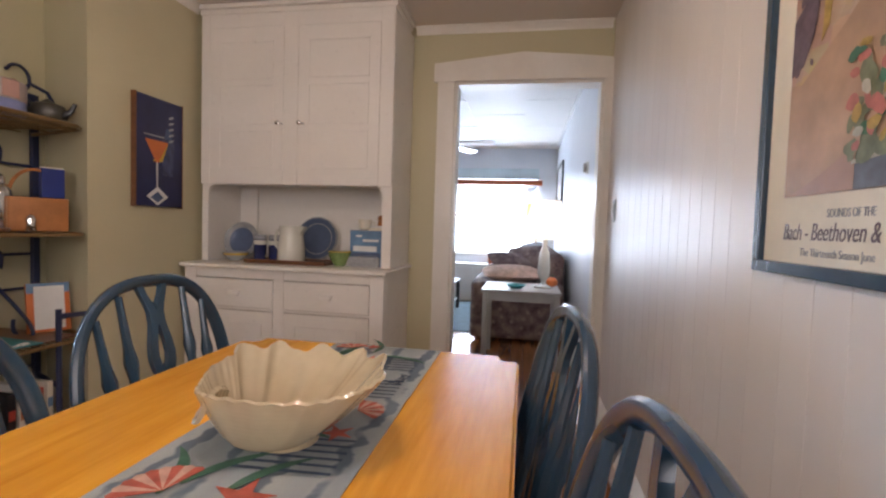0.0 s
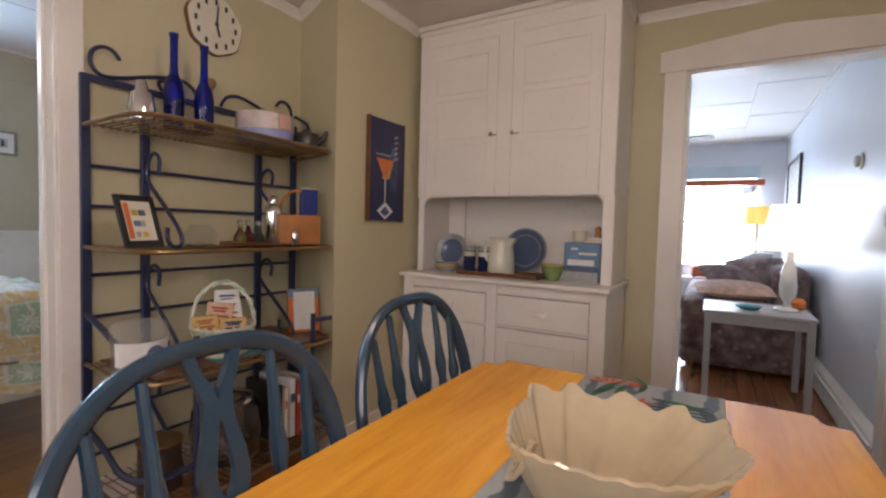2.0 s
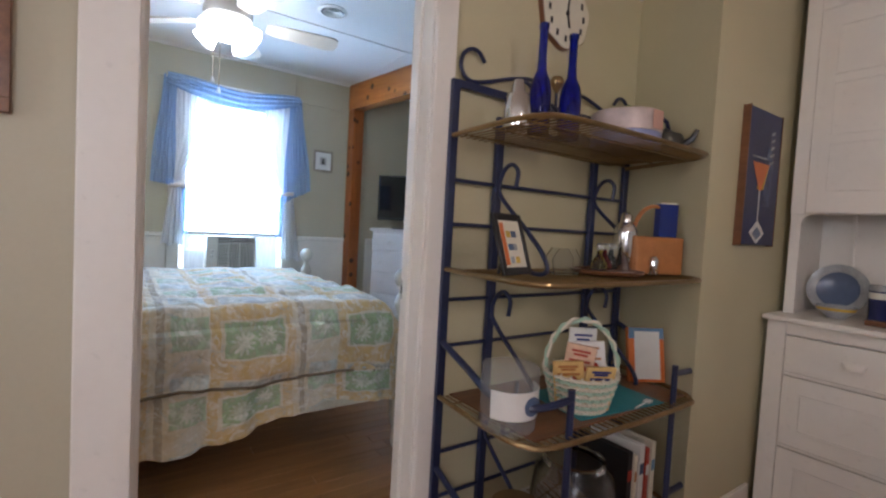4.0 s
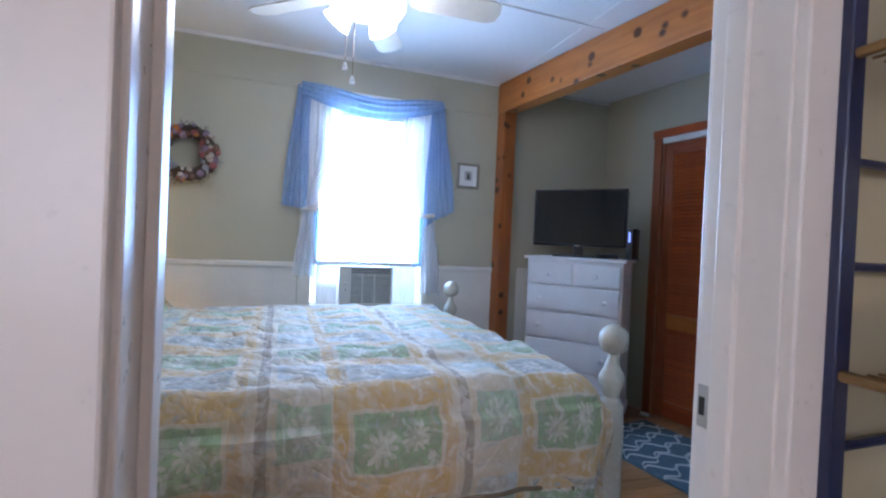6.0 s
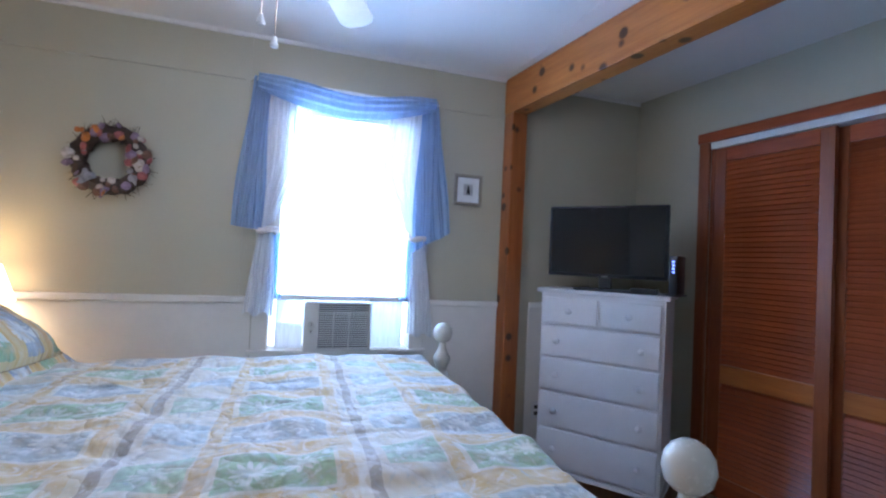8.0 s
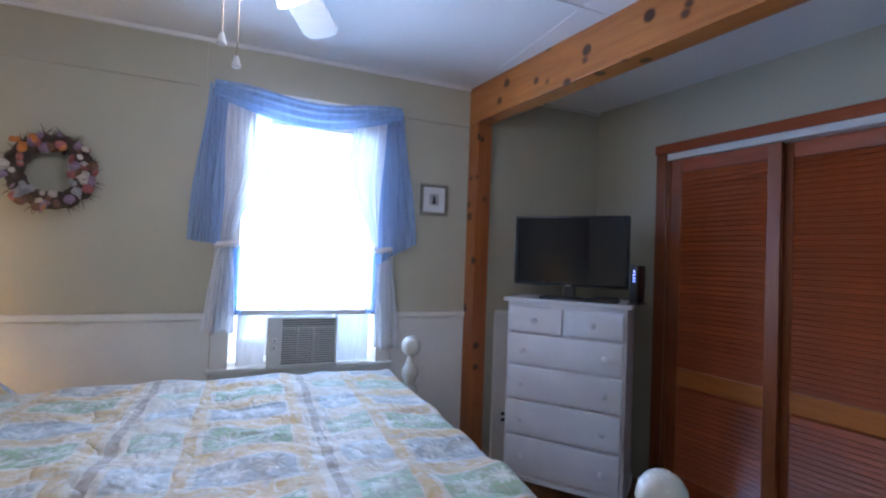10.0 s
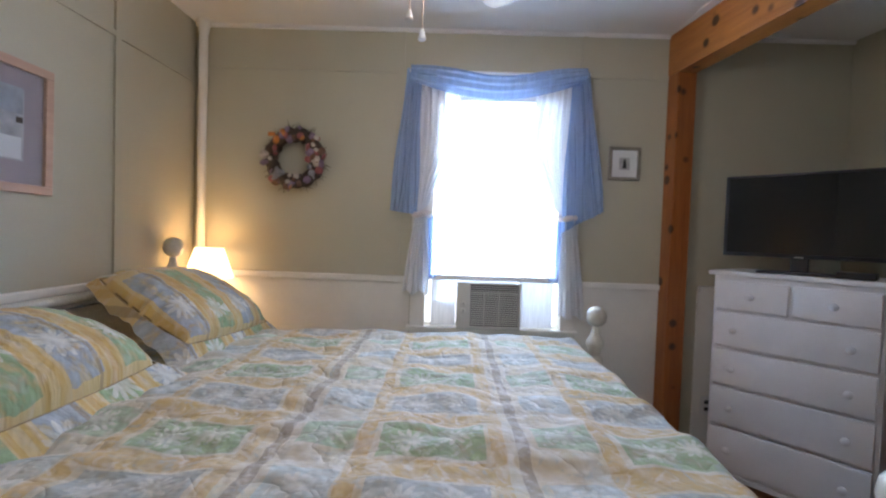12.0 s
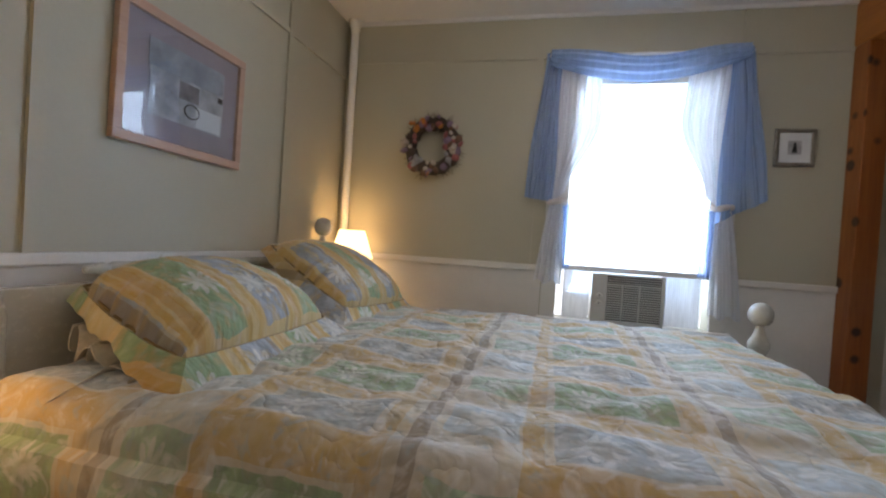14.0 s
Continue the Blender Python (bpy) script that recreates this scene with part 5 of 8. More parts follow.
for y in (YU[1], YU[2]):
    for zt in (1.50, 1.05, 0.61):
        # bracket: hook at the wall, long diagonal, curl under the shelf edge
        pts = [(RB + 0.10, y, zt - 0.155), (RB + 0.105, y, zt - 0.10), (RB + 0.07, y, zt - 0.075), (RB + 0.03, y, zt - 0.10), (RB + 0.012, y, zt - 0.16), (RB + 0.05, y, zt - 0.21),
               (RB + 0.16, y, zt - 0.30), (RB + 0.24, y, zt - 0.375), (RB + 0.265, y, zt - 0.42), (RB + 0.25, y, zt - 0.44), (RB + 0.20, y, zt - 0.443), (RB + 0.165, y, zt - 0.415), (RB + 0.165, y, zt - 0.37)]
        curl(smooth_path(pts), 0.008, "bracket")
for y in (2.50, 3.06):
    part("front_post", rod([(RB + 0.43, y, 0), (RB + 0.43, y, 0.745)], 0.011, 10), IRON, rack, smooth=True)
for ya, yb in ((YU[0], 2.50), (YU[3], 3.06)):
    s = 1 if yb < ya else -1
    curl(smooth_path([(RB + 0.01, ya, 0.80), (RB + 0.14, ya + 0.0 * s, 0.752), (RB + 0.30, ya + 0.01 * s, 0.705), (RB + 0.40, ya - 0.05 * s, 0.70), (RB + 0.43, yb, 0.715)]), 0.0115, "arm_rail")
    curl(smooth_path([(RB + 0.01, ya, 0.36), (RB + 0.14, ya, 0.31), (RB + 0.30, ya + 0.01 * s, 0.265), (RB + 0.40, ya - 0.05 * s, 0.26), (RB + 0.43, yb, 0.275)]), 0.0115, "arm_rail")


def rack_item(name, label, category, x, y, z, rz=0, rx=0, ry=0):
    return thing(name, label, category, pose(x, y, z, rx, ry, rz))


Z1, Z2, Z3, Z4 = 1.5105, 1.0605, 0.6195, 0.1685
# top shelf
t = rack_item("cocktail_shaker", "dented silver cocktail jigger mug", "shaker", -1.06, 2.43, Z1)
part("body", turned([(0.034, 0), (0.042, 0.005), (0.045, 0.05), (0.038, 0.10), (0.03, 0.11)], 24), CHROME, t, smooth=True)
part("lid", turned([(0.022, 0.1105), (0.02, 0.13), (0.016, 0.15), (0.005, 0.153)], 20), CHROME, t, smooth=True)
for x, y, k, lab in ((-1.105, 2.572, 1.0, "tall cobalt blue glass bottle"), (-1.055, 2.665, 0.93, "cobalt blue glass wine bottle")):
    t = thing("bottle", lab + " on the rack", "bottle", pose(x, y, Z1), "blue bottles")
    part("glass", turned([(0.032, 0), (0.036, 0.006), (0.037, 0.15 * k), (0.032, 0.185 * k), (0.017, 0.222 * k), (0.0145, 0.26 * k), (0.0145, 0.36 * k), (0.017, 0.362 * k), (0.017, 0.378 * k), (0.0105, 0.379 * k), (0.0105, 0.25 * k), (0.025, 0.19 * k), (0.033, 0.15 * k), (0.033, 0.012)], 28), COBALT, t, smooth=True)
t = rack_item("basket_lid", "dark curled metal handle piece between the bottles", "ornament", -1.12, 2.63, Z1)
part("coil", rod([(0, 0.055 * math.cos(a), 0.075 + 0.055 * math.sin(a)) for a in np.linspace(-0.6, 3.8, 20)], 0.006), IRON, t, smooth=True)
part("foot", block(-0.02, 0.02, -0.05, 0.05, 0, 0.02, 0.005), IRON, t)
t = rack_item("round_box", "round pale printed tin with a blue base", "tin", -1.02, 2.935, Z1)
part("base", turned([(0.118, 0), (0.122, 0.004), (0.122, 0.055), (0.11, 0.055)], 40), paint("periwinkle_tin", (0.24, 0.28, 0.50), 0.35, var=0.15, scale=12, grain=60, relief=0.02), t, "periwinkle blue base", True)
part("lid", turned([(0.11, 0.0555), (0.124, 0.056), (0.124, 0.125), (0.118, 0.13), (0.01, 0.132)], 40), paint("pale_printed_tin", (0.52, 0.44, 0.42), 0.35, var=0.25, scale=14, grain=40, relief=0.02), t, "pinkish grey printed lid", True)
part("label", block(0.1235, 0.127, -0.03, 0.03, 0.06, 0.125, 0.002), paint("pink_label", (0.55, 0.33, 0.27), 0.5, var=0.1), t)
t = rack_item("ribbon", "green ribbon bow on the tin", "ribbon", -1.0, 2.935, Z1 + 0.1325)
for s in (-1, 1):
    part("loop", rod([(0, s * 0.005, 0.003), (0.01, s * 0.03, 0.018), (0, s * 0.055, 0.01), (-0.01, s * 0.03, 0.004)], 0.005, 6), GREENGLAZE, t)
t = rack_item("teapot", "small dark grey metal teapot with a hooped handle", "teapot", -0.99, 3.15, Z1)
part("body", turned([(0.03, 0), (0.05, 0.015), (0.056, 0.04), (0.045, 0.065), (0.02, 0.075), (0.006, 0.085)], 24), paint("pewter", (0.10, 0.10, 0.09), 0.4, 0.7), t, smooth=True)
t.scale = (1.3, 1.3, 1.3)
part("spout", rod([(0.045, 0.01, 0.03), (0.07, 0.02, 0.05), (0.08, 0.025, 0.075)], [0.012, 0.009, 0.006]), DARK, t, smooth=True)
part("handle", rod([(-0.01, -0.05, 0.05), (-0.01, -0.075, 0.09), (-0.005, -0.05, 0.12), (0, 0.0, 0.105), (0, 0.02, 0.075)], 0.006), IRON, t, smooth=True)
t = rack_item("decanter", "clear glass decanter with a cork", "decanter", -1.14, 3.13, Z1)
part("glass", turned([(0.05, 0), (0.055, 0.006), (0.05, 0.06), (0.02, 0.12), (0.014, 0.17), (0.01, 0.171), (0.015, 0.12), (0.045, 0.06), (0.048, 0.012)], 24), CLEARP, t, smooth=True)
part("cork", turned([(0.0095, 0.171), (0.013, 0.172), (0.014, 0.19), (0.004, 0.195)], 12), TERRA, t)
# middle shelf
t = rack_item("picture_frame", "small dark tabletop frame with a printed map", "picture frame", -0.98, 2.405, Z2 + 0.004, 103, -18)
part("frame", boxes((-0.075, -0.055, 0, 0.012, 0, 0.19), (0.055, 0.075, 0, 0.012, 0, 0.19), (-0.055, 0.055, 0, 0.012, 0, 0.022), (-0.055, 0.055, 0, 0.012, 0.168, 0.19), bevel=0.002), DARK, t)
part("print", block(-0.0548, 0.0548, 0.003, 0.009, 0.0225, 0.1675), PAPER, t)
part("print_bar", block(-0.05, -0.032, 0.0015, 0.004, 0.03, 0.16), ORANGE, t)
for k in range(6):
    part("print_spot", block(-0.024 + 0.026 * (k % 2), -0.006 + 0.026 * (k % 2) + 0.004 * (k % 3), 0.0018, 0.004, 0.035 + 0.04 * (k // 2), 0.055 + 0.04 * (k // 2)), (STONE, YELLOWGLAZE, CLOTH_BLUE)[k % 3], t)
part("strut", rod([(0, 0.012, 0.12), (0, 0.075, 0.018)], 0.006, 6), DARK, t)
t = rack_item("napkin_holder", "clear glass napkin holder", "napkin holder", -1.0, 2.62, Z2, 75)
for s in (-1, 1):
    part("panel", outline([(-0.045, 0), (0.045, 0), (0.055, 0.05), (0.03, 0.085), (-0.03, 0.085), (-0.055, 0.05)], 0.006), CLEARP, t).location = (0, s * 0.022, 0)
part("base", block(-0.045, 0.045, -0.0215, 0.0215, 0, 0.008), CLEARP, t)
t = rack_item("tray", "small dark oval tray of cruets on the rack", "tray", -1.0, 2.85, Z2, 88)
part("base", turned([(0.12, 0), (0.125, 0.004), (0.128, 0.014), (0.124, 0.014), (0.118, 0.006), (0.01, 0.006)], 32), TRAYWOOD, t, smooth=True)
for k, (y, mat_name, col) in enumerate(((2.78, "yellow_oil", (0.62, 0.52, 0.02)), (2.835, "red_vinegar", (0.30, 0.015, 0.01)), (2.90, "smoke_blue", (0.20, 0.30, 0.36)))):
    t = thing("cruet", ("yellow", "dark red", "smoky blue")[k] + " glass cruet with a round stopper", "cruet", pose(-0.98 - 0.02 * k, y, Z2 + 0.0145), "cruets on the tray")
    part("bottle", turned([(0.024, 0), (0.028, 0.004), (0.026, 0.025), (0.010, 0.052), (0.009, 0.068)], 20), glass(mat_name, col, 0.05), t, smooth=True)
    part("stopper", turned([(0.008, 0.0685), (0.015, 0.076), (0.015, 0.086), (0.006, 0.094)], 14), CLEARP, t, smooth=True)
t = rack_item("cocktail_shaker", "polished steel cocktail shaker", "shaker", -1.02, 2.98, Z2)
part("body", turned([(0.034, 0), (0.037, 0.004), (0.042, 0.10), (0.043, 0.145)], 28), CHROME, t, smooth=True)
part("cap", turned([(0.043, 0.1455), (0.042, 0.16), (0.028, 0.185), (0.022, 0.19), (0.021, 0.215), (0.012, 0.225), (0.003, 0.227)], 24), CHROME, t, smooth=True)
t = rack_item("salt_shaker", "small steel salt shaker", "shaker", -0.93, 3.03, Z2)
part("body", turned([(0.017, 0), (0.019, 0.003), (0.016, 0.03), (0.019, 0.05), (0.012, 0.066), (0.004, 0.07)], 18), CHROME, t, smooth=True)
t = rack_item("handbag_basket", "tan leather basket with a hooped handle", "basket", -0.97, 3.08, Z2, 68)
part("body", block(-0.10, 0.10, -0.05, 0.05, 0, 0.14, 0.008, 3), TERRA, t, smooth=True)
part("handle", rod([(-0.085, 0, 0.125)] + [(-0.0 - 0.085 * math.cos(a), 0, 0.14 + 0.115 * math.sin(a)) for a in np.linspace(0.1, 3.0, 16)] + [(0.085, 0, 0.125)], 0.008, 8, 0.6), TERRA, t, smooth=True)
t = rack_item("book", "royal blue book standing in the tan basket", "book", -0.97, 3.10, Z2 + 0.1405, 68)
part("cover", boxes((0.0, 0.08, -0.016, 0.016, 0, 0.125), bevel=0.002), DEEPBLUE, t)
part("pages", block(0.003, 0.077, -0.012, 0.012, 0.1255, 0.13), PAPER, t)
# low shelf
t = rack_item("plastic_tub", "clouded clear plastic tub with a white label", "tub", -0.955, 2.368, Z3)
part("tub", turned([(0.075, 0), (0.08, 0.005), (0.086, 0.18), (0.08, 0.184), (0.03, 0.185)], 36), MILKY, t, smooth=True)
lab = turned([(0.083, 0.045), (0.0838, 0.047), (0.0862, 0.125), (0.0852, 0.127)], 36)
bmesh.ops.delete(lab, geom=[f for f in lab.faces if not (f.calc_center_median().x > 0.02)], context="FACES")
part("label", lab, CARDWHITE, t)
part("label_mark", turned([(0.028, 0), (0.028, 0.003)], 20, (0.0835, 0.01, 0.085), "x"), CLOTH_BLUE, t)
t = rack_item("place_mat", "teal plastic mat under the basket", "mat", -0.98, 2.82, Z3, 84)
part("sheet", block(-0.21, 0.19, -0.13, 0.13, 0, 0.004, 0.001), TEAL, t)
BKX, BKY = -0.952, 2.685
t = rack_item("easter_basket", "mint and white woven basket full of tea packets", "basket", BKX, BKY, Z3 + 0.0045)
part("bottom", turned([(0.085, 0), (0.085, 0.008)], 28), MINT, t)
for k in range(9):
    z, r = 0.012 + 0.013 * k, 0.088 + 0.0036 * k
    part("strand", rod([((r + 0.0035 * (1 if (i + k) % 2 else -1)) * math.cos(2 * math.pi * i / 44), (r + 0.0035 * (1 if (i + k) % 2 else -1)) * math.sin(2 * math.pi * i / 44), z) for i in range(44)], 0.0055, 6, closed=True), MINT if k % 2 else PAPER, t)
for i in range(22):
    a = 2 * math.pi * i / 22
    part("stake", rod([(0.087 * math.cos(a), 0.087 * math.sin(a), 0.004), (0.118 * math.cos(a), 0.118 * math.sin(a), 0.128)], 0.0035, 5), PAPER, t)
hp = [(-0.078 * math.cos(a), -0.087 * math.cos(a), 0.125 + 0.165 * math.sin(a)) for a in np.linspace(0, math.pi, 26)]
for ph, mt in ((0, MINT), (math.pi, PAPER)):
    part("handle", rod([(x + 0.006 * math.cos(i * 1.1 + ph), y, z + 0.006 * math.sin(i * 1.1 + ph)) for i, (x, y, z) in enumerate(hp)], 0.006, 6), mt, t, smooth=True)
STRAW, PEACH = paint("straw_card", (0.68, 0.46, 0.18), 0.5, var=0.15, scale=40), paint("peach_card", (0.70, 0.48, 0.34), 0.5, var=0.2, scale=30)
for k, (fwd, side, h, mt, lean, rz) in enumerate(((0.050, -0.035, 0.165, STRAW, 12, 44), (0.048, 0.040, 0.155, STRAW, 14, 60), (0.015, -0.030, 0.205, PEACH, 4, 48), (0.012, 0.045, 0.215, CARDWHITE, 2, 38), (-0.030, 0.010, 0.245, CARDWHITE, -4, 56))):
    tp_ = thing("tea_packet", ("straw yellow", "straw yellow", "peach", "white", "white")[k] + " printed tea packet standing in the woven basket", "packet", pose(BKX + 0.75 * fwd + 0.66 * side, BKY - 0.66 * fwd + 0.75 * side, Z3 + 0.014, lean, (k % 3 - 1) * 7, rz), "packets in the basket")
    part("packet", block(-0.048, 0.048, -0.005, 0.005, 0, h, 0.003), mt, tp_)
    for zz, ww in ((0.90, 0.030), (0.84, 0.022), (0.74, 0.034)):
        part("print", block(-ww, ww, -0.0068, -0.0045, h * zz - 0.004, h * zz + 0.003), (TERRA, DEEPBLUE, RED, TERRA, DEEPBLUE)[k], tp_)
    part("print", turned([(0.013, -0.0045), (0.013, -0.0068)], 14, (0.012, 0, h * 0.62), "y"), RED, tp_)
t = rack_item("book", "orange and blue book with a white cover panel", "book", -1.0, 3.16, Z3, 60, -12)
part("cover", block(-0.075, 0.075, -0.012, 0.012, 0, 0.215, 0.002), ORANGE, t)
part("cover_panel", block(-0.05, 0.055, -0.0145, -0.0115, 0.012, 0.2, 0.001), CARDWHITE, t)
part("cover_band", block(-0.074, 0.074, -0.0138, -0.0115, 0.17, 0.214, 0.001), SKYBOX, t)
t = rack_item("swab_packet", "white plastic tag on the teal mat", "tag", -0.86, 2.94, Z3 + 0.0045, 10)
part("stem", rod([(0, -0.10, 0.003), (0, -0.015, 0.003)], 0.003, 6), CARDWHITE, t)
part("tag", block(-0.012, 0.012, -0.015, 0.02, 0, 0.006, 0.002), CARDWHITE, t)
# bottom shelf
t = rack_item("tin_bin", "dark patterned metal canister", "canister", -0.98, 2.45, Z4)
part("body", turned([(0.07, 0), (0.074, 0.004), (0.07, 0.17), (0.074, 0.176), (0.066, 0.176), (0.062, 0.01), (0.01, 0.008)], 28), paint("black_floral_tin", (0.05, 0.035, 0.03), 0.4, var=0.5, scale=34, grain=60, relief=0.04), t, smooth=True)
part("rim", turned([(0.0705, 0.172), (0.0755, 0.172), (0.0755, 0.18), (0.0705, 0.18)], 28), BRASS, t)
t = rack_item("glass_jar", "large round clear glass jar", "jar", -0.98, 2.72, Z4)
part("glass", turned([(0.09, 0), (0.13, 0.02), (0.145, 0.12), (0.13, 0.22), (0.10, 0.25), (0.105, 0.262), (0.096, 0.262), (0.124, 0.21), (0.138, 0.12), (0.124, 0.03), (0.01, 0.012)], 36), CLEARP, t, smooth=True)
for k, (w, h, mt) in enumerate(((0.03, 0.26, DARK), (0.018, 0.24, PAPER), (0.03, 0.27, CARDWHITE), (0.022, 0.25, RED), (0.026, 0.265, PAPER))):
    t = thing("book", ("black", "cream", "white", "red", "cream")[k] + " book standing on the lowest shelf", "book", pose(-1.02, 2.93 + 0.037 * k, Z4, 0, 0, 0), "books on the rack")
    part("cover", block(-0.10, 0.12, -w / 2, w / 2, 0, h, 0.002), mt, t)
    part("spine_band", block(0.1195, 0.1215, -w / 2 + 0.003, w / 2 - 0.003, h * 0.6, h * 0.75), (RED, TERRA, CLOTH_BLUE, CARDWHITE, SKYBOX)[k], t)

# ---------------------------------------------------------------- bedroom: bed
def print_cloth(name, cu_size, cv_size, band, strokes, depth, patchy):
    """Watercolour print of colour patches with daisies between yellow bands."""
    m = bpy.data.materials.new(name)
    nt, nd, lk, bs = nodes_of(m)
    uvn = nd.new("ShaderNodeUVMap")
    uvn.uv_map = "UVMap"
    sep = nd.new("ShaderNodeSeparateXYZ")
    lk.new(uvn.outputs[0], sep.inputs[0])
    wob = nd.new("ShaderNodeTexNoise")
    wob.inputs["Scale"].default_value, wob.inputs["Detail"].default_value = 9.0, 3.0
    lk.new(uvn.outputs[0], wob.inputs["Vector"])
    wv = calc(nt, "MULTIPLY", calc(nt, "SUBTRACT", wob.outputs[0], 0.5), 0.022)
    U, V = calc(nt, "ADD", sep.outputs[0], wv), calc(nt, "ADD", sep.outputs[1], wv)


    def cell(coord, size):
        q = calc(nt, "DIVIDE", coord, size)
        return calc(nt, "FLOOR", q), calc(nt, "FRACT", q)


    def inside(f, a, b):
        return calc(nt, "MULTIPLY", calc(nt, "GREATER_THAN", f, a), calc(nt, "LESS_THAN", f, b))


    ui, uf = cell(U, cu_size)
    vi, vf = cell(V, cv_size)
    idv = nd.new("ShaderNodeCombineXYZ")
    lk.new(ui, idv.inputs[0]), lk.new(vi, idv.inputs[1])
    rn = nd.new("ShaderNodeTexWhiteNoise")
    rn.noise_dimensions = "2D"
    lk.new(idv.outputs[0], rn.inputs["Vector"])
    pick = calc(nt, "FRACT", calc(nt, "MULTIPLY", vi, 0.5))
    wash = nd.new("ShaderNodeTexNoise")
    wash.inputs["Scale"].default_value, wash.inputs["Detail"].default_value = 6.0, 5.0
    lk.new(uvn.outputs[0], wash.inputs["Vector"])
    wash2 = nd.new("ShaderNodeTexNoise")
    wash2.inputs["Scale"].default_value, wash2.inputs["Detail"].default_value = 26.0, 4.0
    lk.new(uvn.outputs[0], wash2.inputs["Vector"])
    ground = ramp(nt, wash.outputs[0], [(0.34, (0.64, 0.58, 0.46)), (0.46, (0.70, 0.67, 0.60)), (0.58, (0.67, 0.60, 0.45)), (0.72, (0.70, 0.68, 0.62))])
    ground = mixc(nt, depth, ground, ramp(nt, wash.outputs[0], [(0.36, (0.60, 0.34, 0.06)), (0.52, (0.64, 0.44, 0.13)), (0.66, (0.66, 0.54, 0.27))]))
    # yellow bands beside the patches
    yb = calc(nt, "MAXIMUM", inside(vf, 0.86, 0.96), inside(vf, 0.10, 0.17))
    ground = mixc(nt, calc(nt, "MULTIPLY", yb, calc(nt, "MULTIPLY", wash2.outputs[0], band)), ground, (0.60, 0.34, 0.06))
    yb2 = calc(nt, "MAXIMUM", inside(uf, 0.88, 0.98), inside(uf, 0.04, 0.12))
    ground = mixc(nt, calc(nt, "MULTIPLY", yb2, calc(nt, "MULTIPLY", wash.outputs[0], 0.7)), ground, (0.60, 0.44, 0.17))
    patch = calc(nt, "MULTIPLY", inside(vf, 0.20, 0.80), inside(uf, 0.06, 0.72))
    pc = ramp(nt, pick, [(0.0, (0.24, 0.36, 0.20)), (0.40, (0.22, 0.34, 0.22)), (0.45, (0.30, 0.35, 0.42)), (0.62, (0.33, 0.38, 0.45)), (0.74, (0.48, 0.54, 0.46)), (0.90, (0.52, 0.48, 0.32))])
    pc.node.color_ramp.interpolation = "CONSTANT"
    pc = mixc(nt, 0.8, pc, ramp(nt, wash2.outputs[0], [(0.3, (0.55, 0.58, 0.55)), (0.7, (1.5, 1.45, 1.4))]), "MULTIPLY")
    col = mixc(nt, calc(nt, "MULTIPLY", patch, ramp(nt, wash2.outputs[0], [(0.36, (0.30, 0.30, 0.30)), (0.52, (patchy,) * 3)])), ground, pc)
    # white daisies in the patches
    cu_, cv_ = calc(nt, "SUBTRACT", uf, calc(nt, "MULTIPLY_ADD", rn.outputs["Value"], 0.16, 0.20)), calc(nt, "SUBTRACT", vf, calc(nt, "MULTIPLY_ADD", rn.outputs["Value"], -0.3, 0.66))
    cu_, cv_ = calc(nt, "MULTIPLY", cu_, cu_size), calc(nt, "MULTIPLY", cv_, cv_size)
    rad = calc(nt, "SQRT", calc(nt, "ADD", calc(nt, "MULTIPLY", cu_, cu_), calc(nt, "MULTIPLY", cv_, cv_)))
    ang = calc(nt, "ARCTAN2", cu_, cv_)
    petal = calc(nt, "MULTIPLY_ADD", calc(nt, "ABSOLUTE", calc(nt, "COSINE", calc(nt, "MULTIPLY", ang, 5.5))), 0.035, 0.024)
    flower = calc(nt, "LESS_THAN", rad, petal)
    cv2 = calc(nt, "ADD", cv_, 0.085)
    cu2 = calc(nt, "ADD", cu_, 0.012)
    leafy = calc(nt, "LESS_THAN", calc(nt, "ADD", calc(nt, "MULTIPLY", calc(nt, "MULTIPLY", cu2, cu2), 5.5), calc(nt, "MULTIPLY", cv2, cv2)), calc(nt, "MULTIPLY", wash2.outputs[0], 0.0042))
    blooms = calc(nt, "MULTIPLY", calc(nt, "MAXIMUM", flower, leafy), calc(nt, "MULTIPLY", inside(vf, 0.16, 0.88), inside(uf, 0.12, 0.88)))
    col = mixc(nt, calc(nt, "MULTIPLY", blooms, ramp(nt, wash2.outputs[0], [(0.35, (0.25, 0.25, 0.25)), (0.6, (0.9, 0.9, 0.9))])), col, (0.72, 0.70, 0.63))
    # brown stripe and a thin orange one beside it
    _, sf2 = cell(V, 2 * cv_size)
    col = mixc(nt, calc(nt, "MULTIPLY", inside(sf2, 0.615, 0.650), 0.60), col, (0.28, 0.19, 0.10))
    col = mixc(nt, calc(nt, "MULTIPLY", inside(sf2, 0.47, 0.53), 0.45), col, (0.55, 0.27, 0.05))
    # soft watercolour strokes over everything
    stroke = nd.new("ShaderNodeTexNoise")
    stroke.inputs["Scale"].default_value, stroke.inputs["Detail"].default_value, stroke.inputs["Distortion"].default_value = 13.0, 6.0, 2.0
    lk.new(uvn.outputs[0], stroke.inputs["Vector"])
    col = mixc(nt, ramp(nt, stroke.outputs[0], [(0.52, (0, 0, 0)), (0.66, (strokes,) * 3)]), col, (0.72, 0.71, 0.68))
    col = mixc(nt, ramp(nt, stroke.outputs[0], [(0.30, (0.20, 0.20, 0.20)), (0.40, (0, 0, 0))]), col, (0.44, 0.44, 0.38))
    lk.new(col, bs.inputs["Base Color"])
    bs.inputs["Roughness"].default_value = 0.8
    bs.inputs["Sheen Weight"].default_value = 0.15
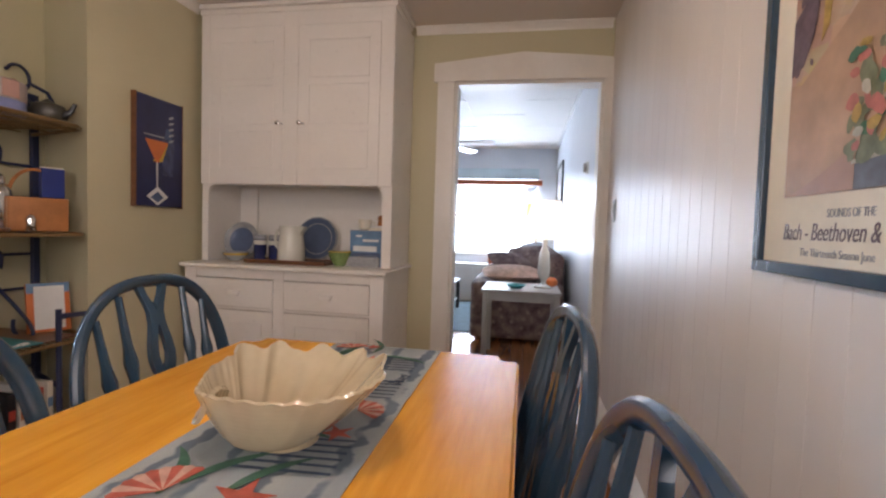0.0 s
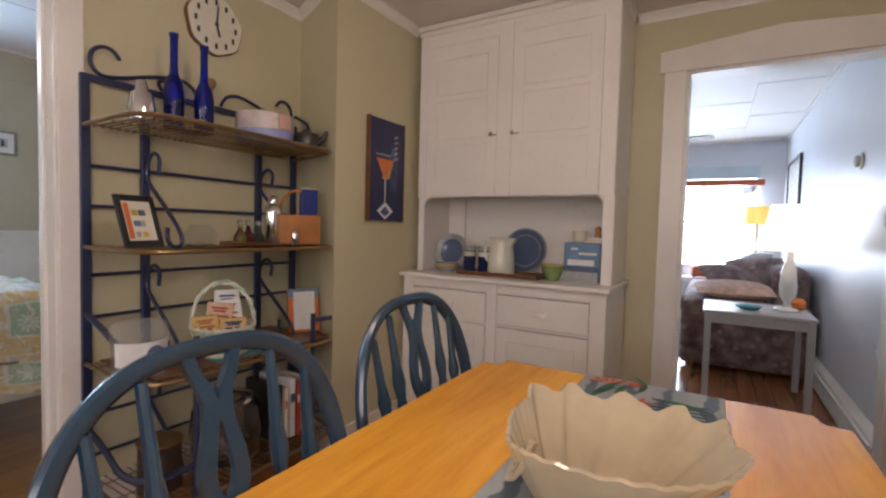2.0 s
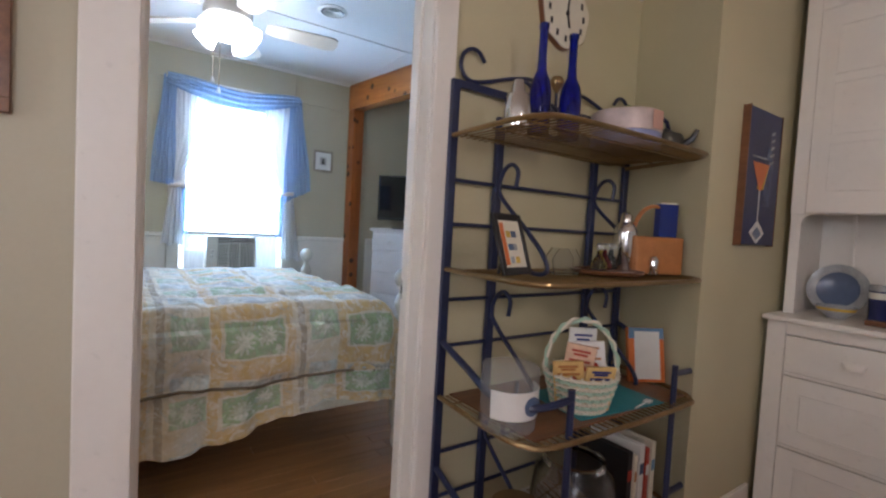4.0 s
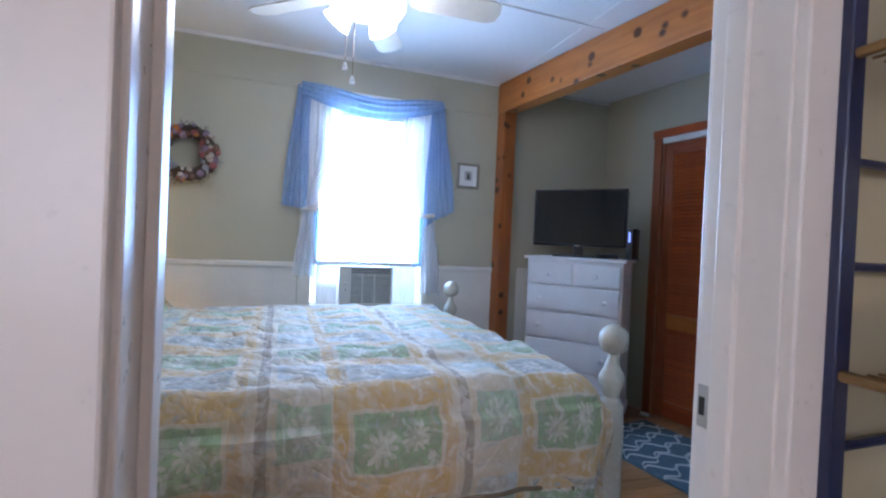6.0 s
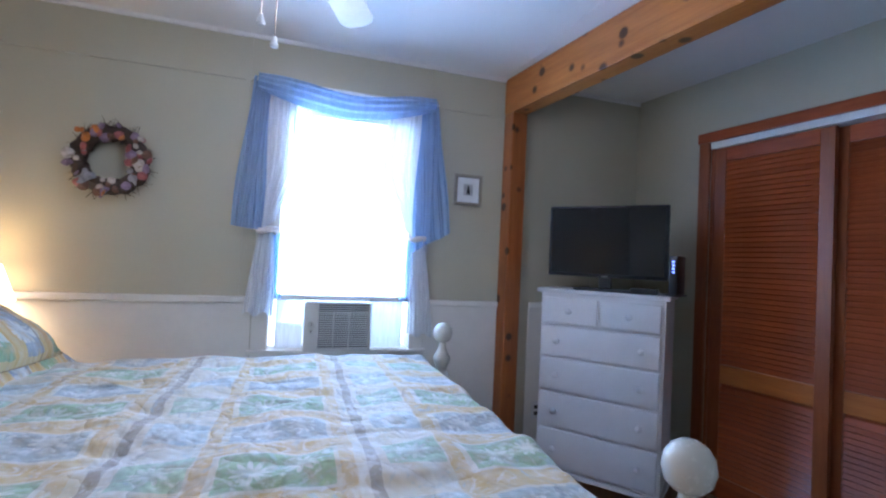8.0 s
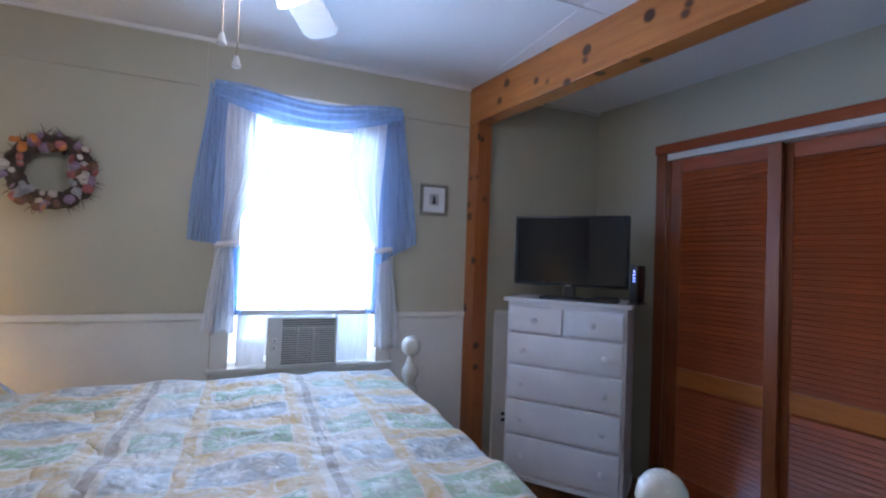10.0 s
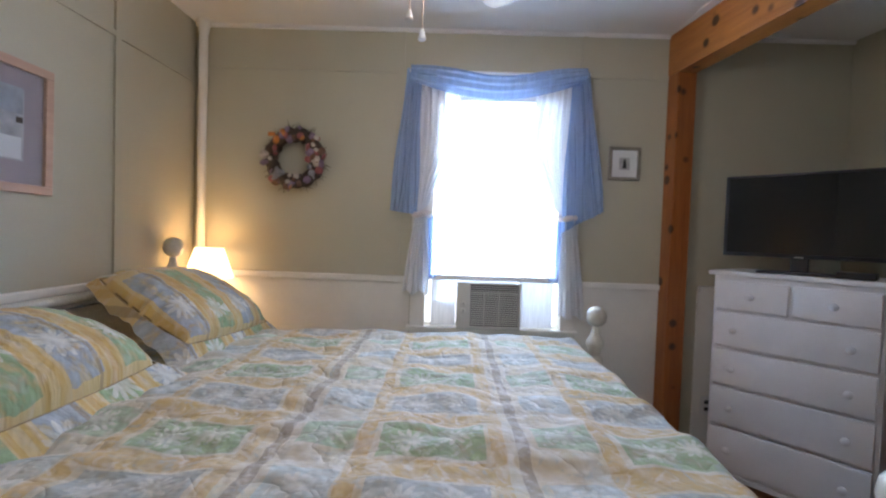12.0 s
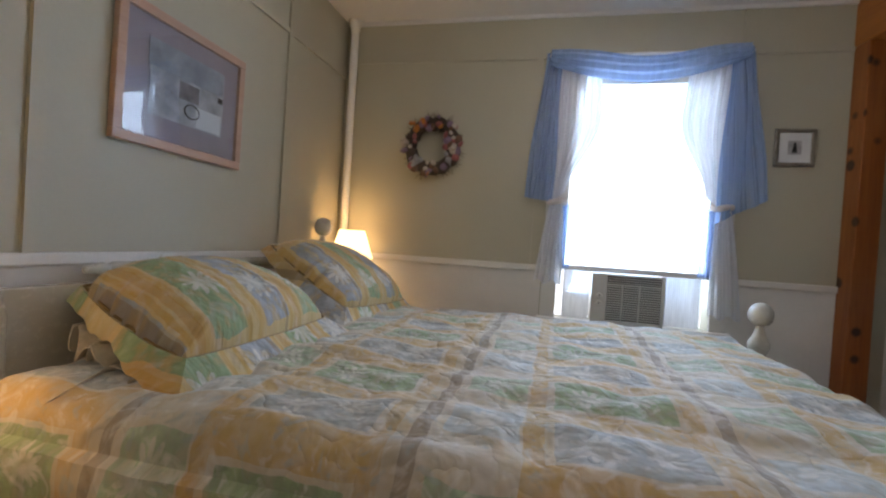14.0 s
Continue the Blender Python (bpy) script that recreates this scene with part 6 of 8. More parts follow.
    crease = nd.new("ShaderNodeTexNoise")
    crease.inputs["Scale"].default_value, crease.inputs["Detail"].default_value, crease.inputs["Distortion"].default_value = 11.0, 3.0, 0.5
    lk.new(uvn.outputs[0], crease.inputs["Vector"])
    bump(nt, bs, crease.outputs[0], 0.65, 0.04)
    return m


def quilt_cloth(name):
    """Comforter print: brown stripes across the bed, and between them a column of small and one of large watercolour patches."""
    m = bpy.data.materials.new(name)
    nt, nd, lk, bs = nodes_of(m)
    uvn = nd.new("ShaderNodeUVMap")
    uvn.uv_map = "UVMap"
    sep = nd.new("ShaderNodeSeparateXYZ")
    lk.new(uvn.outputs[0], sep.inputs[0])

    def cloud(scale, detail, twist=0.0):
        tx = nd.new("ShaderNodeTexNoise")
        tx.inputs["Scale"].default_value, tx.inputs["Detail"].default_value, tx.inputs["Distortion"].default_value = scale, detail, twist
        lk.new(uvn.outputs[0], tx.inputs["Vector"])
        return tx.outputs[0]

    def inside(f, a, b):
        return calc(nt, "MULTIPLY", calc(nt, "GREATER_THAN", f, a), calc(nt, "LESS_THAN", f, b))

    def grid(coord, origin, size):
        q = calc(nt, "DIVIDE", calc(nt, "SUBTRACT", coord, origin), size)
        return calc(nt, "FRACT", calc(nt, "MULTIPLY", calc(nt, "FLOOR", q), 0.5)), calc(nt, "FRACT", q)

    wob = calc(nt, "MULTIPLY", calc(nt, "SUBTRACT", cloud(10.0, 3.0), 0.5), 0.030)
    U, V = calc(nt, "ADD", sep.outputs[0], wob), calc(nt, "ADD", sep.outputs[1], calc(nt, "MULTIPLY", wob, -0.8))
    _, pv = grid(V, 0.980, 0.56)
    big_odd, big_f = grid(U, 0.56, 0.24)
    small_odd, small_f = grid(U, 0.28, 0.24)
    wash, fine, stroke = cloud(6.0, 5.0), cloud(28.0, 4.0), cloud(15.0, 6.0, 2.0)
    ground = ramp(nt, wash, [(0.34, (0.55, 0.46, 0.31)), (0.46, (0.62, 0.58, 0.50)), (0.58, (0.59, 0.51, 0.36)), (0.72, (0.64, 0.61, 0.55))])
    # ochre between the large patches and at the side of the columns
    ochre = calc(nt, "MULTIPLY", inside(pv, 0.40, 0.93), calc(nt, "SUBTRACT", 1.0, inside(big_f, 0.17, 0.83)))
    ochre = calc(nt, "MAXIMUM", ochre, calc(nt, "MAXIMUM", inside(pv, 0.355, 0.42), calc(nt, "MULTIPLY", inside(pv, 0.90, 0.965), 0.8)))
    ground = mixc(nt, calc(nt, "MULTIPLY", ochre, ramp(nt, fine, [(0.35, (0.35,) * 3), (0.62, (0.80,) * 3)])), ground, (0.56, 0.36, 0.11))
    light = ramp(nt, fine, [(0.32, (0.62, 0.64, 0.62)), (0.68, (1.40, 1.36, 1.32))])
    big = mixc(nt, 0.9, mixc(nt, calc(nt, "GREATER_THAN", big_odd, 0.25), (0.35, 0.38, 0.38), (0.28, 0.38, 0.23)), light, "MULTIPLY")
    small = mixc(nt, 0.9, mixc(nt, calc(nt, "GREATER_THAN", small_odd, 0.25), (0.36, 0.46, 0.33), (0.46, 0.51, 0.51)), light, "MULTIPLY")
    keep = ramp(nt, fine, [(0.34, (0.45,) * 3), (0.52, (0.94,) * 3)])
    col = mixc(nt, calc(nt, "MULTIPLY", calc(nt, "MULTIPLY", inside(pv, 0.45, 0.88), inside(big_f, 0.21, 0.79)), keep), ground, big)
    col = mixc(nt, calc(nt, "MULTIPLY", calc(nt, "MULTIPLY", inside(pv, 0.10, 0.345), inside(small_f, 0.24, 0.76)), keep), col, small)

    def daisies(odd_f, centre_v, base, off_u, size):
        """White petals round a point in every patch of a column."""
        du = calc(nt, "MULTIPLY", calc(nt, "SUBTRACT", odd_f, 0.5 + off_u), 0.24)
        dv = calc(nt, "MULTIPLY", calc(nt, "SUBTRACT", pv, centre_v), 0.56)
        rad = calc(nt, "SQRT", calc(nt, "ADD", calc(nt, "MULTIPLY", du, du), calc(nt, "MULTIPLY", dv, dv)))
        ang = calc(nt, "ARCTAN2", du, dv)
        petal = calc(nt, "MULTIPLY_ADD", calc(nt, "ABSOLUTE", calc(nt, "COSINE", calc(nt, "MULTIPLY", ang, 5.5))), size * 0.6, size * 0.4)
        return mixc(nt, calc(nt, "MULTIPLY", calc(nt, "LESS_THAN", rad, petal), ramp(nt, fine, [(0.40, (0.15,) * 3), (0.58, (0.85,) * 3)])), base, (0.66, 0.64, 0.57))

    col = daisies(big_f, 0.58, col, 0.03, 0.050)
    col = daisies(big_f, 0.76, col, -0.06, 0.042)
    col = daisies(small_f, 0.22, col, 0.0, 0.046)
    # brown stripe
    col = mixc(nt, calc(nt, "MULTIPLY", inside(pv, 0.010, 0.062), ramp(nt, fine, [(0.3, (0.4,) * 3), (0.6, (0.72,) * 3)])), col, (0.27, 0.215, 0.165))
    # loose white and grey-blue brush strokes
    col = mixc(nt, ramp(nt, stroke, [(0.54, (0, 0, 0)), (0.66, (0.55,) * 3)]), col, (0.74, 0.73, 0.70))
    col = mixc(nt, ramp(nt, stroke, [(0.32, (0.50,) * 3), (0.41, (0, 0, 0))]), col, (0.38, 0.45, 0.46))
    lk.new(col, bs.inputs["Base Color"])
    bs.inputs["Roughness"].default_value, bs.inputs["Sheen Weight"].default_value = 0.8, 0.15
    soft, sharp = cloud(9.0, 3.0, 0.3), cloud(6.0, 3.0, 0.2)
    ridge = calc(nt, "POWER", calc(nt, "SUBTRACT", 1.0, calc(nt, "ABSOLUTE", calc(nt, "MULTIPLY_ADD", sharp, 2.0, -1.0))), 9.0)
    bump(nt, bs, calc(nt, "MULTIPLY_ADD", ridge, 0.15, soft), 0.9, 0.034)
    return m


QUILT = quilt_cloth("patchwork_print_cotton")
SHAM = print_cloth("patchwork_sham_cotton", 0.52, 0.19, 1.1, 0.22, 0.74, 0.92)

BX0, BX1, BY0, BY1 = -3.74, -2.08, 0.52, 2.60
bed = thing("bed", "cream painted wooden double bed with turned ball posts", "bed", pose(0, 0, 0))
BALL = [(0.012, 0.0), (0.030, 0.006), (0.043, 0.02), (0.050, 0.045), (0.046, 0.07), (0.034, 0.088), (0.018, 0.098), (0.003, 0.101)]


def bed_post(x, y, ztop, name="post"):
    zb = ztop - 0.10
    prof = [(0.026, 0), (0.032, 0.03), (0.028, 0.10), (0.043, 0.16), (0.046, 0.30), (0.044, zb - 0.36), (0.047, zb - 0.27), (0.040, zb - 0.17), (0.026, zb - 0.145), (0.030, zb - 0.125),
            (0.043, zb - 0.095), (0.043, zb - 0.075), (0.026, zb - 0.045), (0.019, zb - 0.02), (0.016, zb - 0.001)]
    p = part(name, turned(prof, 28, (x, y, 0)), OFFWHITE, bed, smooth=True)
    part("ball", turned(BALL, 32, (x, y, zb)), OFFWHITE, p, smooth=True)


bed_post(-2.12, 2.672, 0.962)
bed_post(-3.72, 2.68, 0.962)
bed_post(-3.80, 0.50, 1.232)
part("head_post", turned([(0.026, 0), (0.04, 0.1), (0.042, 0.9), (0.03, 0.95), (0.02, 0.985)], 24, (-2.20, 0.50, 0)), OFFWHITE, bed, smooth=True)
part("head_rail", turned([(0.012, -3.79), (0.021, -3.78), (0.021, -2.52), (0.014, -2.505), (0.020, -2.49), (0.019, -2.475), (0.012, -2.46), (0.010, -2.435), (0.004, -2.43)], 20, (0, 0.50, 1.0), "x"), OFFWHITE, bed, smooth=True)
part("headboard_panel", block(-3.78, -2.22, 0.485, 0.515, 0.35, 0.965, 0.004), OFFWHITE, bed)
part("footboard_rail", block(-3.68, -2.16, 2.655, 2.685, 0.30, 0.52, 0.006), OFFWHITE, bed)
for x in (-3.74, -2.13):
    part("side_rail", block(x - 0.012, x + 0.012, 0.52, 2.64, 0.27, 0.40, 0.003), OFFWHITE, bed)
mattress = thing("mattress", "thick mattress and box spring on the bed", "mattress", pose(0, 0, 0))
part("box_spring", block(BX0 + 0.08, BX1 - 0.08, BY0 + 0.02, BY1 - 0.05, 0.36, 0.54, 0.02), CARDWHITE, mattress)
part("pad", block(BX0 + 0.07, BX1 - 0.07, BY0 + 0.02, BY1 - 0.04, 0.541, 0.755, 0.05, 3), CARDWHITE, mattress, smooth=True)


def fold(d, r):
    """How far cloth goes out and down once it has run d past an edge of radius r."""
    if d <= 0:
        return 0.0, 0.0
    q = r * math.pi / 2
    if d < q:
        return r * math.sin(d / r), r * (1 - math.cos(d / r))
    return r, r + (d - q)


def quilt_surface(width, drop, foot_drop, z_top, r, wave, y0):
    W, L = width / 2, BY1 - y0
    cx = (BX0 + BX1) / 2

    def surf(u, v):
        s = (u - 0.5) * 2 * (W + drop)
        t = v * (L + foot_drop)
        ox, dx = fold(abs(s) - (W - r), r)
        oy, dy = fold(t - (L - r), r)
        x = cx + math.copysign(min(abs(s), W - r) + ox, s)
        y = y0 + min(t, L - r) + oy
        down = max(dx, dy) if min(dx, dy) < 0.02 else math.hypot(dx, dy) * 0.86
        hang = max(0.0, down - r) / max(drop, 0.01)
        rip = wave * hang
        n = noise.noise((s * 2.2, t * 2.2, 0.3)) * 0.016 + noise.noise((s * 6, t * 8, 1.3)) * 0.014 + noise.noise((s * 15, t * 9, 2.3)) * 0.011
        seam = 0.013 * abs(math.sin(math.pi * (s + 0.05) / 0.29)) ** 0.5 + 0.006 * abs(math.sin(math.pi * t / 0.37)) ** 0.6
        if dx > r:
            x += math.copysign(rip * (math.sin(t * 17 + 0.8 * math.sin(t * 5)) + 0.4 * math.sin(t * 41)) + seam * 1.5 + n, s)
        if dy > r:
            y += rip * (math.sin(s * 17) + 0.4 * math.sin(s * 37)) + seam + n
        top = max(0.0, 1 - down / r)
        lift = 0.012 * math.cos(math.pi * s / (2 * W + 0.4))
        return (x, y, z_top + (n + seam + lift) * top - down + (0.012 * math.sin(t * 9) + 0.02 * noise.noise((t * 3, 4, 1))) * hang)
    return surf, (lambda u, v: ((u - 0.5) * 2 * (W + drop), y0 + v * (L + foot_drop)))


comforter = thing("comforter", "patchwork print comforter in green, yellow and blue squares with daisies", "comforter", pose(0, 0, 0))
f1, uv1 = quilt_surface(1.66, 0.29, 0.18, 0.785, 0.07, 0.014, 0.66)
part("cover", sheet(f1, 230, 190, 0.0, uv1), QUILT, comforter, smooth=True)
HEM = paint("comforter_piping", (0.22, 0.17, 0.11), 0.85, var=0.2, scale=12, grain=90, relief=0.1)
for e in (0.0, 1.0):
    part("hem", rod([f1(e, k / 190) for k in range(0, 166)], 0.007, 6), HEM, comforter, "rolled hem", True)
skirt = thing("bed_ruffle", "second patchwork tier with a wavy hem hanging to the floor", "bed skirt", pose(0, 0, 0))
for side in ("near", "far"):
    sx, xs = (1, BX1 - 0.045) if side == "near" else (-1, BX0 + 0.045)
    def ruffle(u, v, sx=sx, xs=xs):
        y = 0.60 + 2.03 * u
        hem = 0.20 + 0.085 * u + 0.026 * math.sin(y * 6.3) + 0.035 * math.sin(y * 3.1 + 1)
        z = 0.60 + (hem - 0.60) * v
        return (xs + sx * (0.012 + v * (0.058 + 0.026 * math.sin(y * 24 + 1.5 * math.sin(y * 4)) + 0.008 * math.sin(y * 61))), y, z)
    part("tier", sheet(ruffle, 160, 14, 0.006, lambda u, v: (1.1 + 0.45 * v, 0.60 + 2.03 * u)), QUILT, skirt, smooth=True)


def sham(m, w, h, label, shift, puffed, taper):
    """A pillow in a flanged sham: x runs along the headboard, +y to the foot of the bed; the rear of the +x end is drawn in by taper."""
    p = thing("pillow", label, "pillow", m, "pillows on the bed")

    def edge(a, b):
        pin = 1 - 0.05 * (abs(a * b)) ** 2
        return a * w * 0.5 * pin - taper * max(0.0, a) * max(0.0, 0.6 - b) / 1.6, b * h * 0.5 * pin

    def face(sgn):
        def f(u, v):
            a, b = (u - 0.5) * 2, (v - 0.5) * 2
            puff = max(0.0, (1 - abs(a) ** 3.2) * (1 - abs(b) ** 2.6)) ** 0.48
            wr = 0.006 * noise.noise((a * 4 + shift, b * 4, sgn)) + 0.004 * noise.noise((a * 11, b * 11 + shift, sgn))
            tuck = 0.010 * max(0.0, a) ** 4 * math.sin(b * 17 + 2 * math.sin(b * 5))
            x, y = edge(a, b)
            return (x + tuck, y, sgn * (0.012 + (0.125 * puffed if sgn > 0 else 0.075) * puff) + (wr + tuck * 0.6) * (puff > 0.05))
        return f
    for nm, sgn in (("front", 1), ("back_cover", -1)):
        part(nm, sheet(face(sgn), 60, 40, 0.0, lambda u, v: (0.46 - v * 0.44, shift * 0.5 + u * w * 1.05)), SHAM, p, smooth=True)

    # flat border, widest and hanging at the front edge
    def flange(u, v):
        per = u * 2 * math.pi
        c, s_ = math.cos(per), math.sin(per)
        k = 1 / max(abs(c), abs(s_))
        ax, by = c * k, s_ * k
        x, y = edge(ax, by)
        ex = (0.055 - 0.040 * max(0.0, ax) ** 4 * min(1.0, 1.0 - by) + 0.045 * max(0.0, by) ** 6) * v
        return (x + math.copysign(min(1, abs(ax) ** 6), ax) * ex, y + math.copysign(min(1, abs(by) ** 6), by) * ex,
                0.012 * (1 - v) - (0.006 + 0.030 * max(0.0, by) ** 3 + 0.030 * max(0.0, ax) ** 3) * v + 0.007 * v * math.sin(per * 9 + shift) + 0.004 * math.sin(per * 23) * v)

    def flange_uv(u, v):
        x, y, _ = flange(u, v)
        return (0.40 - y / h * 0.44, shift * 0.5 + 0.27 + (x / w + 0.5) * w * 1.05)
    part("flange", sheet(flange, 120, 5, 0.01, flange_uv), SHAM, p, "flat patterned border", True)
    part("seam", rod([(x, y, z + 0.007) for x, y, z in (flange(k / 120, 0.02) for k in range(120))], 0.0035, 6, closed=True), PIPING, p, "brown stitched seam", True)
    return p


PIPING = paint("brown_seam_thread", (0.30, 0.20, 0.09), 0.85, var=0.2, scale=30, grain=120, relief=0.1)
near_sham = sham(pose(-2.560, 0.805, 0.897, -16, 1, -3), 0.60, 0.45, "near pillow in a daisy patchwork sham leaning on the headboard", 0.75, 1.0, 0.075)
sham(pose(-3.42, 0.800, 0.938, -29, -3, -3), 0.67, 0.48, "far pillow in a patchwork sham leaning on the headboard", 1.61, 0.88, 0.05)
RUFFLE = paint("cream_ruffle_cotton", (0.66, 0.58, 0.44), 0.85, var=0.2, scale=30, grain=140, relief=0.25)


def ruffle_at(u, v):
    """Gathered edge of the inner pillowcase below the near end."""
    y = -0.15 + 0.33 * u
    x0 = 0.272 - 0.075 * max(0.0, 0.6 - y / 0.225) / 1.6
    return (x0 + 0.062 * v + 0.014 * math.sin(u * 31) * v, y + 0.018 * math.sin(u * 24 + 1) * v,
            -0.050 - 0.025 * v + 0.026 * math.sin(u * 46 + 0.7 * math.sin(u * 9)) * v + 0.008 * math.sin(u * 103) * v)


part("ruffle", sheet(ruffle_at, 110, 6, 0.003), RUFFLE, near_sham, "gathered cream ruffle of the inner pillowcase", True)

# bedside tables and lamps
SHADE = shade_cloth("lit_lamp_shade", (0.85, 0.76, 0.60), (1.0, 0.82, 0.55), 1.5, 0.18)
for nm, x, y, w in (("far", -3.955, 0.60, 0.24), ("near", -1.86, 0.66, 0.34)):
    ns = thing("nightstand", "small cream painted nightstand beside the bed", "nightstand", pose(x, y, 0), "nightstands")
    part("top", block(-w / 2, w / 2, -0.17, 0.17, 0.60, 0.625, 0.005), OFFWHITE, ns)
    part("case", block(-w / 2 + 0.02, w / 2 - 0.02, -0.15, 0.15, 0.45, 0.5995, 0.003), OFFWHITE, ns)
    for sx in (-1, 1):
        for sy in (-1, 1):
            part("leg", block(sx * (w / 2 - 0.035) - 0.015, sx * (w / 2 - 0.035) + 0.015, sy * 0.13 - 0.015, sy * 0.13 + 0.015, 0, 0.4495, 0.002), OFFWHITE, ns)
    part("knob", turned([(0.006, 0), (0.014, 0.012), (0.01, 0.024), (0.002, 0.026)], 14, (0, 0.15, 0.525), "y"), OFFWHITE, ns)
    zt = 1.175 if nm == "far" else 1.10
    tl = thing("table_lamp", "lit bedside lamp with a cream cone shade", "lamp", pose(x - (0.015 if nm == "far" else 0), y, 0.6255), "bedside lamps")
    hh = zt - 0.6255
    part("base", turned([(0.06, 0), (0.062, 0.01), (0.02, 0.03), (0.035, 0.10), (0.045, 0.17), (0.02, 0.26), (0.012, hh - 0.18), (0.010, hh - 0.16)], 24), OFFWHITE, tl, smooth=True)
    sh = turned([(0.130, hh - 0.165), (0.074, hh), (0.071, hh), (0.127, hh - 0.165)], 32)
    bmesh.ops.delete(sh, geom=[f for f in sh.faces if len(f.verts) > 4], context="FACES_ONLY")
    part("shade", sh, SHADE, tl, "glowing cream shade", True)
    part("harp", rod([(-0.072, 0, hh - 0.004), (0, 0, hh - 0.004), (0.072, 0, hh - 0.004)], 0.002, 5), BRASS, tl)
    part("socket", turned([(0.010, hh - 0.16), (0.014, hh - 0.155), (0.014, hh - 0.12), (0.004, hh - 0.118)], 12), BRASS, tl)

# ---------------------------------------------------------------- wreath and pictures
wreath = thing("shell_wreath", "round twig wreath covered with seashells and dried flowers", "wreath", pose(X_WIN + 0.045, 1.035, 1.703, 0, 0, 90))
rnd = random.Random(7)
TWIG = paint("dark_twig", (0.07, 0.045, 0.03), 0.8, var=0.3, scale=30, grain=120, relief=0.2)
part("ring", rod([((0.135 + 0.01 * rnd.uniform(-1, 1)) * math.cos(a), 0, (0.135 + 0.01 * rnd.uniform(-1, 1)) * math.sin(a)) for a in np.linspace(0, 2 * math.pi, 40, endpoint=False)], [0.035 + 0.008 * rnd.random() for _ in range(40)], 9, closed=True), TWIG, wreath)
for k in range(150):
    a, r = rnd.uniform(0, 6.283), 0.135 + rnd.uniform(-0.035, 0.035)
    b = a + rnd.uniform(-1.2, 1.2)
    p0 = Vector((r * math.cos(a), rnd.uniform(-0.035, 0.02), r * math.sin(a)))
    part("twig", rod([p0, p0 + Vector((0.05 * math.cos(b), rnd.uniform(-0.02, 0.01), 0.05 * math.sin(b)))], [0.0025, 0.0008], 4), TWIG, wreath)
SHELLS = [paint("shell_" + n, c, 0.4, var=0.3, scale=30, grain=90, relief=0.1) for n, c in (("orange", (0.52, 0.17, 0.03)), ("cream", (0.52, 0.44, 0.36)), ("mauve", (0.25, 0.17, 0.24)), ("rose", (0.34, 0.10, 0.09)), ("grey", (0.30, 0.29, 0.30)), ("brown", (0.17, 0.08, 0.04)))]
for k in range(64):
    a, r = rnd.uniform(0, 6.283), 0.135 + rnd.uniform(-0.045, 0.045)
    s = rnd.uniform(0.011, 0.026)
    bm = bmesh.new()
    n = 9
    tip = bm.verts.new((0, -s * 0.55, 0))
    ring = [bm.verts.new((s * (1 + 0.14 * (i % 2)) * math.cos(6.283 * i / n), -s * 0.1, s * (1 + 0.14 * (i % 2)) * math.sin(6.283 * i / n))) for i in range(n)]
    low = bm.verts.new((0, s * 0.25, 0))
    for i in range(n):
        bm.faces.new((tip, ring[i], ring[(i + 1) % n])), bm.faces.new((low, ring[(i + 1) % n], ring[i]))
    sh_ = part("shell", bm, rnd.choice(SHELLS), wreath)
    sh_.location = (r * math.cos(a), -0.037 - rnd.uniform(0, 0.016), r * math.sin(a))
    sh_.rotation_euler = (rnd.uniform(-0.6, 0.6), rnd.uniform(0, 6), rnd.uniform(-0.6, 0.6))
part("hanger", rod([(0, 0.044, 0.18), (0, 0.01, 0.16)], 0.003, 5), TWIG, wreath)

FRAMEPINK = wood("pale_pink_frame_wood", (0.46, 0.27, 0.18), (0.58, 0.37, 0.26), 3, (0.8, 8, 8), 0.4, 0.1, 0.05)
SILVER = paint("aged_silver_frame", (0.34, 0.30, 0.24), 0.35, 0.6, var=0.2, scale=20)
LILAC = paint("grey_lilac_mat", (0.36, 0.29, 0.30), 0.6, var=0.06, scale=10)
art = thing("framed_print", "framed beach cottage print with a lilac mat and pale wood frame", "picture", pose(-3.118, Y_HEAD + 0.001, 1.388, 0, 0.8, 180))
AW, AH = 0.585, 0.455
def frame_bars(w, h, b, d):
    return boxes((-w, 0, -d, -0.001, 0, b), (-w, 0, -d, -0.001, h - b, h), (-w, -w + b, -d, -0.001, b, h - b), (-b, 0, -d, -0.001, b, h - b), bevel=0.003)
part("frame", frame_bars(AW, AH, 0.032, 0.024), FRAMEPINK, art)
part("mat", block(-AW + 0.0325, -0.0325, -0.010, -0.003, 0.0325, AH - 0.0325), LILAC, art)
SNOW = paint("pale_beach_print", (0.50, 0.48, 0.47), 0.5, var=0.35, scale=16, grain=30, relief=0.0)
part("print", block(-AW + 0.13, -0.11, -0.0115, -0.0095, 0.11, AH - 0.10), SNOW, art)
for nm, r, mt in (("sky", (-0.465, -0.115, 0.27, 0.36), paint("grey_blue_print", (0.36, 0.37, 0.39), 0.5, var=0.3, scale=10)), ("cottage", (-0.33, -0.24, 0.20, 0.26), paint("brown_print", (0.30, 0.25, 0.23), 0.5, var=0.5, scale=20)),
                  ("dune", (-0.25, -0.12, 0.115, 0.19), CARDWHITE), ("shrub", (-0.46, -0.41, 0.25, 0.265), SNOW), ("shrub", (-0.14, -0.115, 0.24, 0.26), TWIG)):
    part(nm, block(r[0], r[1], -0.0128 - 0.0004 * (nm == "shrub"), -0.0112, r[2], r[3], 0.0005), mt, art)
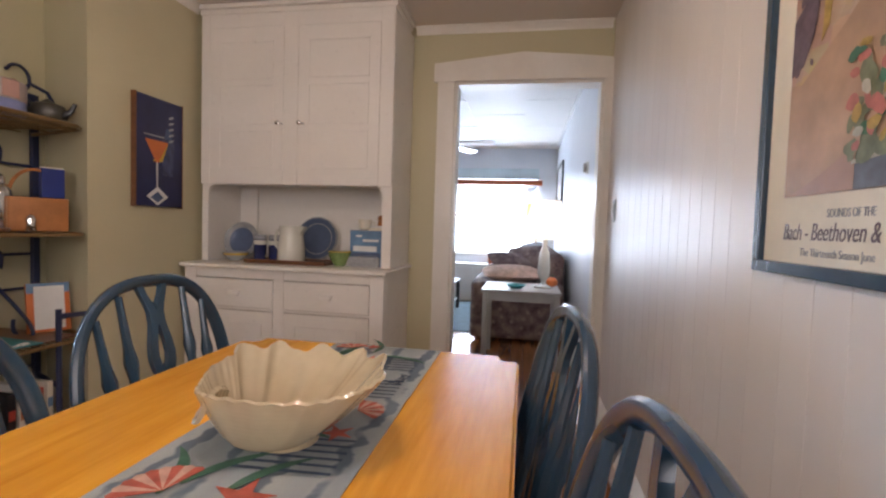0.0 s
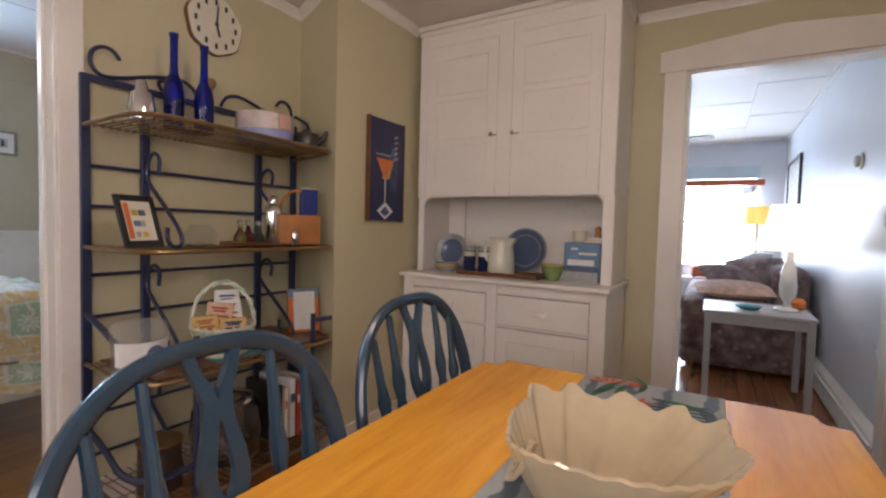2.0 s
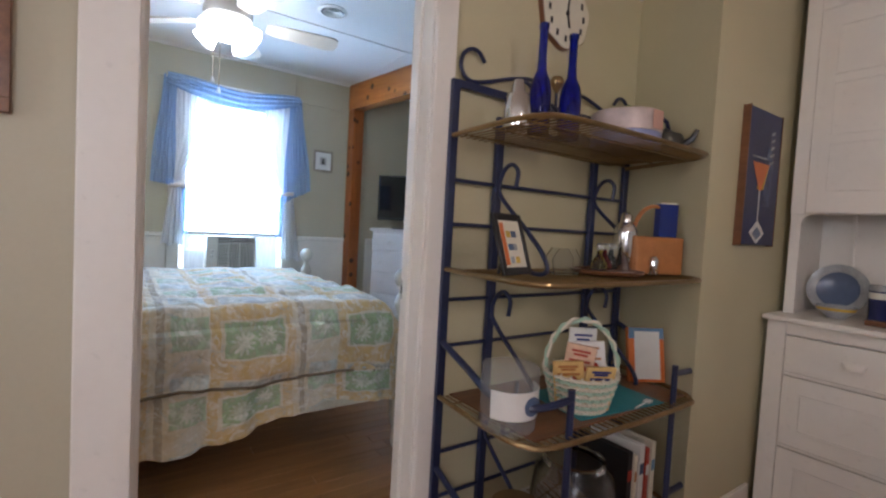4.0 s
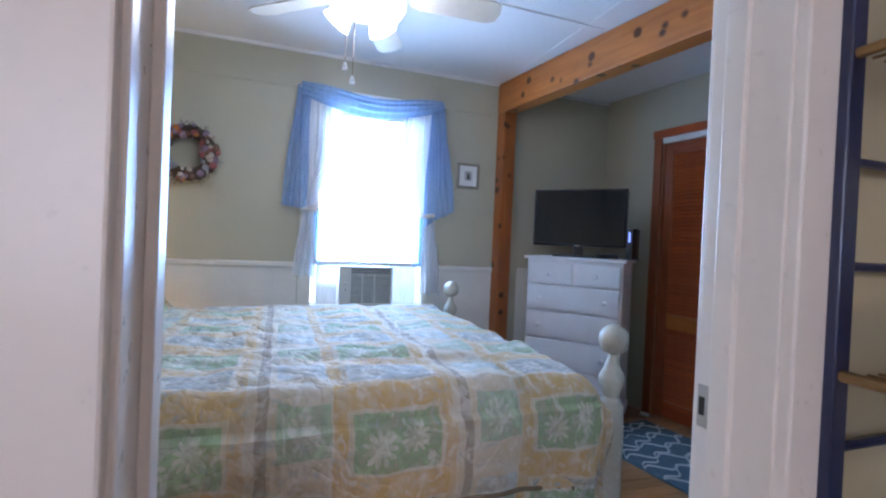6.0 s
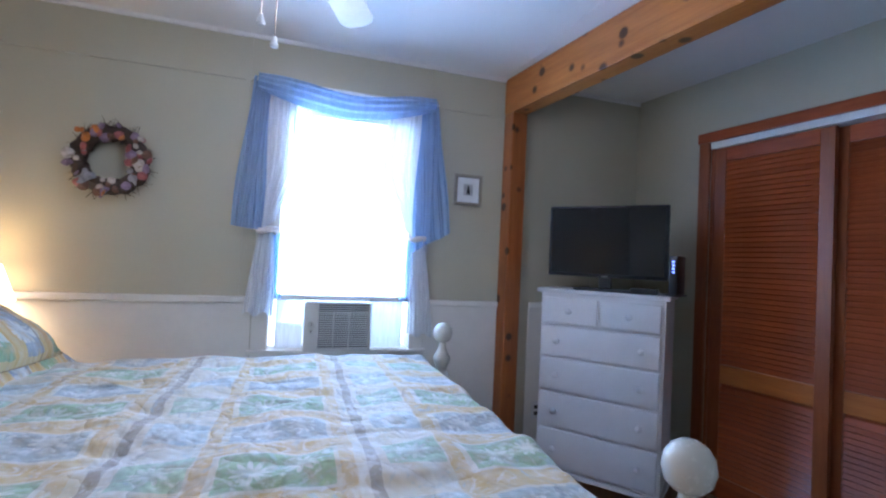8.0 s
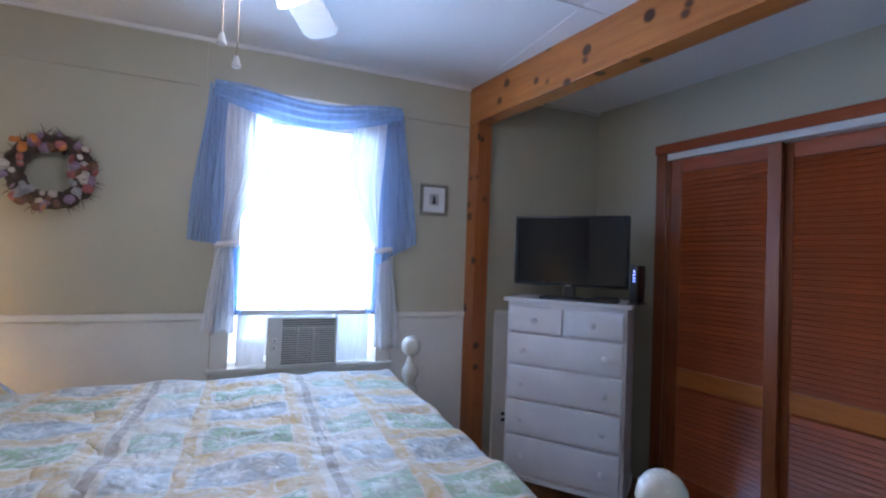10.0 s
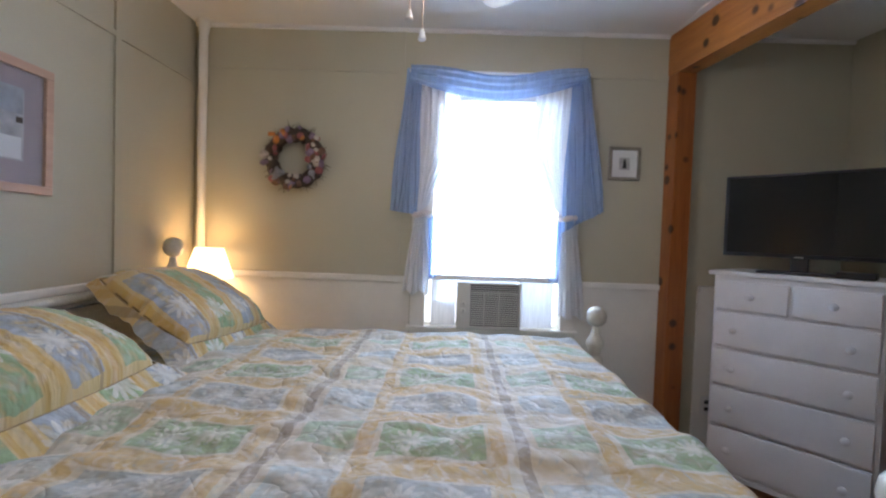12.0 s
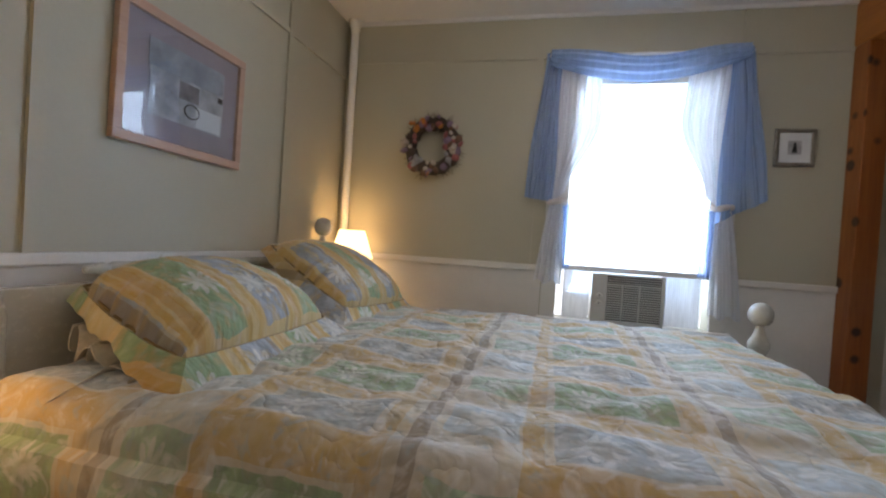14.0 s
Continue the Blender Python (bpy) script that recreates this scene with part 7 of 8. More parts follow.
part("cart", rod([(-0.27 + 0.035 * math.cos(a), -0.0135, 0.165 + 0.025 * math.sin(a)) for a in np.linspace(0, 6.1, 18)], 0.0022, 5), TWIG, art)
gl = part("glazing", block(-AW + 0.033, -0.033, -0.019, -0.0165, 0.033, AH - 0.033), PANE, art, "clear picture glazing")
gl.visible_shadow = False
small = thing("framed_print", "small silver-framed print of a lighthouse", "picture", pose(X_WIN + 0.001, 2.835, 1.638, 0, 0, 90))
SW, SH_ = 0.18, 0.19
part("frame", boxes((0, SW, -0.018, -0.001, 0, 0.018), (0, SW, -0.018, -0.001, SH_ - 0.018, SH_), (0, 0.018, -0.018, -0.001, 0.018, SH_ - 0.018), (SW - 0.018, SW, -0.018, -0.001, 0.018, SH_ - 0.018), bevel=0.002), SILVER, small)
part("mat", block(0.0185, SW - 0.0185, -0.009, -0.003, 0.0185, SH_ - 0.0185), CARDWHITE, small)
part("print", block(0.06, 0.12, -0.0105, -0.0085, 0.06, 0.13), SNOW, small)
part("lighthouse", outline([(0.078, 0.07), (0.102, 0.07), (0.094, 0.12), (0.086, 0.12)], -0.001), DARK, small).location = (0, -0.0106, 0)

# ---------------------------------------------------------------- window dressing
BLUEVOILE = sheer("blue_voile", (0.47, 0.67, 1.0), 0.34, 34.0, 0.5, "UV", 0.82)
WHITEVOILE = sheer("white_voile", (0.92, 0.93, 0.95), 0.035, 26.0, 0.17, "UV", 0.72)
# same voile, whiter and more translucent so the ends below the ties look lit
WHITEVOILE_LIT = sheer("white_voile_lit", (0.96, 0.97, 0.98), 0.05, 26.0, 0.55, "UV", 0.8)
rodx = X_WIN + 0.075
cr = thing("curtain_rod", "slim white curtain rod with small finials", "curtain rod", pose(0, 0, 0))
part("pole", rod([(rodx, 1.685, 2.205), (rodx, 2.672, 2.205)], 0.008, 10), CARDWHITE, cr, smooth=True)
for y in (1.678, 2.680):
    part("finial", turned([(0.008, -0.012), (0.013, 0.0), (0.008, 0.012)], 12, (rodx, y, 2.205), "y"), CARDWHITE, cr, smooth=True)
for y in (1.74, 2.63):
    part("bracket", rod([(X_WIN + 0.002, y, 2.205), (rodx - 0.008, y, 2.205)], 0.005), CARDWHITE, cr)


def gathers(t, amp, n, ph=0.0):
    return amp * (math.sin(n * t + ph) + 0.5 * math.sin(2.3 * n * t + 1.7 + ph))


valance = thing("scarf_valance", "sky blue voile scarf swagged over the window", "valance", pose(0, 0, 0))
def swag(u, v):
    y = 1.69 + 0.98 * u
    sag = math.sin(math.pi * u)
    top = 2.235 - 0.035 * sag + 0.012 * math.sin(u * 9)
    bottom = 2.155 - 0.085 * sag - 0.02 * (1 - abs(2 * u - 1)) + 0.015 * (u - 0.5)
    z = top + (bottom - top) * v
    return (rodx + 0.012 + 0.03 * math.sin(math.pi * v) + 0.010 * math.sin(v * 22 + 3 * sag), y, z)
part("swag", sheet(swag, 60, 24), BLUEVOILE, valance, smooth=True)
def tail(y_top, y_bot, w_top, w_bot, z_bot, ph, slant):
    def f(u, v):
        w = w_top + (w_bot - w_top) * v ** 0.8
        yc = y_top + (y_bot - y_top) * v
        return (rodx - 0.004 + gathers(u, 0.014, 26, ph) + 0.01, yc + (u - 0.5) * w + 0.006 * math.sin(v * 7 + u * 9), 2.215 + (z_bot + slant * (u - 0.5) - 2.215) * v)
    return f
part("tail", sheet(tail(1.712, 1.668, 0.085, 0.155, 1.41, 0.3, -0.02), 40, 36), BLUEVOILE, valance, "hanging blue tail", True)
part("tail", sheet(tail(2.635, 2.675, 0.09, 0.235, 1.385, 1.3, 0.13), 40, 36), BLUEVOILE, valance, "hanging blue tail", True)


def tied(side):
    """A sheer panel that is drawn to the side by its tie and hangs below it."""
    c = thing("curtain", "white sheer curtain tied back at the side of the window", "curtain", pose(0, 0, 0), "white curtains")
    e = 1.775 if side < 0 else 2.60
    def upper(u, v):
        z = 2.19 + (1.41 - 2.19) * v
        width = 0.065 + (0.215 - 0.065) * (1 - ease((v - 0.42) / 0.58)) + 0.02 * math.sin(math.pi * v)
        shift = 0.03 if side < 0 else 0.03 - 0.045 * v
        y = e - side * (u * width - shift)
        return (X_WIN + 0.05 + gathers(u, 0.011 * (1 - 0.4 * v), 30, side), y, z + 0.05 * u * v * v)
    def lower(u, v):
        z = 1.40 + ((0.955 if side < 0 else 0.84) - 1.40) * v
        w = 0.055 + 0.10 * v ** 0.6
        yc = e + side * 0.005 + (-0.02 * v if side < 0 else 0.035 * v)
        return (X_WIN + 0.06 + gathers(u, 0.013, 24, 1.0 + side), yc + (u - 0.5) * w, z + 0.012 * math.sin(u * 12) * v)
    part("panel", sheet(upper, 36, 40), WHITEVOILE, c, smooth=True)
    part("panel_end", sheet(lower, 36, 30), WHITEVOILE_LIT, c, smooth=True)
    part("tie_band", rod([(X_WIN + 0.055 + 0.032 * math.cos(a), e + 0.045 * math.sin(a), 1.405 + 0.006 * math.sin(2 * a)) for a in np.linspace(0, 6.283, 18, endpoint=False)], 0.017, 7, closed=True), paint("cream_tie_cloth", (0.70, 0.62, 0.56), 0.8, var=0.15, scale=20, grain=120, relief=0.2), c, "gathered tie", True)
    lin = lambda u, v: (X_WIN + 0.035 + gathers(u, 0.006, 18), e - side * (0.025 + 0.045 * u * (1 + 0.4 * v)), 1.40 + (1.04 - 1.40) * v)
    part("blue_lining", sheet(lin, 16, 20), BLUEVOILE, c, "blue strip beside the sheer", True)


tied(-1)
tied(1)

# air conditioner with side panels
ACGREY = paint("silver_grey_plastic", (0.60, 0.59, 0.55), 0.4, var=0.06, scale=8, grain=120, relief=0.03)
ac = thing("air_conditioner", "grey window air conditioner with a slatted grille", "air conditioner", pose(X_WIN, 0, 0))
A0, A1, AZ0, AZ1 = 1.985, 2.352, 0.7575, 1.028
part("body", block(-0.30, 0.075, A0 + 0.006, A1 - 0.006, AZ0, AZ1 - 0.004, 0.008), ACGREY, ac, smooth=True)
part("front_panel", boxes((0.0755, 0.093, A0, A0 + 0.078, AZ0 + 0.002, AZ1), (0.0755, 0.093, A1 - 0.014, A1, AZ0 + 0.002, AZ1), (0.0755, 0.093, A0 + 0.078, A1 - 0.014, AZ1 - 0.012, AZ1),
                          (0.0755, 0.093, A0 + 0.078, A1 - 0.014, AZ0 + 0.002, AZ0 + 0.022), (0.0755, 0.093, A0 + 0.078, A1 - 0.014, 0.967, 0.974), bevel=0.003), ACGREY, ac)
part("grille_back", block(0.0752, 0.0775, A0 + 0.078, A1 - 0.014, AZ0 + 0.02, AZ1 - 0.01), DARK, ac)
for k in range(15):
    z = AZ0 + 0.03 + k * 0.0121
    part("slat", block(0.080, 0.0915, A0 + 0.0785, A1 - 0.0145, z, z + 0.0055), ACGREY, ac)
for y in (2.14, 2.225):
    part("grille_bar", block(0.0845, 0.0925, y, y + 0.006, AZ0 + 0.0225, 0.9665), ACGREY, ac)
for k in range(3):
    part("louvre", block(0.080, 0.0905, A0 + 0.0785, A1 - 0.0145, 0.980 + k * 0.012, 0.984 + k * 0.012), ACGREY, ac)
for z in (0.905, 0.865):
    kn = part("dial", turned([(0.018, 0.0935), (0.018, 0.098), (0.013, 0.1), (0.012, 0.112), (0.002, 0.113)], 20, (0, A0 + 0.04, z), "x"), ACGREY, ac, smooth=True)
    part("pointer", block(0.113, 0.1145, A0 + 0.038, A0 + 0.042, z, z + 0.011), DARK, kn)
ACC = sheer("ribbed_white_plastic", (0.9, 0.92, 0.94), 0.25)
ACRIB = sheer("white_plastic_rib", (0.72, 0.74, 0.76), 0.0, through=0.12)
for y0, y1 in ((WIN_Y0 + 0.036, A0 - 0.001), (A1 + 0.001, WIN_Y1 - 0.036)):
    sp = part("side_panel", block(-0.03, -0.026, y0, y1, AZ0 + 0.002, AZ1), ACC, ac, "pleated translucent white side panel")
    n = int((y1 - y0) / 0.0105)
    for k in range(n):
        yy = y0 + (k + 0.3) * (y1 - y0) / n
        part("pleat", block(-0.026, -0.018, yy, yy + 0.004, AZ0 + 0.002, AZ1), ACRIB, sp)

# ---------------------------------------------------------------- ceiling fan
FANW = paint("cream_fan_blade", (0.62, 0.54, 0.42), 0.45, var=0.1, scale=6)
FX, FY = -2.83, 1.89
fan = thing("ceiling_fan", "white ceiling fan with five blades and a lit lamp cluster", "ceiling fan", pose(FX, FY, 0))
part("canopy", turned([(0.07, 2.4625), (0.072, 2.44), (0.05, 2.40), (0.02, 2.395), (0.02, 2.36)], 28), WHITE, fan, smooth=True)
part("motor", turned([(0.04, 2.3595), (0.10, 2.35), (0.125, 2.32), (0.125, 2.27), (0.10, 2.245), (0.06, 2.235), (0.06, 2.20), (0.075, 2.19), (0.075, 2.165), (0.03, 2.155)], 36), WHITE, fan, smooth=True)
for k in range(5):
    a = 72 * k + 12
    b = part("blade", outline([(0.20, -0.035), (0.25, -0.058), (0.56, -0.07), (0.60, -0.05), (0.61, 0.0), (0.60, 0.05), (0.56, 0.07), (0.25, 0.058), (0.20, 0.035)], 0.007), FANW, fan)
    b.matrix_local = pose(0, 0, 2.265, 0, 0, a) @ pose(0, 0, 0, 78, 0, 0)
    arm = part("blade_arm", block(0.09, 0.24, -0.018, 0.018, 2.255, 2.262, 0.002), BRASS, b, "brass blade bracket")
    arm.matrix_parent_inverse = b.matrix_local.inverted()
    arm.matrix_basis = pose(0, 0, 0, 0, 0, a)
LIT = shade_cloth("lit_glass_shade", (0.9, 0.9, 0.9), (1.0, 0.97, 0.94), 6.0, 0.35)
for k in range(4):
    a = 90 * k + 45
    s = part("lamp_shade", turned([(0.022, 0), (0.03, -0.010), (0.042, -0.042), (0.060, -0.082), (0.064, -0.096), (0.058, -0.096), (0.048, -0.074), (0.02, -0.016)], 24), LIT, fan, "frosted glass bell shade", True)
    s.matrix_local = pose(0, 0, 2.222, 0, 0, a) @ pose(0.075, 0, 0.0, 0, -50, 0)
for dx, dy, zb in ((0.115, -0.085, 1.885), (0.085, -0.05, 1.845)):
    ch_ = part("pull_chain", rod([(dx * 0.5, dy * 0.5, 2.18), (dx, dy, 2.14), (dx, dy, zb + 0.03)], 0.0016, 5), BRASS, fan)
    part("pull", turned([(0.004, zb + 0.03), (0.007, zb + 0.022), (0.012, zb + 0.004), (0.010, zb)], 14, (dx, dy, 0)), CARDWHITE, ch_, "white bell pull", True)
vent = thing("ceiling_vent", "round slotted white ceiling vent", "vent", pose(-2.77, 2.46, Z_B))
part("ring", turned([(0.085, -0.0005), (0.09, -0.006), (0.07, -0.012), (0.068, -0.0005)], 32), WHITE, vent, smooth=True)
part("backing", turned([(0.067, -0.0006), (0.067, -0.003)], 28), DARK, vent)
for r in (0.05, 0.032, 0.014):
    part("louvre", turned([(r, -0.0035), (r + 0.009, -0.012), (r + 0.006, -0.012), (r - 0.003, -0.0035)], 28), WHITE, vent, smooth=True)

# ---------------------------------------------------------------- dresser, television, closet
def alcove_thing(name, label, category, x, y, z=0.0, rz=0.0):
    return thing(name, label, category, pose(x, y, z, 0, 0, rz))


DRW, DRD, DRH = 0.70, 0.40, 1.155
dresser = alcove_thing("dresser", "tall white painted chest of drawers with round knobs", "dresser", -3.615, 3.555, 0, 40)
part("case", block(-DRW / 2 + 0.012, DRW / 2 - 0.012, 0.012, DRD, 0.11, DRH - 0.025, 0.003), DRESS, dresser)
part("top", block(-DRW / 2 - 0.012, DRW / 2 + 0.012, -0.012, DRD + 0.004, DRH - 0.0245, DRH, 0.006, 3), DRESS, dresser, smooth=True)
part("plinth", boxes((-DRW / 2, DRW / 2, 0.0, DRD, 0.085, 0.1095), bevel=0.004), DRESS, dresser)
for x in (-DRW / 2 + 0.05, DRW / 2 - 0.05):
    for y in (0.03, DRD - 0.04):
        part("foot", outline([(x - 0.05, 0.0845), (x - 0.045, 0.04), (x - 0.03, 0.0), (x + 0.03, 0.0), (x + 0.045, 0.04), (x + 0.05, 0.0845)], 0.035, bevel=0.004), DRESS, dresser, "bracket foot").location = (0, y - 0.015, 0)
rows = [(0.955, 1.105), (0.765, 0.94), (0.565, 0.75), (0.355, 0.55), (0.13, 0.34)]
for k, (z0, z1) in enumerate(rows):
    spans = ((-DRW / 2 + 0.03, -0.008), (0.008, DRW / 2 - 0.03)) if k == 0 else ((-DRW / 2 + 0.03, DRW / 2 - 0.03),)
    for x0, x1 in spans:
        d = part("drawer", block(x0, x1, -0.008, 0.0115, z0, z1, 0.006, 3), DRESS, dresser, smooth=True)
        for kx in (((x0 + x1) / 2,) if k == 0 else (x0 + 0.09, x1 - 0.09)):
            part("knob", turned([(0.008, -0.008), (0.008, -0.018), (0.017, -0.024), (0.018, -0.032), (0.010, -0.038), (0.002, -0.039)], 18, (kx, 0, (z0 + z1) / 2), "y"), DRESS, d, smooth=True)
tv = alcove_thing("television", "black flat-screen television switched off on the dresser", "television", -3.655, 3.61, DRH + 0.0005, 42)
part("stand", block(-0.16, 0.16, -0.06, 0.10, 0, 0.014, 0.005), DARK, tv, smooth=True)
part("neck", block(-0.035, 0.035, 0.015, 0.045, 0.0145, 0.09, 0.004), DARK, tv)
part("bezel", block(-0.328, 0.328, 0.0, 0.045, 0.078, 0.492, 0.006), DARK, tv, smooth=True)
SCREEN = paint("dark_screen", (0.006, 0.006, 0.008), 0.05, spread=0.01, var=0.05, scale=3, grain=40, relief=0.0)
part("screen", block(-0.31, 0.31, -0.0025, -0.0005, 0.098, 0.480), SCREEN, tv, "glossy black screen")
part("badge", block(-0.018, 0.018, -0.002, -0.0002, 0.081, 0.087), GREY, tv)
rt = alcove_thing("router", "slim black modem with blue indicator lights", "modem", -3.40, 3.88, DRH + 0.0005, 30)
part("case", block(-0.022, 0.022, -0.07, 0.07, 0.008, 0.215, 0.006), DARK, rt, smooth=True)
part("base", block(-0.032, 0.032, -0.08, 0.08, 0, 0.0078, 0.003), DARK, rt)
BLUELED = glow("blue_indicator", (0.25, 0.35, 1.0), 6.0)
for k in range(4):
    part("indicator", block(-0.005, 0.005, -0.0725, -0.0698, 0.125 + 0.018 * k, 0.131 + 0.018 * k), BLUELED, rt)
bx = alcove_thing("cable_box", "low black receiver box beside the television", "receiver", -3.47, 3.74, DRH + 0.0005, 42)
part("case", block(-0.075, 0.06, -0.045, 0.05, 0.003, 0.032, 0.003), DARK, bx)
part("foot", block(-0.07, 0.055, -0.04, 0.045, 0, 0.0028), DARK, bx)

closet = thing("closet_doors", "pair of sliding louvred doors in reddish stained wood", "closet door", ALCOVE.copy())
part("casing_side", block(CL0 - 0.065, CL0, CW - 0.022, CW - 0.001, 0, 2.07, 0.003), STILE, closet)
part("casing_side", block(CL1, CL1 + 0.065, CW - 0.022, CW - 0.001, 0, 2.07, 0.003), STILE, closet)
part("casing_head", block(CL0 - 0.075, CL1 + 0.075, CW - 0.024, CW - 0.001, 2.0705, 2.13, 0.003), DOORWOOD, closet)
part("track", block(CL0 + 0.001, CL1 - 0.001, CW - 0.012, CW + 0.08, 2.03, 2.0695, 0.002), CARDWHITE, closet, "white metal sliding track")
part("jamb", block(CL0 + 0.0005, CL0 + 0.018, CW - 0.001, CW + 0.119, 0, 2.0295), STILE, closet)
LOUVRE = []
for dx0, dx1, dy in ((CL0 + 0.02, CL0 + 0.621, 0.006), (CL0 + 0.588, CL1 - 0.002, 0.055)):
    door = part("door", block(dx0, dx0 + 0.065, CW + dy, CW + dy + 0.032, 0.012, 2.028, 0.003), STILE, closet, "reddish louvred door")
    part("stile", block(dx1 - 0.065, dx1, CW + dy, CW + dy + 0.032, 0.012, 2.028, 0.003), STILE, door)
    for z0, z1 in ((0.012, 0.13), (0.66, 0.765), (1.945, 2.028)):
        part("door_rail", block(dx0 + 0.0652, dx1 - 0.0652, CW + dy + 0.001, CW + dy + 0.031, z0, z1, 0.003), RAILWOOD if z0 == 0.66 else DOORWOOD, door)
    part("backing", block(dx0 + 0.06, dx1 - 0.06, CW + dy + 0.029, CW + dy + 0.031, 0.10, 1.98), DOORWOOD, door)
    LOUVRE.append((door, dx0 + 0.0655, dx1 - 0.0655, CW + dy + 0.013))

rug = thing("rug", "slate blue rug with a white trellis pattern", "rug", pose(-2.88, 3.92, 0.0005, 0, 0, 8))
part("carpet", block(-0.55, 0.55, -0.38, 0.28, 0, 0.010, 0.003), paint("slate_blue_pile", (0.085, 0.14, 0.18), 0.95, var=0.2, scale=20, grain=220, relief=0.4), rug)
TREL = paint("white_pile", (0.52, 0.54, 0.54), 0.95, var=0.15, scale=20, grain=220, relief=0.4)
for k in range(-4, 9):
    for s in (-1, 1):
        pts = []
        for i in range(25):
            t_ = i / 24
            y = -0.37 + 0.64 * t_
            x = -0.48 + k * 0.15 + s * (y + 0.37) * 0.35 + 0.03 * math.sin(t_ * 22 + k)
            if -0.53 < x < 0.53:
                pts.append((x, y, 0.0105))
        if len(pts) > 3:
            part("trellis_line", rod(pts, 0.009, 6, 0.3), TREL, rug)
shoe = thing("door_stop", "small white floor guide beside the closet", "door guide", pose(-3.55, 4.20, 0.0005, 0, 0, 20))
part("body", block(-0.03, 0.03, -0.015, 0.015, 0, 0.02, 0.004), CARDWHITE, shoe)
outlet = thing("outlet", "white wall outlet low behind the dresser", "outlet", pose(X_WIN + 0.009, 3.46, 0.35, 0, 0, 90))
part("plate", block(-0.035, 0.035, -0.006, 0, -0.055, 0.055, 0.002), CARDWHITE, outlet)
for z in (-0.02, 0.02):
    part("socket", block(-0.014, 0.014, -0.0085, -0.0062, z - 0.011, z + 0.011, 0.001), DARK, outlet)

# ---------------------------------------------------------------- living room
SOFA = bpy.data.materials.new("mauve_floral_upholstery")
nt, nd, lk, bs = nodes_of(SOFA)
a1 = texture(nt, "ShaderNodeTexNoise", 9.0, "Object", (1, 1, 1), 4.0)
a2 = texture(nt, "ShaderNodeTexVoronoi", 11.0, "Object", (1, 1, 1))
cs = ramp(nt, a1.outputs[0], [(0.35, (0.10, 0.06, 0.065)), (0.5, (0.19, 0.125, 0.12)), (0.62, (0.26, 0.19, 0.17))])
cs = mixc(nt, ramp(nt, a2.outputs["Distance"], [(0.12, (0.7, 0.7, 0.7)), (0.3, (0, 0, 0))]), cs, (0.36, 0.27, 0.24))
lk.new(cs, bs.inputs["Base Color"])
bs.inputs["Roughness"].default_value = 0.9
BLUSH = paint("blush_cushion", (0.70, 0.48, 0.38), 0.9, var=0.25, scale=18, grain=150, relief=0.2)
GREYPAINT = paint("grey_table_paint", (0.34, 0.34, 0.35), 0.35, var=0.08, scale=6)

sofa = thing("sofa", "mauve floral upholstered sofa along the wall", "sofa", pose(0, 0, 0))
part("end_panel", block(0.52, 1.44, 6.10, 6.28, 0.03, 0.60, 0.05, 3), SOFA, sofa, smooth=True)
part("seat_base", block(0.55, 1.44, 6.285, 8.2, 0.05, 0.42, 0.04, 3), SOFA, sofa, smooth=True)
part("back", block(1.20, 1.45, 6.285, 8.2, 0.425, 0.90, 0.08, 4), SOFA, sofa, smooth=True)
part("arm", block(0.52, 1.44, 8.205, 8.38, 0.05, 0.62, 0.05, 3), SOFA, sofa, smooth=True)
for y0, y1 in ((6.30, 7.22), (7.23, 8.19)):
    part("seat_cushion", block(0.50, 1.19, y0, y1, 0.425, 0.60, 0.06, 4), SOFA, sofa, smooth=True)
for x in (0.60, 1.38):
    for y in (6.16, 8.3):
        part("foot", turned([(0.025, 0), (0.03, 0.04), (0.03, 0.06)], 12, (x, y, 0)), TRAYWOOD, sofa)


def cushion(x, y, z, w, h, rx, ry, rz, mat, label):
    c = thing("cushion", label, "cushion", pose(x, y, z, rx, ry, rz), "cushions on the sofa")
    def f(sgn):
        return lambda u, v: ((u - 0.5) * w, (v - 0.5) * h, sgn * (0.004 + 0.075 * max(0, (1 - abs(2 * u - 1) ** 2.4) * (1 - abs(2 * v - 1) ** 2.4)) ** 0.6))
    bm = sheet(f(1), 16, 14)
    b2 = sheet(f(-1), 16, 14)
    me = bpy.data.meshes.new("tmp")
    b2.to_mesh(me)
    b2.free()
    bm.from_mesh(me)
    bpy.data.meshes.remove(me)
    bmesh.ops.remove_doubles(bm, verts=bm.verts, dist=0.009)
    part("cover", bm, mat, c, smooth=True)


cushion(0.92, 6.45, 0.672, 0.62, 0.40, 6, 0, 10, BLUSH, "blush pink cushion lying on the sofa end")
cushion(0.90, 6.80, 0.765, 0.50, 0.40, 20, 4, 24, SOFA, "dark floral cushion leaning on the others")
cushion(1.05, 6.95, 0.79, 0.50, 0.42, 42, -6, -20, SOFA, "mauve floral cushion on the sofa")
cushion(1.05, 7.4, 0.80, 0.50, 0.42, 60, 0, -60, STONE, "pale grey cushion against the sofa back")

st = thing("side_table", "grey painted side table beside the sofa", "side table", pose(0, 0, 0))
part("top", block(0.70, 1.345, 5.24, 5.84, 0.612, 0.636, 0.005), GREYPAINT, st)
part("apron", boxes((0.73, 1.32, 5.27, 5.285, 0.545, 0.6115), (0.73, 1.32, 5.80, 5.815, 0.545, 0.6115), (0.73, 0.745, 5.285, 5.80, 0.545, 0.6115), (1.305, 1.32, 5.285, 5.80, 0.545, 0.6115)), GREYPAINT, st)
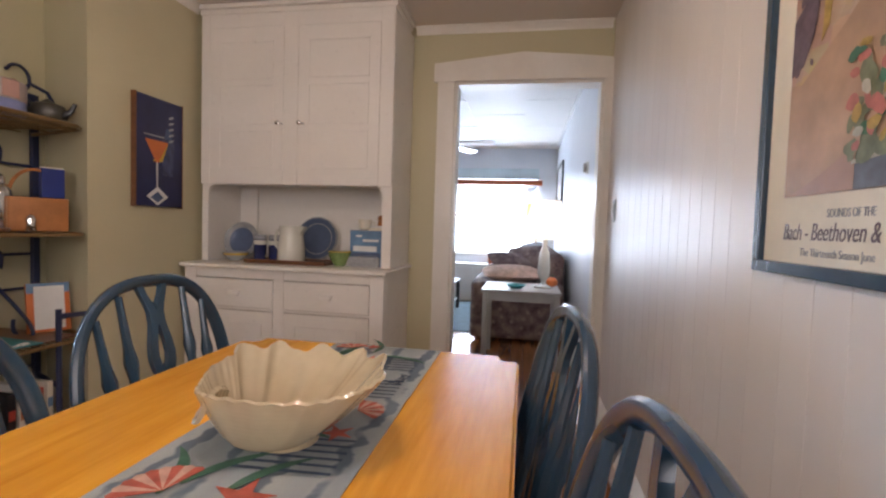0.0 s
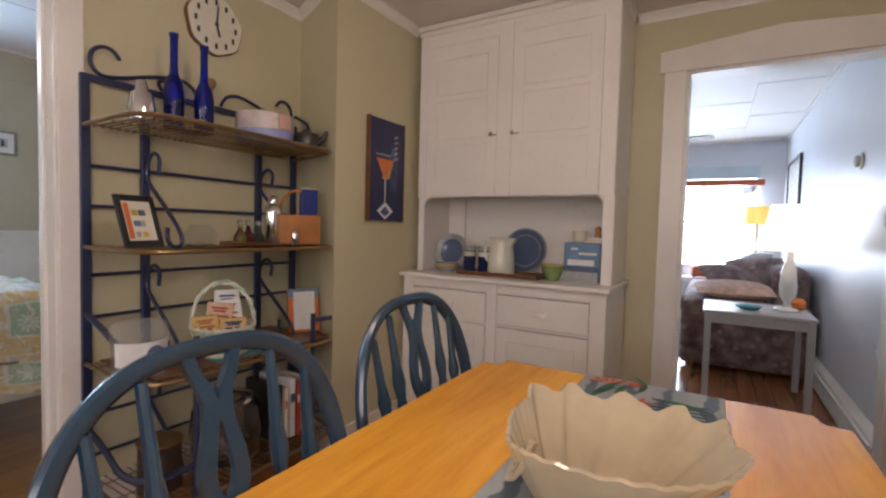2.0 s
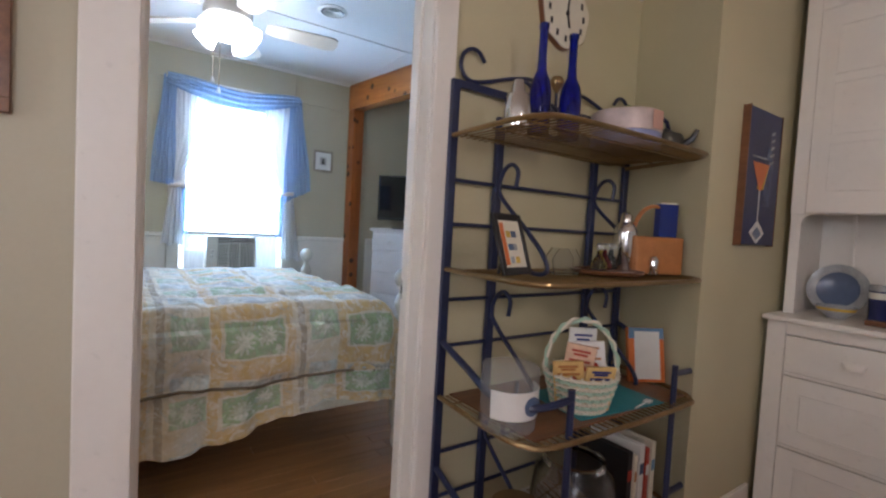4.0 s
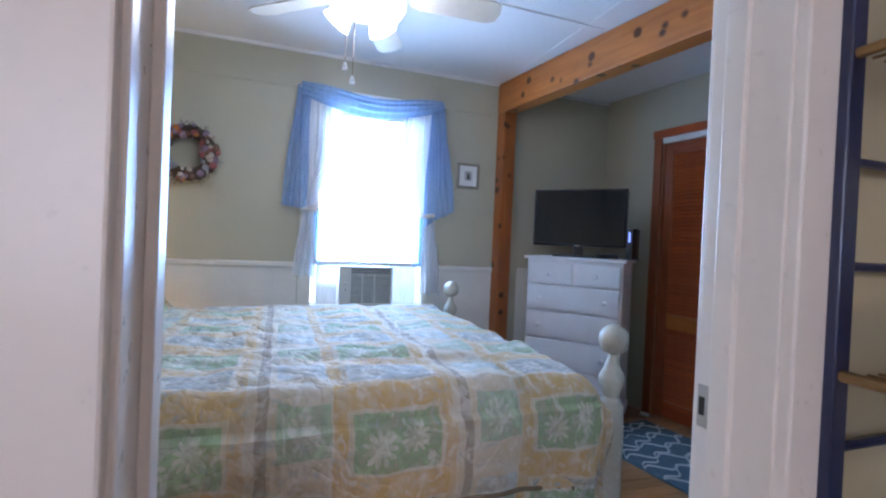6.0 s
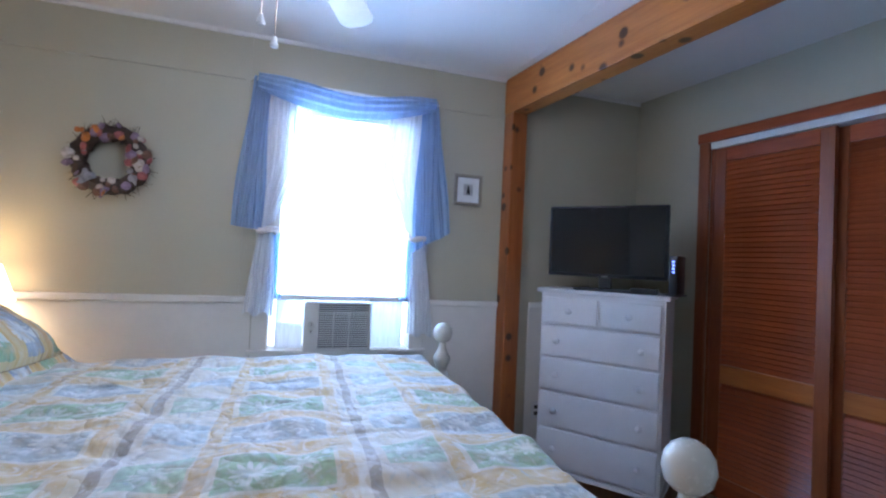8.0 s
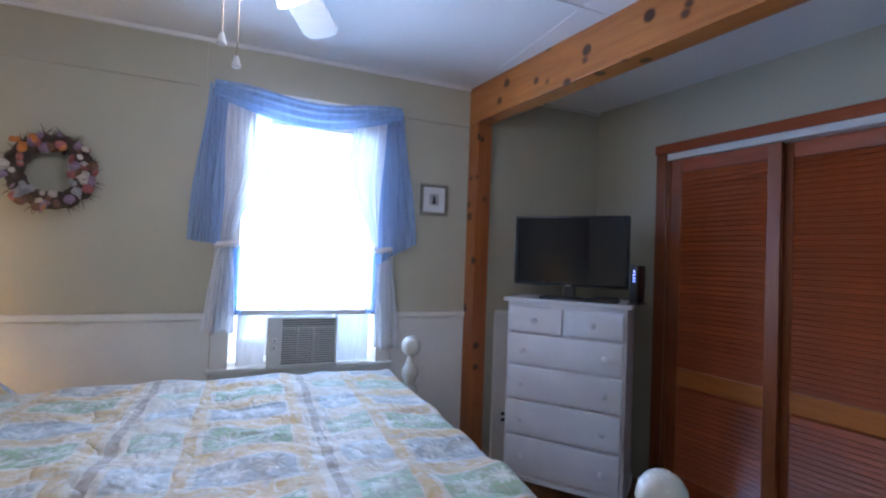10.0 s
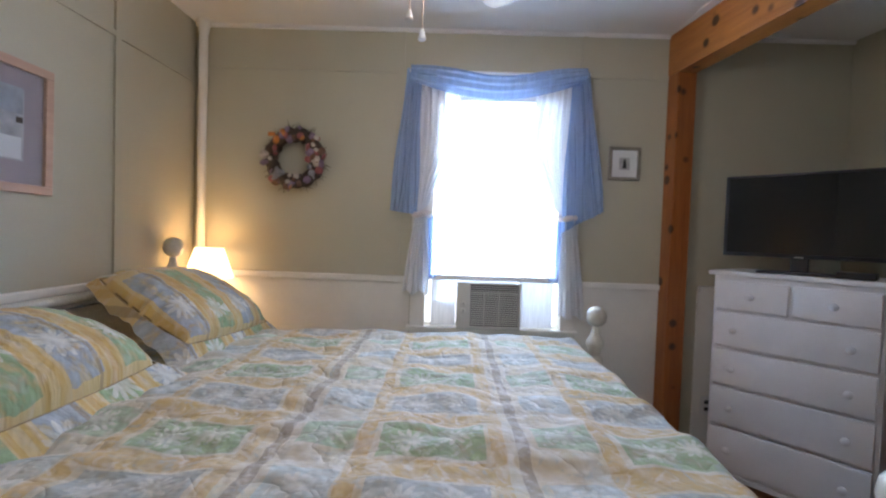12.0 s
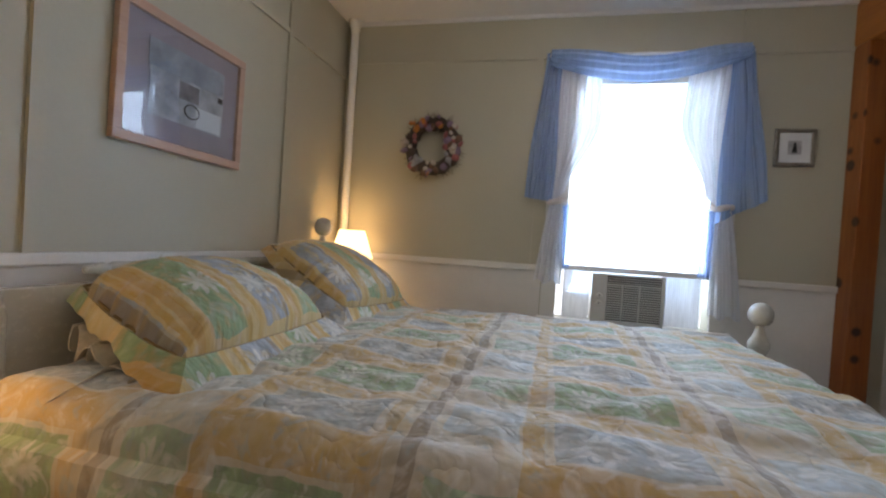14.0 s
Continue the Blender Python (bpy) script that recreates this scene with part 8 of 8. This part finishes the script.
for x in (0.715, 1.295):
    for y in (5.25, 5.79):
        part("leg", block(x, x + 0.04, y, y + 0.04, 0, 0.6115, 0.003), GREYPAINT, st)
LAMPW = glow("lit_white_shade", (1.0, 0.90, 0.76), 1.1)
lp = thing("table_lamp", "glass table lamp with a white cone shade on the side table", "lamp", pose(1.21, 5.55, 0.6365))
part("base", turned([(0.075, 0), (0.078, 0.012), (0.03, 0.03), (0.022, 0.06), (0.05, 0.11), (0.055, 0.17), (0.042, 0.30), (0.020, 0.36), (0.026, 0.39), (0.012, 0.44)], 28), paint("pearl_glass_lamp", (0.62, 0.62, 0.60), 0.12, var=0.1, scale=8, coat=0.5), lp, smooth=True)
sh = turned([(0.215, 0.425), (0.190, 0.50), (0.150, 0.62), (0.125, 0.745), (0.122, 0.745), (0.147, 0.62), (0.187, 0.50), (0.212, 0.425)], 36)
bmesh.ops.delete(sh, geom=[f for f in sh.faces if len(f.verts) > 4], context="FACES_ONLY")
part("shade", sh, LAMPW, lp, "glowing white shade", True)
part("harp", rod([(-0.123, 0, 0.74), (0, 0, 0.74), (0.123, 0, 0.74)], 0.002, 5), BRASS, lp)
part("stem", rod([(0, 0, 0.44), (0, 0, 0.74)], 0.004), BRASS, lp)
ds = thing("dish", "small teal glass dish on the side table", "dish", pose(0.98, 5.45, 0.6365))
part("dish", turned([(0.04, 0), (0.065, 0.012), (0.085, 0.028), (0.08, 0.028), (0.06, 0.012), (0.01, 0.008)], 24), TEAL, ds, smooth=True)
og = thing("pumpkin", "small orange ceramic pumpkin on the side table", "ornament", pose(1.29, 5.70, 0.6365))
part("body", turned([(0.03, 0), (0.05, 0.015), (0.052, 0.05), (0.03, 0.075), (0.006, 0.08)], 20), ORANGE, og, smooth=True)
part("stalk", rod([(0, 0, 0.079), (0.006, 0, 0.10)], 0.006), GREENLEAF, og)
fl = thing("floor_lamp", "floor lamp with a yellow drum shade beyond the sofa", "lamp", pose(1.20, 8.62, 0))
part("base", turned([(0.13, 0), (0.13, 0.015), (0.02, 0.03)], 28), BRASS, fl, smooth=True)
part("pole", rod([(0, 0, 0.03), (0, 0, 1.40)], 0.012), BRASS, fl)
YSH = bpy.data.materials.new("yellow_lit_shade")
nt, nd, lk, bs = nodes_of(YSH)
bs.inputs["Base Color"].default_value = (0.72, 0.50, 0.12, 1)
bs.inputs["Emission Color"].default_value, bs.inputs["Emission Strength"].default_value = (1.0, 0.72, 0.18, 1), 0.7
sh = turned([(0.165, 1.31), (0.145, 1.53), (0.142, 1.53), (0.162, 1.31)], 32)
bmesh.ops.delete(sh, geom=[f for f in sh.faces if len(f.verts) > 4], context="FACES_ONLY")
part("shade", sh, YSH, fl, "glowing yellow drum shade", True)
part("harp", rod([(-0.143, 0, 1.45), (0, 0, 1.45), (0.143, 0, 1.45)], 0.003, 5), BRASS, fl)
ct = thing("coffee_table", "dark low coffee table on the rug", "coffee table", pose(0, 0, 0))
part("top", block(-0.35, 0.17, 6.95, 7.95, 0.40, 0.425, 0.005), GREYPAINT, ct)
for x in (-0.33, 0.12):
    for y in (6.97, 7.88):
        part("leg", block(x, x + 0.045, y, y + 0.045, 0.0105, 0.3995, 0.003), DARK, ct)
part("shelf", block(-0.33, 0.15, 6.98, 7.92, 0.14, 0.16, 0.003), DARK, ct)
lr = thing("rug", "grey-blue living room rug", "rug", pose(-0.35, 7.5, 0.0005))
part("carpet", block(-0.9, 0.86, -1.05, 1.0, 0, 0.009, 0.003), paint("grey_blue_pile", (0.13, 0.19, 0.22), 0.95, var=0.15, scale=9, grain=200, relief=0.4), lr)
cb2 = thing("side_cabinet", "low white cabinet under the living room window", "cabinet", pose(0.25, 8.80, 0))
part("case", block(-0.55, 0.62, -0.14, 0.17, 0.0, 0.58, 0.005), WHITE, cb2)
part("door", block(-0.50, 0.02, -0.152, -0.1405, 0.05, 0.53, 0.003), WHITE, cb2)
part("door", block(0.05, 0.57, -0.152, -0.1405, 0.05, 0.53, 0.003), WHITE, cb2)
bxs = thing("wooden_box", "small reddish wooden box by the window", "box", pose(0.62, 8.75, 0.5805, 0, 0, 10))
part("body", block(-0.13, 0.13, -0.07, 0.07, 0, 0.13, 0.006), DOORWOOD, bxs)
part("lid", block(-0.135, 0.135, -0.075, 0.075, 0.1305, 0.15, 0.006), DOORWOOD, bxs)
vl = thing("window_valance", "wooden valance board with white lace swags over the window", "valance", pose(0, 0, 0))
part("board", block(-0.70, 1.28, Y_LIVING - 0.10, Y_LIVING - 0.002, 1.83, 1.91, 0.006), DOORWOOD, vl)
for x0 in (-0.62, -0.02, 0.58):
    def lace(u, v, x0=x0):
        sag = math.sin(math.pi * u)
        return (x0 + 0.62 * u, Y_LIVING - 0.085 - 0.02 * math.sin(v * 18), 1.83 - (0.04 + 0.16 * sag) * v - 0.04 * sag)
    part("lace_swag", sheet(lace, 24, 14), WHITEVOILE, vl, smooth=True)
for x0 in (-0.62, 1.02):
    part("lace_tail", sheet(lambda u, v, x0=x0: (x0 + 0.18 * u, Y_LIVING - 0.08 + gathers(u, 0.012, 22), 1.83 - 1.05 * v), 24, 10), WHITEVOILE, vl, smooth=True)
blind = thing("roller_blind", "pale blue rolled-up blind above the living room window", "blind", pose(0, 0, 0))
part("panel", block(-0.64, 1.23, Y_LIVING - 0.012, Y_LIVING - 0.002, 1.93, 2.10, 0.003), paint("pale_blue_panel", (0.55, 0.68, 0.74), 0.5), blind)
lf = thing("ceiling_fan", "ceiling fan with brown wooden blades", "ceiling fan", pose(0.12, 6.5, 0))
part("canopy", turned([(0.06, 2.414), (0.06, 2.38), (0.02, 2.36), (0.02, 2.16)], 24), BRASS, lf, smooth=True)
part("motor", turned([(0.05, 2.1595), (0.12, 2.14), (0.12, 2.06), (0.05, 2.03)], 28), BRASS, lf, smooth=True)
for k in range(5):
    b = part("blade", outline([(0.14, -0.03), (0.20, -0.055), (0.56, -0.068), (0.60, -0.03), (0.60, 0.03), (0.56, 0.068), (0.20, 0.055), (0.14, 0.03)], 0.008), TRAYWOOD if k else STONE, lf)
    b.matrix_local = pose(0, 0, 2.03, 0, 0, 72 * k + 60) @ pose(0, 0, 0, 80, 0, 0)
pf = thing("framed_picture", "dark-framed picture on the pale living room wall", "picture", pose(X_RIGHT - 0.001, 8.55, 1.26, 0, 0, -90))
part("frame", boxes((0, 0.95, -0.025, 0, 0, 0.03), (0, 0.95, -0.025, 0, 0.75, 0.78), (0, 0.03, -0.025, 0, 0.03, 0.75), (0.92, 0.95, -0.025, 0, 0.03, 0.75), bevel=0.002), DARK, pf)
part("print", block(0.0305, 0.9195, -0.012, -0.004, 0.0305, 0.7495), SNOW, pf)
thm = thing("thermostat", "round beige thermostat on the living room wall", "thermostat", pose(X_RIGHT - 0.001, 5.25, 1.63, 0, 0, -90))
part("plate", turned([(0.048, 0), (0.05, -0.006), (0.046, -0.012), (0.01, -0.012)], 28, axis="y"), CARDWHITE, thm, smooth=True)
part("dial", turned([(0.036, -0.0125), (0.036, -0.03), (0.03, -0.034), (0.004, -0.034)], 28, axis="y"), GREY, thm, smooth=True)
structure("trim_living_ceiling", block(X_RIGHT - 0.03, X_RIGHT, Y_BACK + 0.13, Y_LIVING, Z_L - 0.03, Z_L - 0.0065, 0.004), CARDWHITE, "white trim strip under the living room ceiling", "trim")

# ---------------------------------------------------------------- pieces: louvres, wall boards, floor strips
for door, x0, x1, yy in LOUVRE:
    slat = bmesh.new()
    box(slat, x0, x1, -0.018, 0.018, -0.003, 0.003)
    first = None
    for z in list(np.arange(0.150, 0.650, 0.028)) + list(np.arange(0.785, 1.935, 0.028)):
        if first is None:
            first = part("louvre_slat", slat, DOORWOOD, door)
            o = first
        else:
            o = new("louvre_slat", first.data)
            o.parent = door
        o.matrix_local = pose(0, yy, z, 58, 0, 0)

rnd = random.Random(11)
y = 1.06
while y < Y_BACK - 0.001:
    w = min(rnd.choice((0.088, 0.094, 0.10, 0.118)), Y_BACK - y)
    part("board", block(X_RIGHT - 0.008, X_RIGHT + 0.001, y + 0.0004, y + w - 0.0004, 0.0, Z_D, 0.0008, 1), BOARD, wall_right)
    y += w

floor_ob = bpy.data.objects["floor"]


def strips_along_y(x0, x1, y0, y1, w, mat, seed):
    r = random.Random(seed)
    x = x0
    while x < x1 - 0.01:
        ww = min(w, x1 - x)
        y = y0
        while y < y1 - 0.01:
            ln = min(r.uniform(1.0, 2.2), y1 - y)
            if y1 - y - ln < 0.3:
                ln = y1 - y
            part("plank", block(x + 0.0006, x + ww - 0.0006, y + 0.0006, y + ln - 0.0006, -0.0175, -0.0003 * r.random(), 0.0012, 1), mat, floor_ob)
            y += ln
        x += ww


strips_along_y(X_BED + 0.061, X_RIGHT, Y_FRONT, Y_BACK, 0.083, FLOOR_R, 1)
strips_along_y(X_WIN, X_BED + 0.06, Y_HEAD, Y_CLOSET + 0.4, 0.083, FLOOR, 2)
strips_along_y(-0.7, X_RIGHT, Y_BACK, Y_LIVING, 0.11, FLOOR_R, 3)
